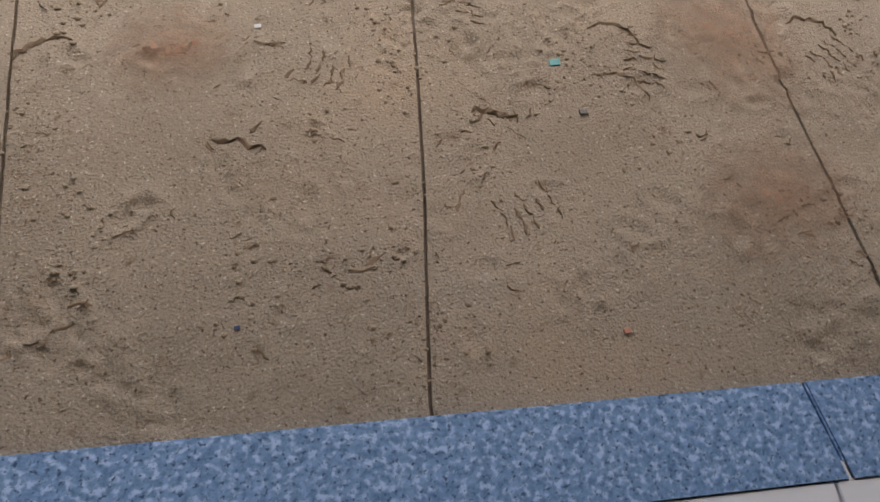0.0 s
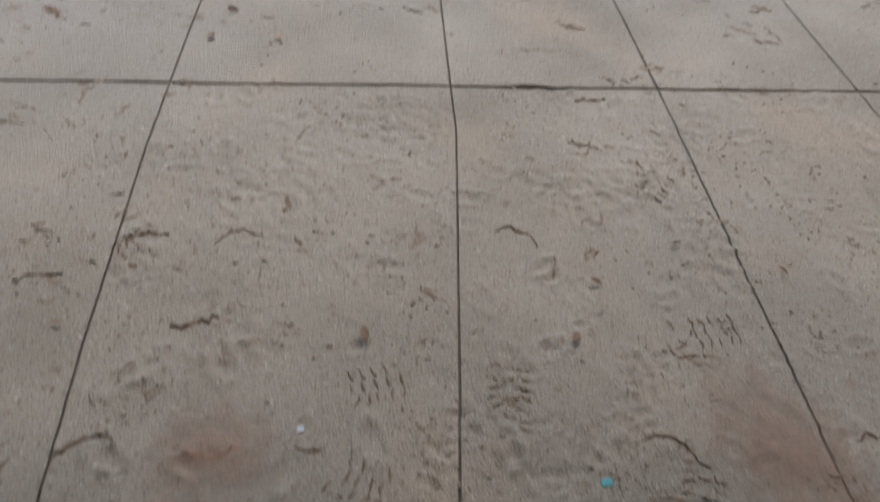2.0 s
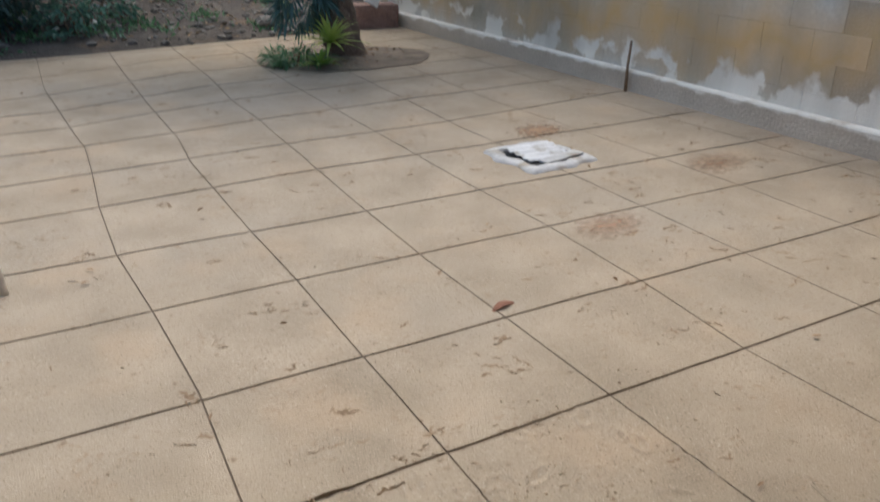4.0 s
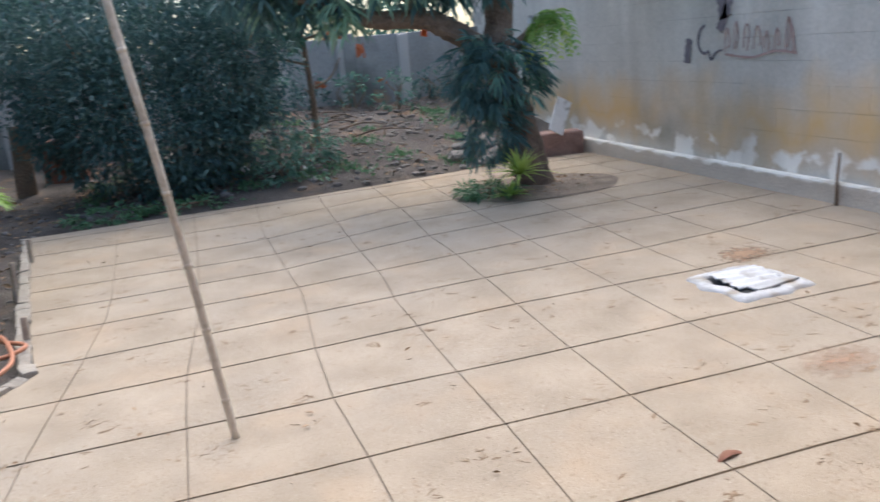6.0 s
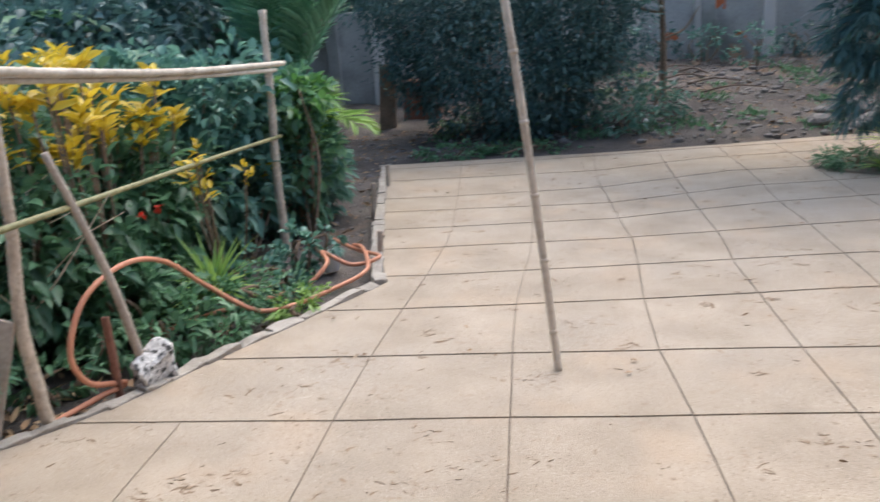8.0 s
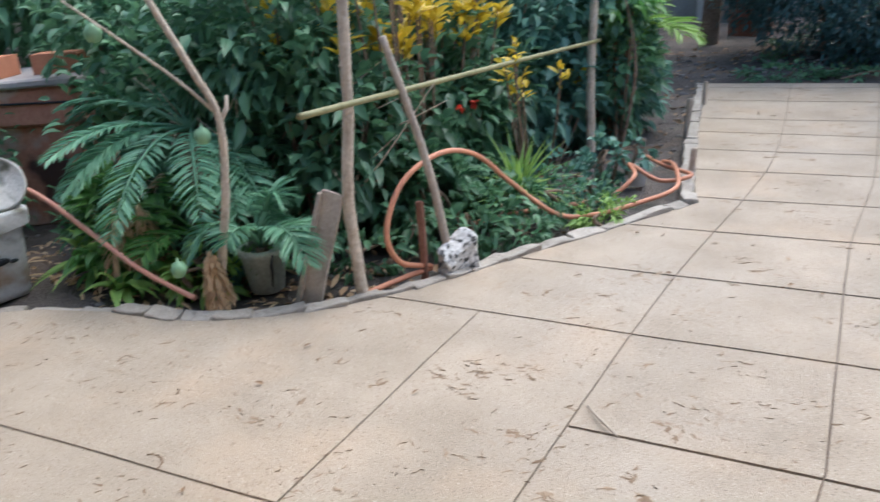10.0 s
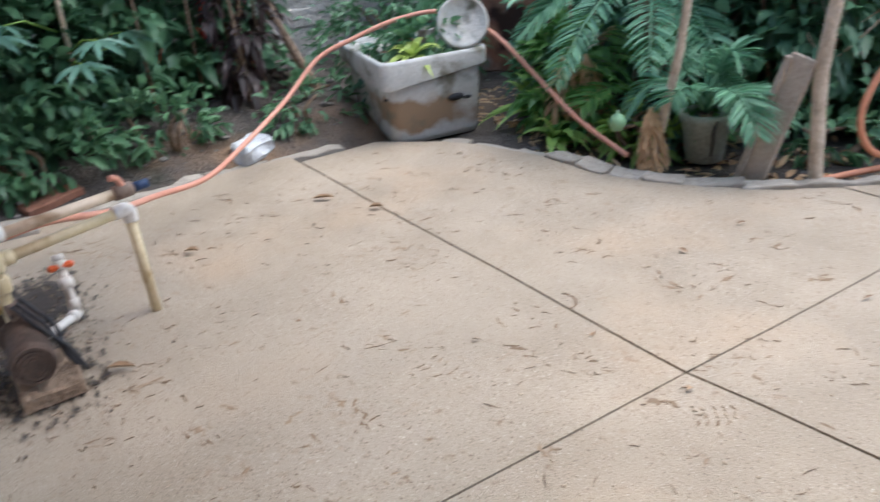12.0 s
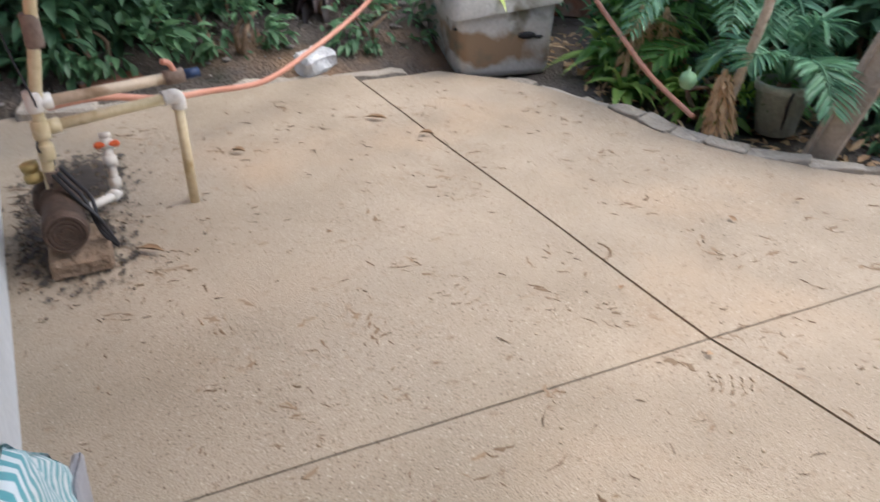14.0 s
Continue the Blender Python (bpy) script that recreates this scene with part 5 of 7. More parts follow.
shrub("vine_shrub", "leafy green vine spilling over the fence end", "shrub", (-2.80, 7.15, -0.02), [(0, 0, 0.98, 0.30, 0.42, 0.20), (0.05, 0.1, 0.55, 0.22, 0.4, 0.4)], 1000, 0.085, G_MID, 66, slim=0.6, inner=0.4)
shrub("vine_shrub", "bright lime green young vine leaves on top", "shrub", (-2.72, 6.95, -0.02), [(0, 0, 1.02, 0.20, 0.26, 0.12)], 190, 0.095, G_FRESH, 166, slim=0.62, inner=0.3, stems=2)
shrub("garden_shrub", "dark green shrub beside the dirt path", "shrub", (-2.95, 7.5, -0.02), [(0, 0, 0.5, 0.35, 0.7, 0.55), (-0.3, 0.5, 0.7, 0.4, 0.6, 0.5)], 3000, 0.11, G_BLUE, 67)
shrub("low_plants", "low blue-green leafy plants beside a white pot", "plant", (-2.58, 6.05, -0.02), [(0.05, -0.05, 0.14, 0.12, 0.2, 0.16), (-0.1, -0.35, 0.1, 0.18, 0.2, 0.14)], 420, 0.065, G_BLUE, 68, slim=0.6)
shrub("low_plants", "low green ground plants behind the curb", "plant", (-2.85, 4.95, -0.02), [(0, 0, 0.12, 0.2, 0.3, 0.16), (-0.3, 0.1, 0.2, 0.3, 0.4, 0.25)], 900, 0.07, G_MID, 69, slim=0.5)
shrub("garden_shrub", "dense green shrub behind the palms", "shrub", (-4.55, 4.75, -0.02), [(0, 0, 0.6, 0.5, 0.5, 0.6), (0.3, 0.4, 0.95, 0.5, 0.5, 0.5), (-0.4, 0.3, 1.1, 0.5, 0.6, 0.5)], 4600, 0.09, G_MID, 70)
shrub("vine_shrub", "fine dark green creeper on bare twigs", "shrub", (-4.05, 5.0, -0.02), [(0, 0, 0.9, 0.4, 0.5, 0.5), (0.2, -0.2, 0.5, 0.3, 0.4, 0.4)], 4200, 0.055, G_MID, 71, slim=0.35)
shrub("garden_shrub", "dark leafy shrub at the back of the bed", "shrub", (-4.6, 6.2, -0.02), [(0, 0, 0.7, 0.8, 0.9, 0.7), (-0.6, 0.4, 1.2, 0.8, 0.9, 0.6)], 5000, 0.12, G_DARK, 72)
shrub("garden_shrub", "dark leafy shrub at the back of the bed", "shrub", (-4.4, 7.9, -0.02), [(0, 0, 0.7, 0.9, 0.9, 0.7), (-0.6, 0.2, 1.3, 0.9, 0.9, 0.7)], 4600, 0.12, G_DARK, 73)
shrub("garden_shrub", "dark leafy shrub against the brown wall", "shrub", (-6.3, 5.6, -0.02), [(0, 0, 0.8, 0.6, 0.9, 0.8), (0, 0, 1.6, 0.7, 0.9, 0.7)], 4200, 0.12, G_MID, 74)
shrub("tall_tree_shrub", "tall dark tree in front of a far house", "tree", (-5.9, 9.6, -0.02), [(0, 0, 1.6, 1.2, 1.3, 1.2), (-0.6, 0.6, 2.8, 1.4, 1.4, 1.0), (0.4, 0.9, 2.4, 1.0, 1.2, 1.0)], 7000, 0.17, G_DARK, 75, stems=8)
for at, sd in (((-2.98, 5.02, 0.62), 81), ((-3.02, 5.30, 0.60), 82)):
    root = thing("red_flower", "small red-orange flower among green leaves", "flower", at, "red flowers")
    rng = np.random.default_rng(sd)
    w = rng.normal(size=(7, 3))
    leaves_object("blossom", np.zeros((7, 3)), w, np.full(7, 0.032), np.full(7, 0.022), G_RED, root, rng=rng)
    tube("stalk", [(0, 0, 0), (-0.04, 0.02, -0.2), (-0.05, 0.02, -0.62)], 0.003, G_MID, root, sides=4)

# thin bare twigs in the bed
twrng = np.random.default_rng(8)
for i in range(9):
    x, y = twrng.uniform(-4.5, -3.1), twrng.uniform(4.2, 5.6)
    root = thing("dead_twig", "thin bare grey twig standing in the bed", "twig", (x, y, -0.03), "bare twigs")
    d = Vector((twrng.normal() * 0.3, twrng.normal() * 0.3, 0.8 + 0.4 * twrng.random()))
    tube("twig", spline([(0, 0, 0), d * 0.5 + Vector((0.05, 0.03, 0)), d], 5), [0.007 - 0.0005 * k for k in range(11)], BARK, root, sides=5)
    for k in range(3):
        p = d * (0.45 + 0.17 * k)
        tube("side_twig", [p, p + Vector((twrng.normal() * 0.15, twrng.normal() * 0.15, 0.12))], [0.004, 0.0015], BARK, root, sides=4)


# ---------- palms ----------
def palm(name, label, at, trunk, fronds, length, mat, seed, leaf_len, leaf_wid, leaflets=24, rise=(20, 70), sag=0.45, dry=2, trunk_r=0.09):
    rng = np.random.default_rng(seed)
    root = thing(name, label, "palm", at)
    if trunk > 0.02:
        prof = []
        m = max(4, int(trunk / 0.05))
        for i in range(m + 1):
            prof.append((trunk_r * (1 + 0.12 * (i % 2)) * (1 - 0.15 * i / m), -0.05 + (trunk + 0.05) * i / m))
        v, f = lathe(prof, 12)
        solid("trunk", v, f, BARKD, root, "stubby fibrous brown trunk")
    for i in range(fronds):
        a = 137.5 * i + rng.normal() * 8
        e = rise[0] + (rise[1] - rise[0]) * ((i * 0.618) % 1)
        frond("frond", (0, 0, trunk), a, e, length * (0.8 + 0.35 * rng.random()), sag * (0.8 + 0.5 * rng.random()), leaflets, leaf_len, leaf_wid, mat, root, seed * 50 + i)
    for i in range(dry):
        frond("dry_frond", (0, 0, trunk * 0.8), 40 + 150 * i, -20, length * 0.6, 0.35, leaflets // 2, leaf_len * 0.7, leaf_wid, G_DRY, root, seed * 50 + 90 + i, label="withered tan frond")
    return root


palm("sago_palm", "dark green sago palm with arching feather fronds", (-4.15, 4.42, 0), 0.60, 19, 0.98, G_PALM, 3, 0.15, 0.013, 46, (5, 62), 0.42)
palm("areca_palm", "young green palm with feather fronds in the bed", (-3.98, 4.20, 0), 0.12, 10, 0.62, G_FRESH, 4, 0.17, 0.016, 24, (25, 75), 0.42, 1, 0.05)
pot = thing("concrete_pot", "cracked mossy concrete pot holding a small palm", "pot", (-3.50, 4.06, -0.02))
pot.scale = (0.8, 0.8, 0.74)
v, f = lathe([(0.085, 0), (0.095, 0.01), (0.125, 0.235), (0.135, 0.24), (0.135, 0.275), (0.115, 0.28), (0.105, 0.23), (0.02, 0.22)], 18)
solid("body", v, f, POTC, pot, smooth=True)
tube("crack", [(0.118, -0.06, 0.26), (0.112, -0.075, 0.19), (0.10, -0.06, 0.13), (0.098, -0.07, 0.06)], [0.006, 0.009, 0.007, 0.004], BLACK, pot, "dark crack", sides=5)
palm("potted_palm", "small green palm growing in the concrete pot", (-3.50, 4.06, 0.15), 0.03, 9, 0.62, G_PALM, 6, 0.15, 0.013, 34, (48, 80), 0.75, 0, 0.03)
dryf = thing("dry_frond", "withered tan palm frond hanging on the curb", "frond", (-3.53, 3.775, 0.26))
for i in range(7):
    frond("withered_rib", (0, 0, 0), -150 + 36 * i, -82 + 2 * i, 0.24, 0.05, 12, 0.055, 0.014, G_DRY, dryf, 300 + i, 0.05, spread=0.5)
for k, (x, y) in enumerate(((-4.15, 4.0), (-4.32, 4.05), (-4.22, 3.92))):
    d = thing("dry_frond", "withered tan palm frond hanging under the palms", "frond", (x, y, 0.34), "withered fronds")
    for i in range(3):
        frond("withered_rib", (0, 0, 0), -70 + 50 * i, -65, 0.32, 0.12, 14, 0.09, 0.014, G_DRY, d, 320 + i + 5 * k, 0.05, spread=0.5)
palm("coconut_palm", "young coconut palm with tall green fronds", (-3.30, 8.62, 0), 0.65, 13, 2.3, G_PALM, 9, 0.55, 0.034, 60, (64, 86), 0.30, 0, 0.12)
palm("areca_palm", "slender palm with drooping yellow-green tips beside the path", (-2.80, 7.5, 0), 0.62, 11, 0.78, G_LIME, 11, 0.26, 0.02, 18, (42, 76), 0.55, 0, 0.05)


# banana plants
def banana(at, seed, n=5, h=1.3, size=1.2):
    rng = np.random.default_rng(seed)
    root = thing("banana_plant", "banana plant with broad torn green leaves", "banana plant", at, "banana plants")
    tube("trunk", [(0, 0, -0.05), (0.02, 0, h * 0.5), (0, 0.02, h)], [0.09, 0.075, 0.05], G_MID, root, "smooth green trunk", sides=12)
    for i in range(n):
        a = 1.3 * i + rng.normal() * 0.3
        hd = Vector((math.cos(a), math.sin(a), 0))
        s = Vector((-math.sin(a), math.cos(a), 0))
        L = size * (0.8 + 0.4 * rng.random())
        v, f = [], []
        for k in range(13):
            t = k / 12
            p = Vector((0, 0, h)) + hd * L * 0.75 * t + Vector((0, 0, L * (0.85 * t - 0.75 * t * t)))
            w = 0.20 * size * math.sin(math.pi * min(0.98, 0.12 + 0.86 * t)) ** 0.6 if t > 0.12 else 0.015
            for q in (-1, -0.5, 0, 0.5, 1):
                v.append(p + s * w * q + Vector((0, 0, -0.10 * w * abs(q) + 0.02 * rng.normal() * abs(q))))
        for k in range(12):
            for q in range(4):
                if k > 3 and q in (0, 3) and rng.random() < 0.12:
                    continue
                f.append((k * 5 + q, k * 5 + q + 1, k * 5 + q + 6, k * 5 + q + 5))
        solid("leaf", v, f, G_MID, root, smooth=True)


banana((-4.55, 7.0, 0), 91, 6, 1.05, 1.15)
banana((-5.6, 7.8, 0), 93, 6, 1.4, 1.4)

# ---------- big dark shrub at the far edge ----------
shrub("dark_shrub", "tall dense dark green shrub at the paving's far edge", "shrub", (-1.22, 11.05, 0.0), [(0, 0, 1.1, 1.42, 0.95, 1.0), (-0.45, 0.1, 2.35, 1.75, 1.0, 1.3), (0.75, -0.1, 1.5, 0.75, 0.7, 0.9), (-0.9, 0, 1.4, 0.7, 0.7, 0.9), (0.2, -0.35, 0.55, 0.75, 0.6, 0.5)], 42000, 0.062, G_DARK, 101, stems=9, inner=0.6)
shrub("weed_clump", "scrubby weeds with pale litter at the rubble edge", "plant", (0.05, 10.55, 0.05), [(0, 0, 0.2, 0.4, 0.3, 0.26), (0.25, 0.4, 0.35, 0.35, 0.3, 0.3)], 900, 0.075, G_BLUE, 102)
shrub("weed_clump", "low dark weeds at the paving edge", "plant", (-1.95, 10.0, 0.0), [(0, 0, 0.06, 0.45, 0.14, 0.10), (0.8, 0.05, 0.05, 0.5, 0.12, 0.08)], 700, 0.06, G_MID, 103, stems=2)

# ---------- tree in its round bed ----------
bed = thing("tree_bed", "round bed of bare soil round the tree", "flower bed", (2.20, 8.62, 0))
v, f = [(0, 0, 0.045)], []
m = 40
for j in range(1, 9):
    for k in range(m):
        w = 2 * math.pi * k / m
        r = j / 8
        wob = 1 + 0.10 * noise.noise(Vector((math.cos(w) * 2, math.sin(w) * 2, 4))) + 0.04 * noise.noise(Vector((math.cos(w) * 7, math.sin(w) * 7, 4)))
        v.append((0.87 * r * wob * math.cos(w), 0.62 * r * wob * math.sin(w), 0.007 + 0.03 * (1 - r) + (0.004 + 0.02 * (1 - r)) * noise.noise(Vector((math.cos(w) * r * 6, math.sin(w) * r * 6, 2)))))
for k in range(m):
    f.append((0, 1 + k, 1 + (k + 1) % m))
for j in range(7):
    for k in range(m):
        a, b = 1 + j * m + k, 1 + j * m + (k + 1) % m
        f.append((a, a + m, b + m, b))
BEDSOIL = material("dry_pale_soil", (0.12, 0.095, 0.072), (0.32, 0.26, 0.205), 5.0, 50.0, 0.97, 1.0, depth=0.03)
solid("soil", v, f, BEDSOIL, bed, smooth=True)
tree = thing("mango_tree", "leaning tree with gnarled brown trunk and hanging foliage", "tree", (2.27, 8.78, 0.0))
tube("trunk", spline([(0.0, 0.0, -0.05), (-0.04, 0, 0.15), (-0.10, 0.0, 0.45), (-0.17, 0.02, 0.8), (-0.30, 0.02, 1.2), (-0.27, 0.06, 1.6), (-0.15, 0.12, 2.3), (0.0, 0.2, 3.2)], 6), [0.27, 0.24, 0.22, 0.205, 0.195, 0.19] + [0.185 - 0.002 * i for i in range(37)], BARKTREE, tree, sides=18, knots=0.22, seed=4)
tube("trunk_fork", spline([(-0.06, -0.08, 0.0), (-0.15, -0.08, 0.40), (-0.24, -0.06, 0.85), (-0.34, -0.02, 1.2)], 6), [0.16 - 0.002 * i for i in range(19)], BARKTREE, tree, sides=12, knots=0.28, seed=8)
limbs = [[(-0.32, 0.02, 1.15), (-0.55, 0.02, 1.42), (-0.80, 0.02, 1.60), (-1.07, 0.02, 1.70), (-1.55, 0.05, 1.74), (-2.1, 0.1, 1.95), (-2.7, 0.2, 2.25)], [(-0.2, 0.1, 2.0), (0.4, 0.1, 2.5), (1.0, 0.0, 2.9)], [(-0.15, 0.15, 2.3), (-0.5, -0.3, 2.7), (-0.9, -0.6, 3.0)], [(-1.0, 0.05, 1.69), (-1.3, -0.1, 2.0), (-1.8, -0.2, 2.3)], [(-0.05, 0.18, 2.9), (0.0, 0.5, 3.4), (-0.3, 0.9, 3.8)]]
for i, pts in enumerate(limbs):
    d = spline(pts, 6)
    r0 = 0.135 if i == 0 else 0.07
    tube("limb", d, [r0 * (1 - 0.65 * k / len(d)) for k in range(len(d))], BARKTREE, tree, sides=10, knots=0.2, seed=i)


G_PALE = leaf_material("pale_new_leaf", (0.16, 0.31, 0.20), (0.36, 0.54, 0.38))


def crown(parent, name, blobs, count, size, mat, seed, slim, droop, inner=0.2):
    rng = np.random.default_rng(seed)
    base, way = [], []
    for x, y, z, rx, ry, rz in blobs:
        k = max(5, count // len(blobs) // 11)
        tips = rng.normal(size=(k, 3))
        tips /= np.linalg.norm(tips, axis=1)[:, None]
        tips *= (inner + (1 - inner) * rng.random((k, 1)) ** 0.5)
        for t in tips:
            c = np.array([x, y, z]) + t * np.array([rx, ry, rz])
            a = rng.random(11) * 6.28
            base.append(np.repeat(c[None], 11, 0) + rng.normal(size=(11, 3)) * 0.025)
            way.append(np.stack([np.cos(a), np.sin(a), -0.35 + 0.5 * rng.normal(size=11)], 1))
    base, way = np.concatenate(base), np.concatenate(way)
    ln = size * (0.7 + 0.6 * rng.random(len(base)))
    leaves_object(name, base, way, ln, ln * slim, mat, parent, droop=droop, rng=rng)


crown(tree, "crown", [(-1.1, 0.2, 2.38, 0.9, 0.7, 0.30), (-2.2, 0.35, 2.3, 0.7, 0.6, 0.35), (-0.2, -0.2, 2.7, 1.0, 0.9, 0.6), (0.8, 0, 3.0, 0.9, 0.9, 0.6), (-0.9, -0.5, 3.0, 0.9, 0.8, 0.6), (-0.2, 0.8, 3.6, 1.1, 1.0, 0.7), (-1.5, 0.2, 2.8, 1.0, 0.9, 0.5)], 6500, 0.18, G_DARK, 111, 0.24, 0.4)
crown(tree, "hanging_foliage", [(-1.98, 0.1, 1.92, 0.36, 0.3, 0.22), (-2.5, 0.3, 2.0, 0.4, 0.4, 0.2), (-1.3, 0.0, 1.97, 0.55, 0.3, 0.10), (-0.6, -0.1, 2.0, 0.4, 0.3, 0.12)], 560, 0.21, G_DARK, 112, 0.17, 0.55)
crown(tree, "pale_foliage", [(-1.95, -0.1, 1.86, 0.36, 0.3, 0.18), (-2.3, 0.2, 2.0, 0.4, 0.3, 0.16), (-1.2, -0.2, 1.98, 0.5, 0.3, 0.10)], 230, 0.20, G_PALE, 117, 0.17, 0.5)


def lobed_leaves(parent, name, centre, radii, count, finger, mat, seed):
    """Large hand-shaped leaves of narrow fingers, hanging outward from a clump."""
    rng = np.random.default_rng(seed)
    base, way, ln = [], [], []
    for i in range(count):
        d = rng.normal(size=3) * np.array([1.0, 0.8, 1.0])
        d[1] = -abs(d[1])
        d /= np.linalg.norm(d)
        p = np.array(centre) + d * np.array(radii) * (0.55 + 0.45 * rng.random())
        main = d * np.array([0.9, 0.5, 0.35]) + np.array([0, -0.1, -0.45]) + rng.normal(size=3) * 0.2
        main /= np.linalg.norm(main)
        side = np.cross(main, d + np.array([0.0, -0.4, 0.3]))
        side /= np.linalg.norm(side) + 1e-9
        size = finger * (0.7 + 0.6 * rng.random())
        for k in range(9):
            q = k - 4
            base.append(p + main * size * 0.12 * (4 - abs(q)))
            way.append(main * math.cos(q * 0.33) + side * math.sin(q * 0.33))
            ln.append(size * (1.0 - 0.07 * abs(q)))
    ln = np.array(ln)
    leaves_object(name, np.array(base), np.array(way), ln, ln * 0.16, mat, parent, fold=0.12, droop=0.22, rng=rng)


# climbers growing on the trunk
fern = thing("trunk_climber", "dark green climber with deeply cut hanging leaves on the trunk", "climber", (1.88, 8.58, 1.05))
lobed_leaves(fern, "foliage", (-0.06, 0, 0.10), (0.46, 0.28, 0.38), 130, 0.17, G_DARK, 113)
lobed_leaves(fern, "low_foliage", (-0.14, 0, -0.32), (0.27, 0.22, 0.36), 75, 0.15, G_DARK, 118)
lobed_leaves(fern, "pale_foliage", (0.05, -0.05, 0.15), (0.40, 0.25, 0.42), 34, 0.15, G_BLUE, 114)
for k in range(4):
    tube("stem", spline([(0.05 * k - 0.1, 0.05, -0.75), (0.1 - 0.04 * k, 0.0, -0.3), (0.06 * k - 0.15, 0.0, 0.35)], 5), 0.016, BARKD, fern, sides=6)
fern2 = thing("trunk_fern", "yellow-green fern fronds hanging from the trunk", "fern", (2.42, 8.52, 1.60))
for i in range(13):
    frond("frond", (0.02 * (i % 4) - 0.03, 0, 0.03 * (i % 3)), -185 + 9 * i, 2 + 12 * (i % 3), 0.34 + 0.05 * (i % 4), 0.95 + 0.16 * (i % 3), 15, 0.085, 0.03, G_YLIME if i % 3 == 0 else G_LIME, fern2, 400 + i, 0.08)
tube("root_mass", spline([(-0.35, 0.16, -0.25), (-0.2, 0.1, -0.1), (0.0, 0.03, 0.02)], 5), [0.05 - 0.002 * i for i in range(11)], BARKD, fern2, "brown fibrous root mass", sides=8, knots=0.3)


# croton: rosettes of pointed yellow leaves on thin stems
def croton(label, at, tips, leaves, size, seed):
    rng = np.random.default_rng(seed)
    root = thing("croton_shrub", label, "shrub", at, "yellow crotons")
    base, way = [], []
    for p in tips:
        p = np.array(p)
        tube("stem", spline([(p[0] * 0.4, p[1] * 0.4, -0.03), (p[0] * 0.8, p[1] * 0.8, p[2] * 0.5), tuple(p)], 4), [0.010 - 0.0006 * i for i in range(9)], BARKD, root, sides=5)
        for _ in range(leaves):
            a = rng.random() * 6.28
            base.append(p + np.array([0, 0, -0.10 * rng.random()]) + rng.normal(size=3) * 0.012)
            way.append([math.cos(a), math.sin(a), 0.4 + 0.9 * rng.random()])
    ln = size * (0.7 + 0.6 * rng.random(len(base)))
    leaves_object("foliage", np.array(base), np.array(way), ln, ln * 0.30, G_YELLOW, root, fold=0.2, droop=0.2, rng=rng)


cr = np.random.default_rng(61)
top_tips = [(cr.uniform(-0.55, 0.30), cr.uniform(-0.75, 0.55), cr.uniform(0.95, 1.38)) for _ in range(58)]
croton("bushy croton with bright yellow leaves on top", (-3.40, 5.35, 0.0), top_tips, 17, 0.115, 62)
low_tips = [(cr.uniform(-0.05, 0.25), cr.uniform(-0.7, 0.4), cr.uniform(0.6, 0.85)) for _ in range(6)]
croton("small croton with yellow leaves behind a fence post", (-3.02, 6.15, 0.0), low_tips + [(0.12, 0.70, 0.45), (0.1, 0.6, 0.55)], 11, 0.085, 63)
shoot = thing("palm_shoot", "broad folded young palm leaf standing upright", "palm leaf", (-3.22, 8.45, 0.0))
v, f = [], []
for i in range(13):
    t = i / 12
    for k in range(9):
        q = k / 4 - 1
        w = 0.05 + 0.17 * min(1.0, t * 2.2) * (1.0 - 0.35 * t)
        v.append((q * w + 0.06 * t, 0.03 * (k % 2) - 0.05 * q * q - 0.10 * t * t, 0.35 + 2.3 * t - 0.04 * q * q))
for i in range(12):
    for k in range(8):
        f.append((i * 9 + k, i * 9 + k + 1, i * 9 + k + 10, i * 9 + k + 9))
solid("blade", v, f, G_MID, shoot)
tube("stalk", [(0, 0, -0.05), (0, 0, 0.5), (0.03, -0.02, 1.4)], [0.05, 0.04, 0.015], G_MID, shoot, sides=8)
cloth = part("white_cloth", box_bm((0.17, 0.03, 0.11), (0, 0, 0), 0.01, 0.03, 4, 2), WHITE)
cloth.matrix_basis = pose(2.28, 8.62, 1.60, 10, 20, 10)
tagged(cloth, "small crumpled white rag caught on the tree", "rag")
ribbon = part("orange_ribbon", box_bm((0.06, 0.012, 0.16), (0, 0, 0), 0.004, 0.012, 3, 4), ORANGE)
ribbon.matrix_basis = pose(1.30, 9.0, 1.62, 0, 8, 0)
tagged(ribbon, "faded orange ribbon tied to a tree limb", "ribbon")
shrub("bed_grass", "short green grass tuft at the tree foot", "plant", (1.62, 8.42, 0.03), [(0, 0, 0.05, 0.28, 0.22, 0.09)], 700, 0.085, G_MID, 115, slim=0.14, stems=1)

# small tree by the back wall
sap2 = thing("young_tree", "thin young tree with sparse leaves by the rubble", "tree", (0.55, 11.7, 0.15))
tube("trunk", spline([(0, 0, -0.1), (0.02, 0, 0.8), (-0.05, 0.02, 2.0), (-0.05, 0, 3.0)], 6), [0.045 - 0.001 * i for i in range(19)], BARKD, sap2, sides=8, knots=0.15)
for i, (z, a) in enumerate(((0.9, 0.4), (1.2, 2.9), (1.5, -0.6), (1.7, 2.2))):
    tube("limb", spline([(0, 0, z), (0.3 * math.cos(a), 0.2 * math.sin(a), z + 0.1), (0.5 * math.cos(a), 0.4 * math.sin(a), z + 0.35)], 5), [0.018 - 0.001 * k for k in range(11)], BARKD, sap2, sides=6)
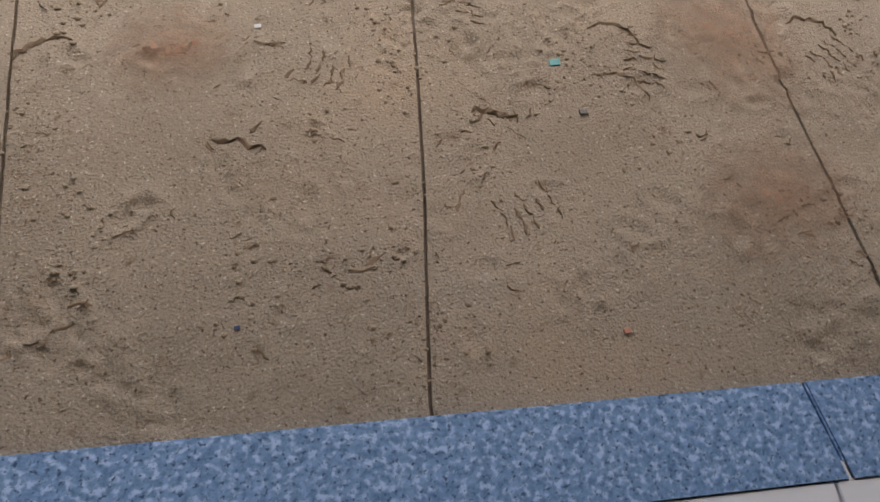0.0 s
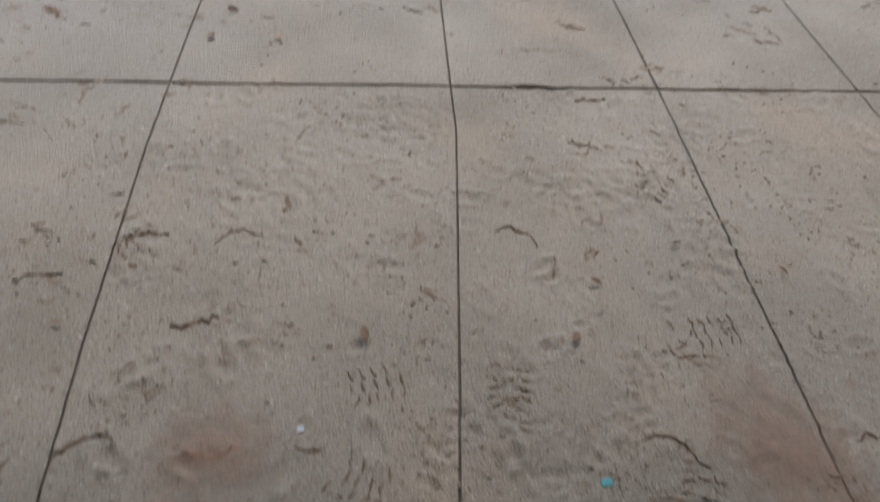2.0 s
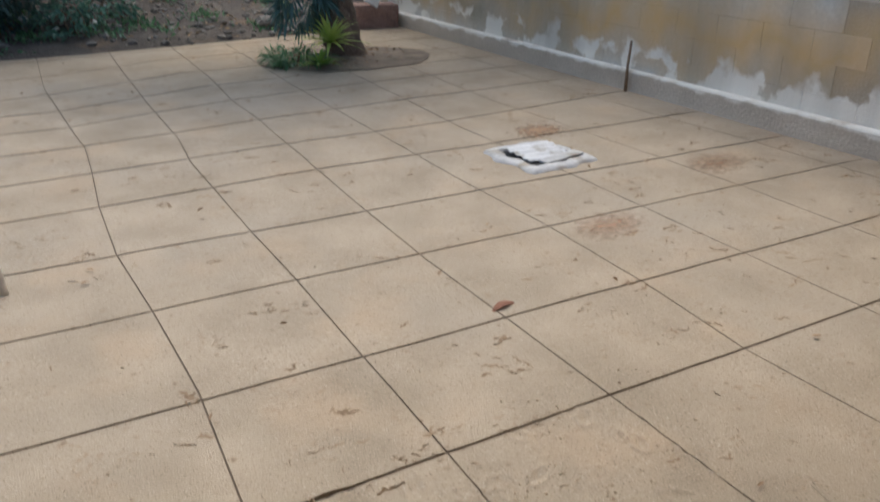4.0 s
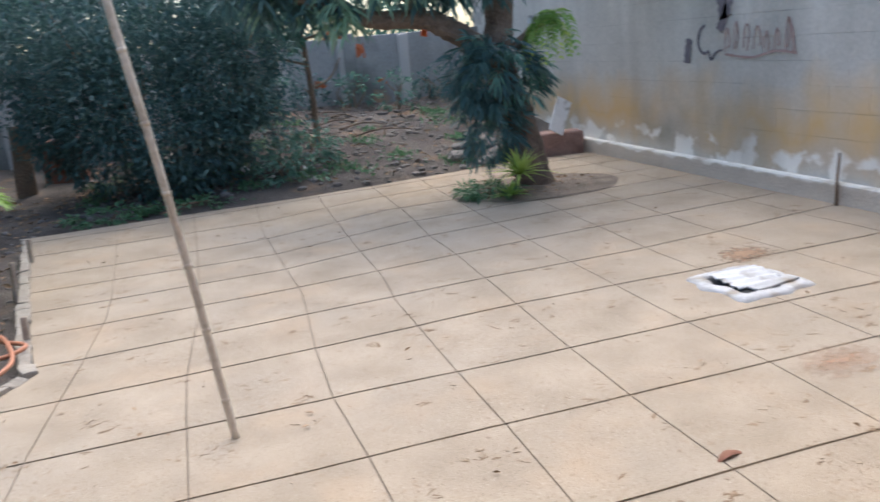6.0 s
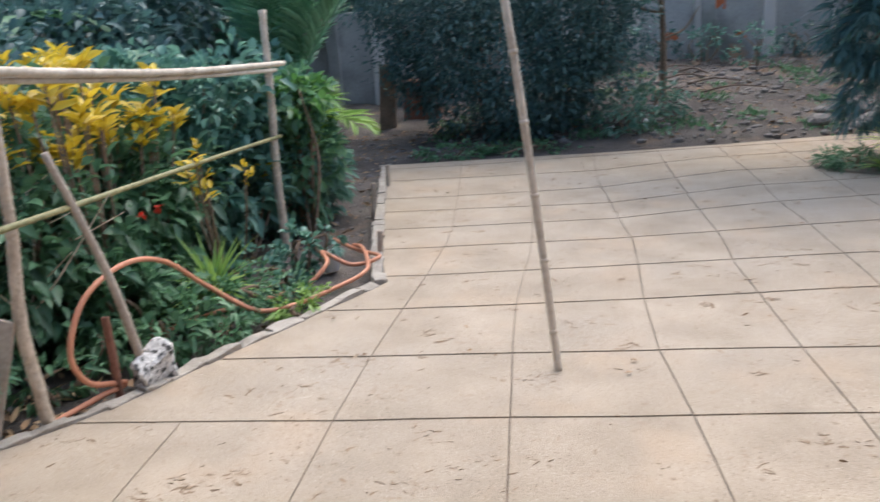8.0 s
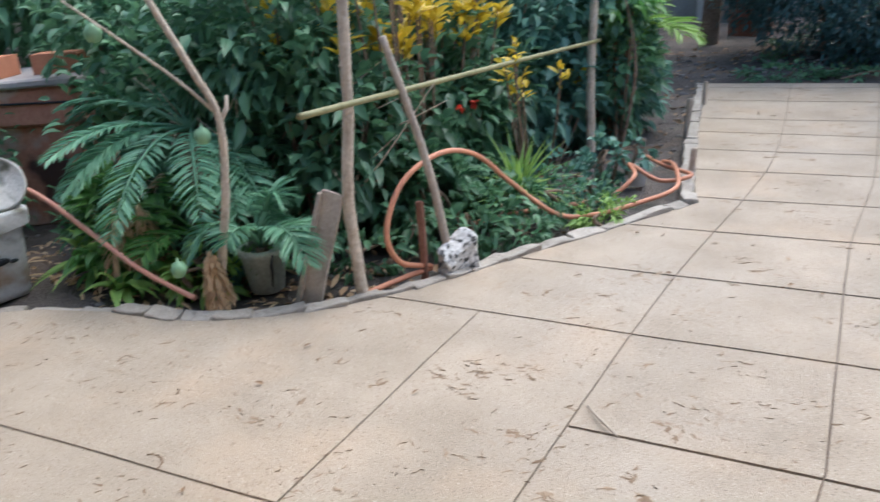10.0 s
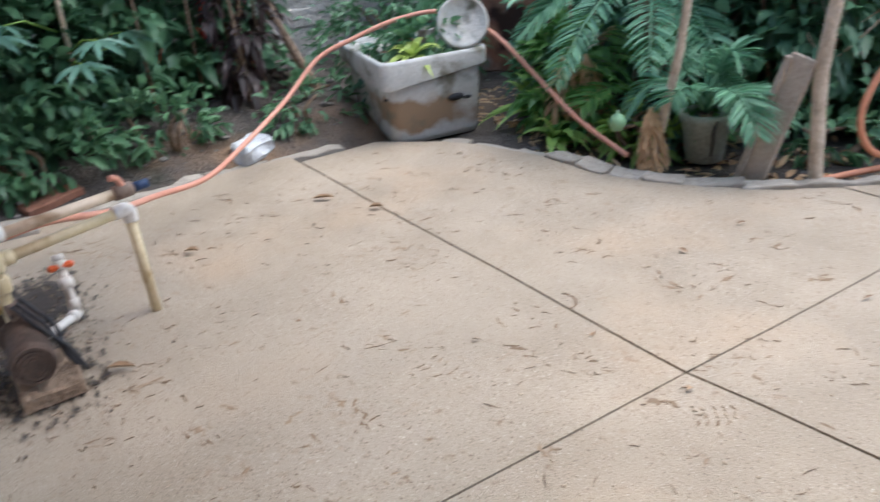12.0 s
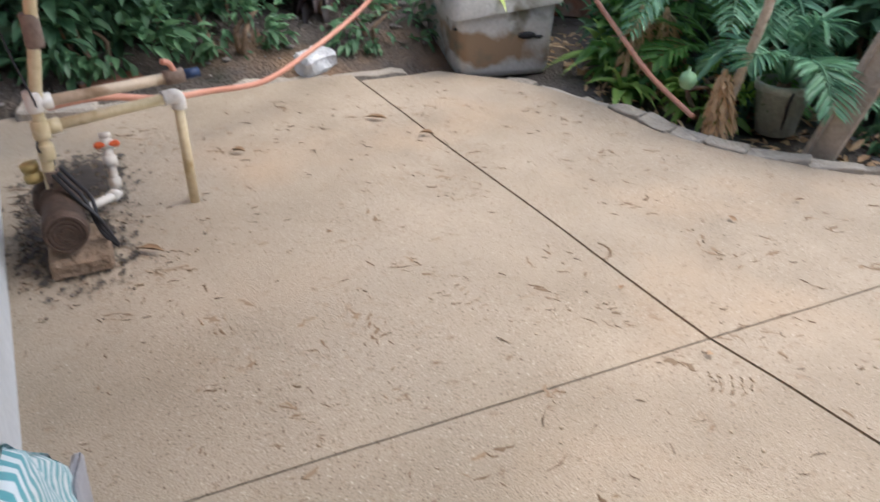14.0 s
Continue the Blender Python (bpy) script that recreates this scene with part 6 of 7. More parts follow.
crown(sap2, "crown", [(-0.3, 0, 1.7, 0.5, 0.4, 0.35), (0.3, 0, 2.1, 0.6, 0.5, 0.5), (0, 0, 2.8, 0.8, 0.7, 0.5)], 1800, 0.12, G_BLUE, 116, 0.4, 0.3)

# ---------- rubble, board and bricks at the back ----------
rrng = np.random.default_rng(14)


def rocks(name, label, count, xr, yr, sizes, seed):
    """One heap of small stones."""
    rng = np.random.default_rng(seed)
    datas = []
    ico = bmesh.new()
    bmesh.ops.create_icosphere(ico, subdivisions=1, radius=1.0)
    iv, jf = [v.co.copy() for v in ico.verts], [tuple(v.index for v in fc.verts) for fc in ico.faces]
    ico.free()
    for i in range(count):
        x, y = rng.uniform(*xr), rng.uniform(*yr)
        s = sizes[0] + (sizes[1] - sizes[0]) * rng.random() ** 2.5
        sc = Vector((s * rng.uniform(0.7, 1.3), s * rng.uniform(0.7, 1.3), s * rng.uniform(0.35, 0.8)))
        o = Vector((x, y, ground_height(x, y) + sc.z * 0.25))
        q = rng.random() * 6
        datas.append(([o + Vector(((p.x * math.cos(q) - p.y * math.sin(q)) * sc.x, (p.x * math.sin(q) + p.y * math.cos(q)) * sc.y, p.z * sc.z)) * (1 + 0.35 * noise.noise(p * 1.7 + o * 5)) for p in iv], jf))
    ob = solid(name, *join(datas), STONE)
    return tagged(ob, label, "rubble", kind="stuff")


rocks("rubble", "scattered grey rubble and clods on the dirt mound", 2200, (-2.4, 3.6), (10.1, 13.8), (0.006, 0.055), 15)
rocks("clods", "small clods and stones on the garden soil", 420, (-5.6, -2.4), (3.7, 7.5), (0.006, 0.028), 16)
rocks("clods", "small clods and stones on the soil bank", 130, (-5.5, -4.95), (0.9, 3.3), (0.006, 0.03), 17)
rocks("clods", "small clods on the dirt path", 300, (-3.4, -2.3), (7.0, 11.5), (0.008, 0.035), 18)
for i in range(14):
    x, y = rrng.uniform(0.9, 3.2), rrng.uniform(10.45, 11.2)
    s = rrng.uniform(0.07, 0.16)
    bm = bmesh.new()
    bmesh.ops.create_icosphere(bm, subdivisions=2, radius=s)
    for vv in bm.verts:
        vv.co = Vector((vv.co.x * 1.2, vv.co.y, vv.co.z * 0.65)) * (1 + 0.35 * noise.noise(vv.co * 9 + Vector((i, 0, 0))))
    ob = part("rock", bm, STONE, None, smooth=False)
    ob.matrix_basis = pose(x, y, ground_height(x, y) + s * 0.2, 0, 0, i * 40)
    tagged(ob, "rounded grey rock at the foot of the mound", "rock", "rocks by the mound")
wb = thing("white_board", "small white board propped on brick rubble", "board", (3.27, 10.33, 0.295))
ob = part("panel", box_bm((0.20, 0.02, 0.46), (0, 0, 0.22), 0.004, 0.003, 2), WHITE, wb)
ob.matrix_basis = pose(0, 0, 0, -22, 29, -4)
bs = part("masonry_block", box_bm((0.55, 0.28, 0.30), (0, 0, 0.13), 0.015, 0.02, 4, 5), DULLBROWN)
bs.matrix_basis = pose(3.38, 10.48, 0.0, 0, 0, -6)
tagged(bs, "low dull red masonry block in the wall corner", "masonry")
drum = thing("rusty_drum", "dull red drum standing behind the path", "drum", (-2.55, 12.6, 0.05))
v, f = lathe([(0.27, 0), (0.28, 0.02), (0.27, 0.04), (0.27, 0.28), (0.28, 0.30), (0.27, 0.32), (0.27, 0.6), (0.28, 0.62), (0.26, 0.64)], 20)
solid("body", v, f, RUSTWOOD, drum, smooth=True)
bp = part("board_fence", box_bm((0.22, 0.05, 1.0), (0, 0, 0.45), 0.008, 0.01, 3), BARKD)
bp.matrix_basis = pose(-2.95, 11.9, 0.0, 0, 4, 0)
tagged(bp, "upright brown board standing by the dirt path", "board")
for i, (x, z, w, h) in enumerate(((1.35, 1.72, 0.3, 0.16), (1.75, 1.45, 0.22, 0.22), (1.5, 1.15, 0.16, 0.12), (1.1, 1.0, 0.2, 0.12), (2.1, 0.95, 0.15, 0.1))):
    ob = part("paint_mark", box_bm((w, 0.006, h), (x, 14.126, z), 0.0, 0.03, 4, i), FAR_ORANGE, wall_north)

# neighbour house behind the west wall
house = thing("neighbour_house", "pale orange house seen through dark trees", "house", (-11.0, 15.5, 0))
ORANGEWALL = material("pale_orange_house_paint", (0.62, 0.30, 0.17), (0.72, 0.38, 0.24), 1.0, 20.0, 0.9, 0.2)
ROOFMAT = material("dark_roof_sheet", (0.10, 0.10, 0.11), (0.2, 0.2, 0.21), 1.0, 20.0, 0.7, 0.3)
part("wall", box_bm((6, 4, 3.6), (0, 0, 1.8), 0.02), ORANGEWALL, house)
part("roof", box_bm((6.8, 4.8, 0.18), (0, 0, 3.70), 0.03), ROOFMAT, house)
for i in range(3):
    part("window", box_bm((0.9, 0.06, 1.0), (-2 + 2 * i, -2.02, 1.9), 0.02), BLUE, house, "dark window")
for i, (x, y, s) in enumerate(((-8.8, 15.8, 1.0), (-4.5, 17.0, 1.2), (-6.0, 13.0, 0.9), (0.5, 17.5, 1.1), (4.5, 17.0, 1.2), (-9.6, 9.0, 1.0), (-9.2, 4.5, 1.1), (-5.2, 15.9, 1.05), (-3.0, 16.2, 1.2), (-1.2, 16.6, 1.2))):
    shrub("background_tree", "dark leafy tree behind the garden wall", "tree", (x, y, -0.1), [(0, 0, 2.0 * s, 1.5 * s, 1.3 * s, 1.3 * s), (0.6, 0.2, 3.3 * s, 1.6 * s, 1.4 * s, 1.1 * s)], 2000 if x > 0 else 3400, 0.24, G_DARK if i % 2 else G_BLUE, 120 + i, stems=5)

# ---------- wall scribbles, white pot, bag, litter ----------
def stroke(pts, r, mat):
    v, f = [], []
    d = spline([Vector((0, y, z)) for y, z in pts], 6)
    for i, p in enumerate(d):
        t = (d[min(i + 1, len(d) - 1)] - d[max(i - 1, 0)]).normalized()
        n = Vector((0, -t.z, t.y)) * r * (0.7 + 0.5 * abs(math.sin(i)))
        for q in (p - n, p + n):
            v.append((3.7655 - 0.0, q.y, q.z))
    for i in range(len(d) - 1):
        f.append((2 * i, 2 * i + 1, 2 * i + 3, 2 * i + 2))
    top = len(v)
    v += [(x + 0.003, y, z) for x, y, z in v]
    f += [tuple(i + top for i in g[::-1]) for g in f]
    solid("paint_scrawl", v, f, mat, wall_east, "faded spray-painted scrawl")


stroke([(7.86, 1.74), (7.80, 1.60), (7.78, 1.46)], 0.06, SPRAY)
stroke([(7.70, 1.72), (7.72, 1.58), (7.80, 1.43), (7.84, 1.36)], 0.05, SPRAY)
stroke([(8.30, 1.30), (8.33, 1.18), (8.34, 1.07)], 0.045, SPRAY)
stroke([(8.06, 1.42), (8.14, 1.36), (8.16, 1.24), (8.08, 1.16), (8.0, 1.18)], 0.012, SPRAY)
stroke([(8.0, 1.18), (7.96, 1.10), (7.90, 1.16), (7.80, 1.19)], 0.010, SPRAY)
y0 = 7.76
grng = random.Random(9)
for k in range(7):
    y, h, w = y0 - 0.13 * k, grng.uniform(1.32, 1.44), grng.uniform(0.05, 0.10)
    stroke([(y, 1.18 + grng.uniform(-0.02, 0.03)), (y - w * 0.2, h - 0.05), (y - w * 0.6, h), (y - w, h - grng.uniform(0.05, 0.14)), (y - w * grng.uniform(0.5, 1.1), 1.17 + grng.uniform(0.0, 0.06))], 0.007, SPRAYRED)
stroke([(7.76, 1.15), (7.4, 1.12), (7.1, 1.17), (6.85, 1.15)], 0.010, SPRAYRED)
stroke([(6.95, 1.44), (6.90, 1.32), (6.88, 1.16)], 0.012, SPRAYRED)

wpot = thing("white_pot", "small white plastic pot in the bed", "pot", (-2.36, 6.10, -0.02))
v, f = lathe([(0.045, 0), (0.05, 0.005), (0.062, 0.10), (0.068, 0.105), (0.068, 0.12), (0.06, 0.12), (0.055, 0.09), (0.01, 0.085)], 18)
solid("body", v, f, WHITEPOT, wpot, smooth=True)
shrub("potted_seedling", "light green seedling growing in the white pot", "plant", (-2.36, 6.10, 0.08), [(0, 0, 0.10, 0.08, 0.09, 0.09)], 60, 0.06, G_BLUE, 131, slim=0.6, stems=2)
for i, (x, y, h) in enumerate(((-2.10, 6.36, 0.16), (-2.36, 7.55, 0.24), (-2.42, 8.6, 0.2))):
    st = part("wooden_peg", box_bm((0.035, 0.03, h + 0.06), (0, 0, h / 2), 0.005, 0.004, 1), LATH)
    st.matrix_basis = pose(x, y, -0.03, 2, 5, i * 30)
    tagged(st, "short grey wooden peg beside the curb", "peg", "wooden pegs")
n, l = BAGMAT.node_tree.nodes, BAGMAT.node_tree.links
wave = n.new("ShaderNodeTexWave")
wave.inputs["Scale"].default_value, wave.inputs["Distortion"].default_value = 14.0, 5.0
coord = n.new("ShaderNodeTexCoord")
l.new(coord.outputs["Object"], wave.inputs["Vector"])
band = n.new("ShaderNodeMapRange")
band.inputs[1].default_value, band.inputs[2].default_value = 0.40, 0.60
l.new(wave.outputs[1], band.inputs[0])
two = n.new("ShaderNodeMix")
two.data_type = "RGBA"
two.inputs[6].default_value, two.inputs[7].default_value = (0.13, 0.42, 0.47, 1), (0.78, 0.84, 0.86, 1)
l.new(band.outputs[0], two.inputs[0])
l.new(two.outputs[2], n["Principled BSDF"].inputs["Base Color"])
bag = thing("woven_bag", "blue and white striped woven plastic bag on the ground", "bag", (-2.43, 1.425, 0))
bm = box_bm((0.42, 0.085, 0.50), (0.21, 0, 0.25), 0.02, 0.018, 7, 7)
for q in bm.verts:
    q.co.z = max(0.004, q.co.z * (0.45 + 0.6 * min(1.0, max(0.0, q.co.x / 0.3))) + 0.008 * math.sin(q.co.x * 70 + q.co.y * 30))
part("sack", bm, BAGMAT, bag, smooth=True)
ob = part("grey_flap", box_bm((0.09, 0.02, 0.20), (0.0, 0.05, 0.105), 0.006, 0.016, 4, 9), BAGGREY, bag, "grey plastic flap", smooth=True)
pb = part("plastic_bag", box_bm((0.14, 0.18, 0.09), (0, 0, 0), 0.02, 0.05, 5, 12), CLEAR, smooth=False)
pb.matrix_basis = pose(-4.98, 2.64, 0.045, 5, 4, 25)
tagged(pb, "crumpled pale plastic bag on the soil bank", "plastic bag")
slab = part("cement_slab", box_bm((0.30, 0.16, 0.05), (0, 0, 0), 0.01, 0.012, 2, 3), CURB)
slab.matrix_basis = pose(-4.85, 1.52, 0.01, 2, 3, 82)
tagged(slab, "flat grey cement slab at the paving edge", "slab")
pl = part("wooden_offcut", box_bm((0.10, 0.26, 0.035), (0, 0, 0), 0.004, 0.006, 2, 4), RUSTWOOD)
pl.matrix_basis = pose(-5.0, 1.75, 0.045, 4, 6, 20)
tagged(pl, "red-brown timber offcut lying by the hedge", "timber")
post("thin brown pole leaning in the hedge", [(-5.35, 3.2, 0.1), (-5.42, 3.05, 0.5), (-5.5, 2.9, 1.0)], 0.025, BARKD, 6)

# litter: twigs, leaf bits and crumbs on the paving; many twigs stand for dent shadows
lrng = np.random.default_rng(44)
datas = []
spots = [(lrng.uniform(-4.7, -1.4), lrng.uniform(1.5, 3.4), 1) for _ in range(190)] + [(lrng.normal() * 0.22 - 3.78, 1.36 + abs(lrng.normal()) * 0.14, 1) for _ in range(420)] + [(lrng.uniform(-2.2, 3.6), lrng.uniform(1.3, 9.6), 1) for _ in range(260)]
for x, y, s in spots:
    if y > rim_y(max(-4.7, x)) - 0.1 and x < -2.5:
        continue
    a, L = lrng.random() * 6.28, lrng.uniform(0.006, 0.03) * (2.2 if lrng.random() < 0.12 else 1)
    d = Vector((math.cos(a), math.sin(a), 0)) * L
    z = pave_height(x, y) + 0.003
    p = Vector((x, y, z))
    datas.append(tube_data([p, p + d * 0.5 + Vector((-d.y, d.x, 0)) * float(lrng.normal() * 0.12), p + d], [0.001, 0.0017, 0.0008], 4))
tw = solid("twig_litter", *join(datas), BARKD)
tagged(tw, "scattered dark twigs and straw, with dashes for dent shadows on the paving", "litter", kind="stuff")
n = 150
b = np.stack([lrng.uniform(-4.7, 3.5, n), lrng.uniform(1.5, 9.5, n), np.full(n, 0.008)], 1)
b = b[[not (p[0] < -2.2 and p[1] > rim_y(max(-4.7, p[0])) - 0.1) for p in b]]
w = np.stack([lrng.normal(size=len(b)), lrng.normal(size=len(b)), 0.12 * np.ones(len(b))], 1)
ll = leaves_object("leaf_litter", b, w, lrng.uniform(0.015, 0.045, len(b)), lrng.uniform(0.008, 0.018, len(b)), LITTER, droop=0.0, rng=lrng)
tagged(ll, "small dry leaf bits scattered on the paving", "litter", kind="stuff")
for at, ln in (((-4.25, 2.62, 0.012), 0.10), ((-4.0, 2.75, 0.012), 0.06), ((-4.12, 2.06, 0.012), 0.06), ((-3.50, 1.66, 0.012), 0.09)):
    root = thing("fallen_leaf", "curled brown fallen leaf on the paving", "leaf", at, "fallen leaves")
    leaves_object("blade", np.array([[0, 0, 0]]), np.array([[0.6, 0.8, 0.06]]), np.array([ln]), np.array([0.028]), LITTER, root, fold=0.4, droop=0.05)
CYAN = material("faded_teal_plastic", (0.10, 0.34, 0.36), (0.20, 0.46, 0.46), 30.0, 90.0, 0.6, 0.1)
for at, m, s in (((-0.474, 1.763, 0.012), CYAN, 0.019), ((-0.96, 1.885, 0.012), WHITE, 0.012), ((-0.45, 1.65, 0.009), STONE, 0.014), ((-0.50, 1.26, 0.006), HOSEPINK, 0.012), ((-1.04, 1.35, 0.006), BLUE, 0.008)):
    ob = part("litter_scrap", box_bm((s, s * 0.7, s * 0.2), (0, 0, -0.003), s * 0.04, s * 0.35, 2, s * 99), m)
    ob.location = (at[0], at[1], pave_height(at[0], at[1]) + 0.006)
    tagged(ob, "tiny scrap lying on the sandy paving", "scrap", "scraps on the paving")

# crumbs and clods of sand where feet have churned the fresh surface
datas = []
ico = bmesh.new()
bmesh.ops.create_icosphere(ico, subdivisions=1, radius=1.0)
iv, jf = [q.co.copy() for q in ico.verts], [tuple(q.index for q in fc.verts) for fc in ico.faces]
ico.free()
spots = [(lrng.uniform(-1.5, 0.7), lrng.uniform(1.25, 2.9), 16, 0.03) for _ in range(80)] + [(lrng.uniform(-4.6, 3.2), lrng.uniform(1.5, 6.5), 9, 0.05) for _ in range(170)]
for x, y, count, spread in spots:
    if x < -2.4 and y > rim_y(max(-4.7, x)) - 0.15:
        continue
    ang = lrng.random() * 3.14
    for _ in range(count):
        a, b = lrng.normal() * spread * 1.6, lrng.normal() * spread * 0.6
        px, py = x + a * math.cos(ang) - b * math.sin(ang), y + a * math.sin(ang) + b * math.cos(ang)
        if py < sill_y(px, 0.02) or (px < -1.7 and py < HY + 0.02):
            continue
        s = lrng.uniform(0.0012, 0.0042)
        o = Vector((px, py, pave_height(px, py) + s * 0.3))
        k = Vector((s * lrng.uniform(0.8, 1.7), s * lrng.uniform(0.7, 1.3), s * 0.7))
        datas.append(([o + Vector((q.x * k.x, q.y * k.y, q.z * k.z)) * (1 + 0.3 * noise.noise(q * 2 + o * 40)) for q in iv], jf))
CLOD = material("damp_sand_clod", (0.24, 0.175, 0.115), (0.50, 0.40, 0.29), 20.0, 120.0, 0.95, 0.5, island=0.6)
cl = solid("sand_crumbs", *join(datas), CLOD)
tagged(cl, "small damp sand crumbs on the paving", "litter", kind="stuff")

# scuffs, heel arcs and tread prints: crumbly strokes of damp sand, groove shade in their colour
SCUFFSHADE = material("shade_toned_damp_sand", (0.135, 0.085, 0.05), (0.35, 0.26, 0.175), 9.0, 140.0, 0.95, 0.3, depth=0.002, island=0.55)
srng = np.random.default_rng(71)
scuffs = []


def scuff_stroke(x, y, ang, length, width, bend, high=0.003):
    """A tapered, lumpy, bent ridge of sand."""
    n = max(4, int(length / 0.009))
    verts, faces = [], []
    px, py, a = x - math.cos(ang) * length / 2, y - math.sin(ang) * length / 2, ang - bend / 2
    for i in range(n + 1):
        t = i / n
        w = width * (0.15 + math.sin(math.pi * min(0.97, t + 0.03)) ** 0.8) * srng.uniform(0.15, 1.0)
        z = pave_height(px, py)
        off = srng.normal() * width * 0.22
        for q in (-1, 0.15, 1):
            u = off + q * w * 0.5
            verts.append((px - math.sin(a) * u, py + math.cos(a) * u, z + (high * srng.uniform(0.4, 1.2) if q == 0.15 else 0.0008)))
        px, py, a = px + math.cos(a) * length / n, py + math.sin(a) * length / n, a + bend / n
    for i in range(n):
        for k in (0, 1):
            faces.append((i * 3 + k, i * 3 + 3 + k, i * 3 + 4 + k, i * 3 + 1 + k))
    scuffs.append((verts, faces))


def on_paving(x, y):
    if y < (sill_y(x, 0.03) if -1.72 < x < 0.66 else HY + 0.04) or x > 3.6 or y > 9.7:
        return False
    return x > edge_x(y) + 0.08 if y > 4.1 else (x > -4.65 and y < rim_y(max(-4.7, x)) - 0.12)


def smear(x, y, ang, spread, count, size):
    for _ in range(count):
        a, b = srng.normal() * spread, srng.normal() * spread * 0.45
        qx, qy = x + a * math.cos(ang) - b * math.sin(ang), y + a * math.sin(ang) + b * math.cos(ang)
        if on_paving(qx, qy):
            L = size * srng.uniform(0.25, 1.0) * (1.5 if srng.random() < 0.2 else 1.0)
            scuff_stroke(qx, qy, ang + srng.normal() * 0.5, L, L * srng.uniform(0.16, 0.42), srng.normal() * 0.7, srng.uniform(0.001, 0.0035))


def tread(x, y, ang):
    for i in range(5):
        for j in (-1, 0, 1):
            if srng.random() < 0.8:
                u, w = (i - 2) * 0.021, j * 0.026
                scuff_stroke(x + u * math.cos(ang) - w * math.sin(ang), y + u * math.sin(ang) + w * math.cos(ang), ang + 1.57 + 0.3 * j, 0.024, 0.008, srng.normal() * 0.6)


def heel(x, y, ang, r=0.045):
    scuff_stroke(x, y, ang, r * 2.6, 0.011, -2.2, 0.004)


for x, y, ang in ((0.06, 1.72, 0.5), (-0.87, 1.79, -0.4), (-0.59, 1.48, 0.3), (-0.31, 1.74, 1.2), (-0.83, 1.97, 0.2), (-0.60, 1.91, 1.3), (-0.16, 2.49, 0.9), (-0.60, 1.95, 1.4), (-2.91, 2.38, 0.2), (-2.34, 2.76, 0.9), (-0.17, 2.06, 0.1)):
    tread(x, y, ang)
for x, y, ang in ((-1.28, 1.86, 0.2), (-0.36, 1.68, -0.8), (-0.34, 1.80, -0.6), (0.05, 1.78, -0.5), (-1.07, 2.32, 0.1), (-0.51, 2.31, -0.6), (-2.95, 2.84, -0.6)):
    heel(x, y, ang)
for x, y, ang in ((-1.01, 1.65, -0.3), (-0.60, 1.655, -0.4), (-1.44, 2.24, 0.2), (-1.26, 2.34, 0.0), (-1.10, 1.86, 0.1), (-0.23, 2.82, 0.0), (-1.15, 2.12, 0.3)):
    scuff_stroke(x, y, ang, 0.085, 0.018, srng.normal() * 0.5, 0.006)
    smear(x, y, ang, 0.04, 4, 0.03)
for x, y in ((-2.83, 3.16), (-2.04, 3.36), (-1.58, 3.67), (-2.35, 3.57), (-2.14, 3.71), (-1.16, 4.45), (-0.13, 3.92), (-1.59, 4.98), (1.51, 3.97), (1.64, 3.72), (2.74, 4.44), (3.5, 5.46), (-3.0, 1.82), (-2.84, 2.14)):
    smear(x, y, srng.uniform(-0.5, 0.5), 0.07, 13, 0.045)
for _ in range(300):
    smear(srng.uniform(-4.6, -1.3), srng.uniform(1.45, 4.2), srng.uniform(0.0, 1.6), srng.uniform(0.01, 0.05), int(srng.integers(1, 6)), srng.uniform(0.018, 0.055))
for _ in range(420):
    smear(srng.uniform(-2.4, 3.6), srng.uniform(2.9, 9.6), srng.normal() * 0.45, srng.uniform(0.02, 0.08), int(srng.integers(1, 7)), srng.uniform(0.03, 0.075))
for _ in range(150):
    smear(srng.uniform(-1.6, 0.9), srng.uniform(1.25, 2.95), srng.normal() * 0.7, srng.uniform(0.012, 0.05), int(srng.integers(2, 8)), srng.uniform(0.014, 0.04))
sc = solid("sand_scuffs", *join(scuffs), SCUFFSHADE)
tagged(sc, "scuffs and footprints of crumbled damp sand, coloured dark for their groove shade", "scuff marks", kind="stuff")

# pale scraps on the rubble
for i in range(9):
    x, y = 0.0 + 0.5 * lrng.random() - 0.25 * (i % 3), 10.35 + 0.9 * lrng.random()
    ob = part("paper_scrap", box_bm((0.10 * (0.5 + lrng.random()), 0.07, 0.02), (0, 0, 0), 0.0, 0.03, 2, i), WHITE)
    ob.matrix_basis = pose(x, y, ground_height(x, y) + 0.03, 20 * lrng.normal(), 20 * lrng.normal(), 60 * i)
    tagged(ob, "crumpled white paper scrap on the rubble", "scrap", "paper scraps")

# leaf litter on the mound, the dirt path and the tree bed
n = 700
b = np.stack([lrng.uniform(-2.5, 3.5, n), lrng.uniform(10.2, 13.6, n), np.zeros(n)], 1)
b2 = np.stack([lrng.uniform(-3.4, -2.3, 260), lrng.uniform(6.6, 11.5, 260), np.zeros(260)], 1)
b3 = np.stack([lrng.uniform(-4.6, -2.5, 420), lrng.uniform(3.8, 6.2, 420), np.zeros(420)], 1)
b3 = b3[[not (p[1] < rim_y(p[0]) + 0.05 or p[0] > edge_x(p[1]) - 0.06) for p in b3]]
b = np.concatenate([b, b2, b3])
b[:, 2] = [ground_height(x, y) + 0.012 for x, y in b[:, :2]]
w = np.stack([lrng.normal(size=len(b)), lrng.normal(size=len(b)), 0.25 * lrng.normal(size=len(b))], 1)
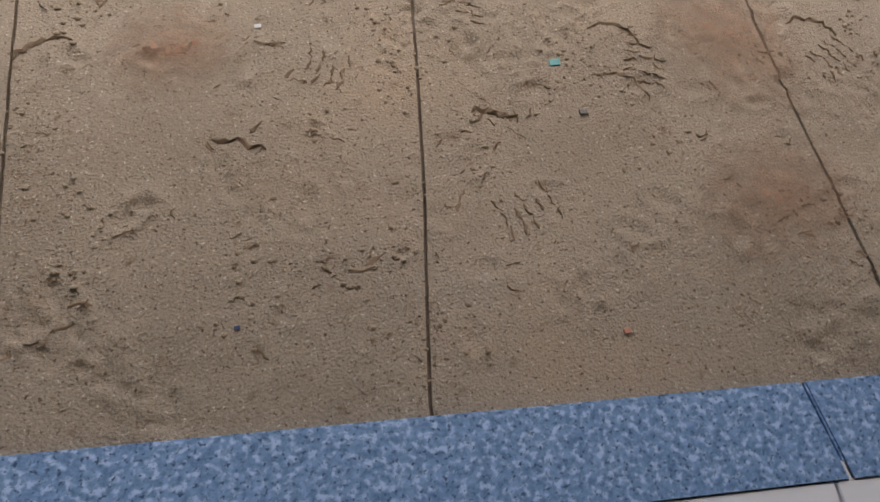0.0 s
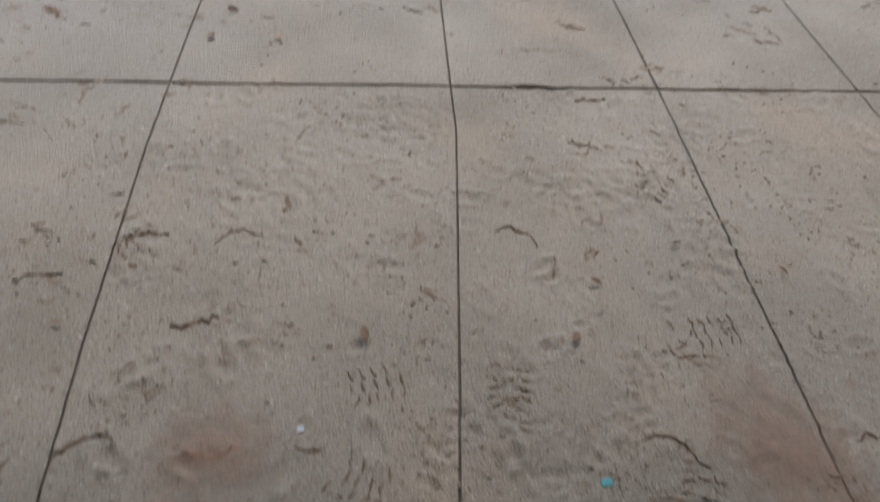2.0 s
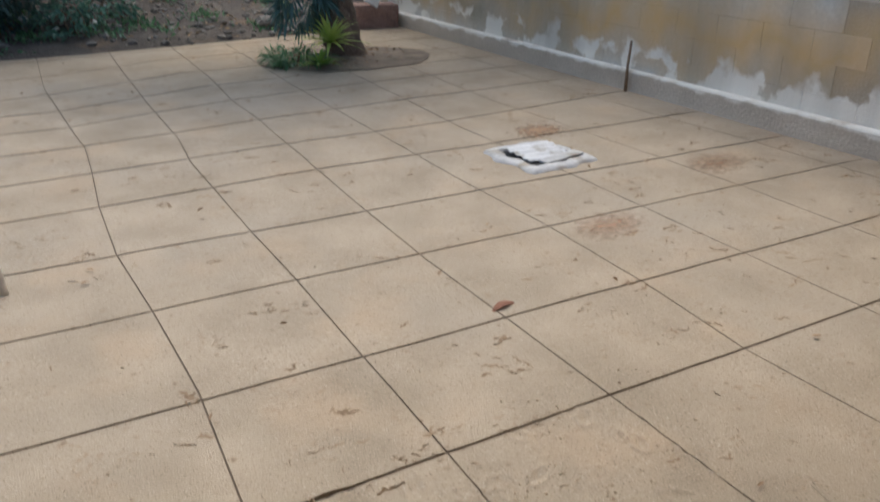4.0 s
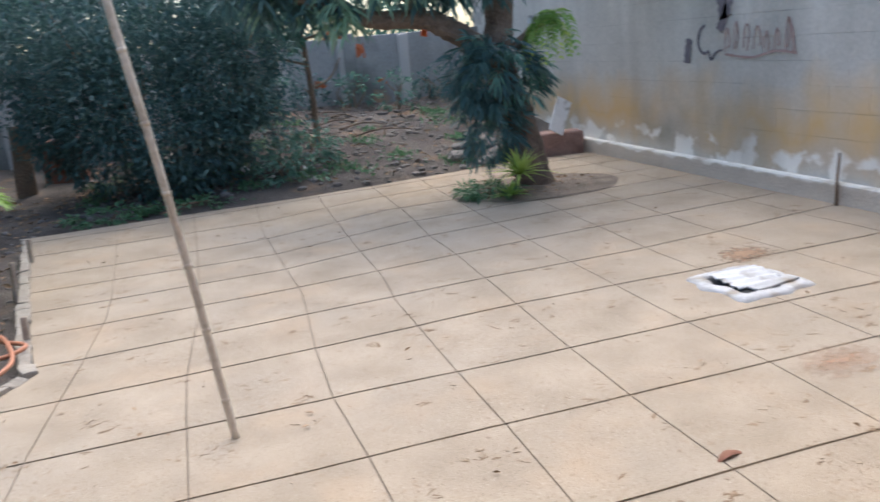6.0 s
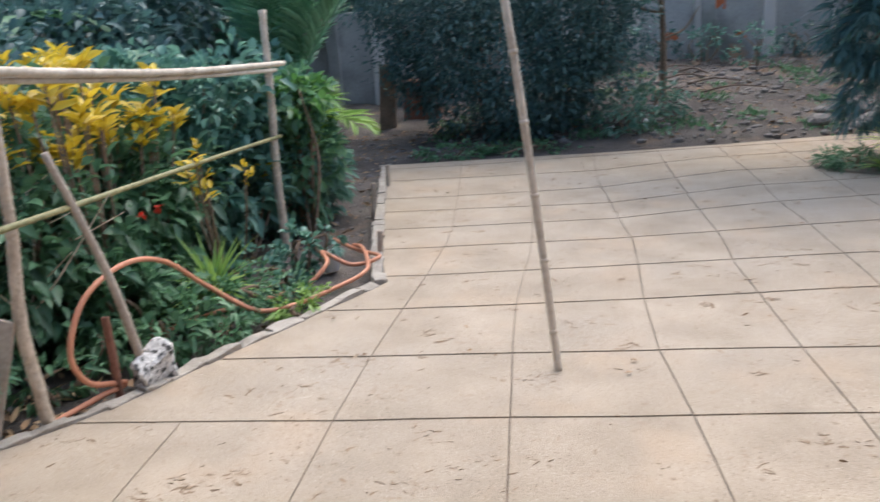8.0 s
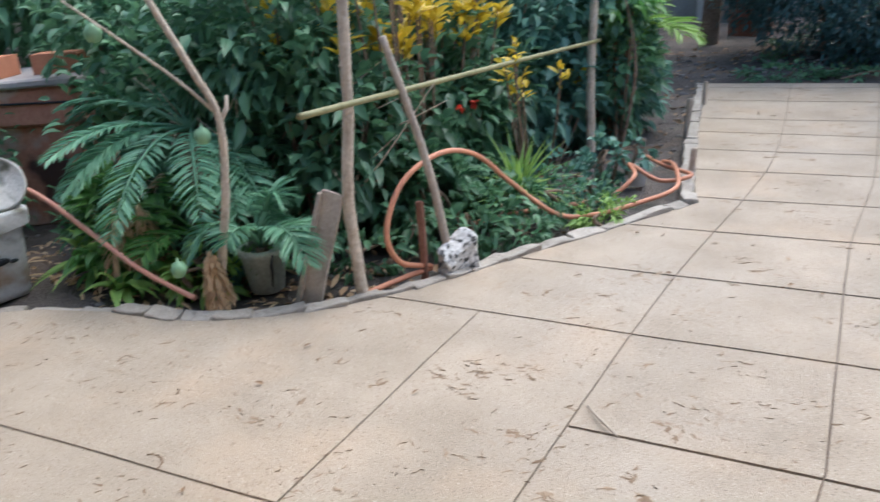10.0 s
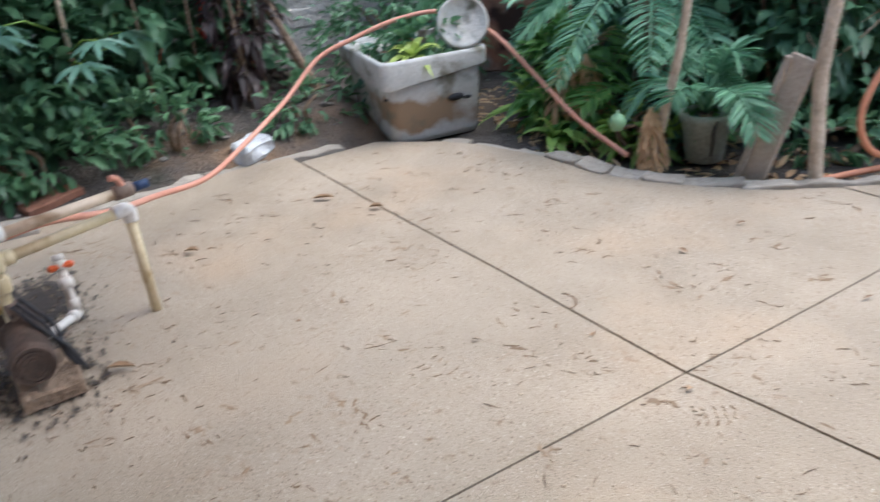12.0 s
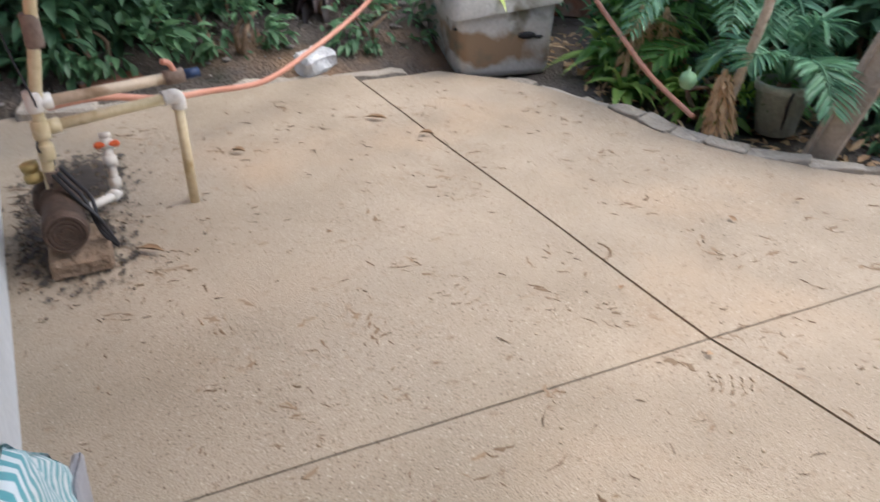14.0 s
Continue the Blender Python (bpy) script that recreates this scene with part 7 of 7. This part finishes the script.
gl = leaves_object("ground_litter", b, w, lrng.uniform(0.03, 0.10, len(b)), lrng.uniform(0.015, 0.04, len(b)), LITTER, droop=0.0, rng=lrng)
tagged(gl, "dry leaves and debris strewn over the soil", "litter", kind="stuff")
w3 = lrng.random(90) * 6.28
r3 = np.sqrt(lrng.random(90))
b = np.stack([2.12 + 0.8 * r3 * np.cos(w3), 8.62 + 0.56 * r3 * np.sin(w3), np.full(90, 0.05)], 1)
w = np.stack([lrng.normal(size=90), lrng.normal(size=90), 0.15 * lrng.normal(size=90)], 1)
bl = leaves_object("bed_litter", b, w, lrng.uniform(0.03, 0.08, 90), lrng.uniform(0.015, 0.03, 90), LITTER, droop=0.0, rng=lrng)
tagged(bl, "dry leaves lying in the tree bed", "litter", kind="stuff")


# oily wet dirt round the pump
def stain_material(name, colour, scale, low=0.23, high=0.37, most=0.9):
    m = material(name, colour, tuple(c * 1.8 for c in colour), 8.0, 60.0, 0.6, 0.4)
    n, l = m.node_tree.nodes, m.node_tree.links
    co = n.new("ShaderNodeTexCoord")
    ln = n.new("ShaderNodeVectorMath")
    ln.operation = "LENGTH"
    l.new(co.outputs["Object"], ln.inputs[0])
    tx = n.new("ShaderNodeTexNoise")
    tx.inputs["Scale"].default_value, tx.inputs["Detail"].default_value = scale * 1.6, 9.0
    l.new(co.outputs["Object"], tx.inputs["Vector"])
    sub_ = n.new("ShaderNodeMath")
    sub_.operation = "SUBTRACT"
    l.new(tx.outputs[0], sub_.inputs[0])
    sc = n.new("ShaderNodeMath")
    sc.operation = "MULTIPLY"
    sc.inputs[1].default_value = 0.42
    l.new(ln.outputs["Value"], sc.inputs[0])
    l.new(sc.outputs[0], sub_.inputs[1])
    mr = n.new("ShaderNodeMapRange")
    mr.inputs[1].default_value, mr.inputs[2].default_value = low, high
    mr.inputs[4].default_value = most
    l.new(sub_.outputs[0], mr.inputs[0])
    l.new(mr.outputs[0], n["Principled BSDF"].inputs["Alpha"])
    return m


def stain(label, at, rx, ry, mat, turn=0):
    k = 28
    v = [(math.cos(2 * math.pi * i / k), math.sin(2 * math.pi * i / k), 0) for i in range(k)]
    ob = solid("dirt_stain", v, [tuple(range(k))], mat, None)
    ob.matrix_basis = pose(*at, 0, 0, turn) @ Matrix.Diagonal((rx, ry, 1, 1))
    tagged(ob, label, "stain", "stains on the paving")


OIL = stain_material("oily_wet_dirt", (0.035, 0.028, 0.024), 5.0)
DAMP = stain_material("damp_brown_sand", (0.22, 0.135, 0.08), 4.0)
stain("dark oily wet dirt spread under the pump", (-3.62, 1.50, 0.0085), 0.42, 0.24, OIL, 8)
stain("dark damp dirt behind the pump", (-4.05, 1.55, 0.0095), 0.40, 0.26, OIL, -10)
stain("damp brown sand churned by the covered pit", (2.25, 5.55, 0.0085), 0.30, 0.22, DAMP, 20)
datas = []
for i in range(520):
    px, py = -3.78 + lrng.normal() * 0.18, 1.36 + abs(lrng.normal()) * 0.13
    s = lrng.uniform(0.0015, 0.0055)
    o = Vector((px, py, 0.006 + s * 0.3))
    datas.append(([o + Vector((q.x * s * 1.4, q.y * s, q.z * s * 0.7)) * (1 + 0.4 * noise.noise(q * 2 + o * 40)) for q in iv], jf))
dc = solid("dirt_crumbs", *join(datas), JOINT)
tagged(dc, "dark dirt crumbs heaped round the pump", "litter", kind="stuff")


# weeds, fallen leaves and dead stalks round the basin and under the palms
for at, bl, cnt, sz, mt, sd in (((-5.15, 3.05, 0.0), [(0, 0, 0.14, 0.16, 0.3, 0.16)], 320, 0.07, G_MID, 141), ((-5.1, 3.6, 0.0), [(0, 0, 0.2, 0.2, 0.25, 0.22)], 420, 0.07, G_BLUE, 142),
                                ((-4.35, 4.0, -0.02), [(0, 0, 0.16, 0.18, 0.16, 0.16), (0.2, -0.05, 0.1, 0.16, 0.1, 0.1)], 300, 0.10, G_FRESH, 143), ((-3.75, 3.95, -0.02), [(0, 0, 0.10, 0.18, 0.10, 0.10)], 220, 0.085, G_LIME, 144),
                                ((-5.12, 1.75, 0.05), [(0, 0, 0.16, 0.14, 0.35, 0.16)], 420, 0.085, G_MID, 147), ((-5.16, 2.3, 0.05), [(0, 0, 0.16, 0.12, 0.3, 0.16)], 320, 0.07, G_MID, 148), ((-4.34, 3.93, -0.02), [(0, 0, 0.14, 0.14, 0.10, 0.14), (-0.1, 0.2, 0.25, 0.2, 0.15, 0.2)], 300, 0.10, G_FRESH, 149), ((-3.2, 4.35, -0.02), [(0, 0, 0.10, 0.22, 0.14, 0.10), (0.15, 0.4, 0.12, 0.15, 0.2, 0.12)], 380, 0.06, G_MID, 145), ((-2.5, 5.55, -0.02), [(0, 0, 0.07, 0.14, 0.25, 0.08)], 260, 0.05, G_MID, 146)):
    shrub("low_plants", "low weedy green plants sprouting from the soil", "plant", at, bl, cnt, sz, mt, sd, stems=3, slim=0.4)
for at, bl, cnt, sz, mt, sd in (((-2.62, 5.02, -0.02), [(0, 0, 0.05, 0.10, 0.22, 0.06)], 300, 0.05, G_MID, 151), ((-2.36, 5.40, -0.02), [(0, 0, 0.05, 0.12, 0.22, 0.06)], 300, 0.05, G_LIME, 152), ((-2.72, 5.35, -0.02), [(0, 0, 0.12, 0.22, 0.28, 0.14)], 520, 0.06, G_MID, 153),
                                ((-4.52, 4.12, -0.02), [(0, 0, 0.18, 0.28, 0.16, 0.18)], 520, 0.085, G_MID, 154), ((-3.75, 4.12, -0.02), [(0, 0, 0.12, 0.2, 0.16, 0.14)], 360, 0.06, G_BLUE, 155)):
    shrub("low_plants", "low grassy weeds along the curb of the bed", "plant", at, bl, cnt, sz, mt, sd, stems=2, slim=0.3)
wrng = np.random.default_rng(77)
n = 520
b = np.stack([wrng.uniform(-5.2, -3.0, n), wrng.uniform(3.3, 4.5, n), np.zeros(n)], 1)
b = b[[p[1] > rim_y(max(-4.7, p[0])) + 0.09 and not (-5.05 < p[0] < -4.25 and p[1] < 3.75) for p in b]]
b[:, 2] = [ground_height(x, y) + 0.015 for x, y in b[:, :2]]
w = np.stack([wrng.normal(size=len(b)), wrng.normal(size=len(b)), 0.3 * wrng.normal(size=len(b))], 1)
dl = leaves_object("dead_leaves", b, w, wrng.uniform(0.03, 0.11, len(b)), wrng.uniform(0.012, 0.03, len(b)), G_DRY, droop=0.1, rng=wrng)
tagged(dl, "pale dry leaves strewn on the soil under the palms", "litter", kind="stuff")
n = 2600
c = wrng.uniform(0, 1, (60, 2)) * np.array([5.6, 2.6]) + np.array([-2.2, 10.3])
k = wrng.integers(0, 60, n)
b = np.concatenate([c[k] + wrng.normal(size=(n, 2)) * 0.10, np.zeros((n, 1))], 1)
b = b[b[:, 1] > 10.15]
b[:, 2] = [ground_height(x, y) + 0.005 for x, y in b[:, :2]]
w = np.stack([wrng.normal(size=len(b)) * 0.6, wrng.normal(size=len(b)) * 0.6, 0.5 + wrng.random(len(b))], 1)
mw = leaves_object("mound_weeds", b, w, wrng.uniform(0.04, 0.12, len(b)), wrng.uniform(0.012, 0.03, len(b)), G_MID, droop=0.3, rng=wrng)
tagged(mw, "sparse green weeds sprouting over the dirt mound", "weeds", kind="stuff")

# reddish clay dust trodden into the sand
CLAY = stain_material("reddish_clay_dust", (0.27, 0.155, 0.09), 3.0, 0.12, 0.50, 0.55)
for x, y, rx, ry in ((-0.14, 1.80, 0.15, 0.22), (-1.10, 1.85, 0.13, 0.11), (-0.18, 1.45, 0.17, 0.14), (1.51, 3.98, 0.26, 0.17), (2.75, 4.45, 0.30, 0.18)):
    stain("reddish clay dust trodden into the paving", (x, y, 0.011), rx, ry, CLAY, 15)

# weeds at the foot of the back wall, dead branches on the mound
for k in range(8):
    x, y = -1.0 + 0.62 * k, 13.55 + 0.2 * math.sin(k * 2.1)
    shrub("weed_clump", "straggling weeds at the foot of the back wall", "plant", (x, y, ground_height(x, y)), [(0, 0, 0.25, 0.32, 0.22, 0.20 + 0.08 * (k % 3))], 190, 0.075, G_BLUE if k % 3 else G_DARK, 180 + k, stems=4)
drng = np.random.default_rng(19)
for k in range(5):
    x, y, a = drng.uniform(-0.3, 2.8), drng.uniform(10.7, 13.2), drng.uniform(-0.5, 0.5)
    z = ground_height(x, y) + 0.02
    br = thing("dead_branch", "dry grey branch lying on the dirt mound", "branch", (x, y, z), "dead branches")
    L = drng.uniform(0.35, 0.9)
    end = Vector((math.cos(a) * L, math.sin(a) * L, ground_height(x + math.cos(a) * L, y + math.sin(a) * L) - z + 0.04))
    tube("stick", spline([(0, 0, 0), end * 0.5 + Vector((0, 0.05, 0.05)), end], 5), [0.017 - 0.001 * i for i in range(11)], BARKTREE, br, sides=6, knots=0.3, seed=k)
    tube("side_twig", [end * 0.5 + Vector((0, 0.05, 0.05)), end * 0.7 + Vector((0.03, 0.15, 0.15))], [0.009, 0.003], BARKTREE, br, sides=5)
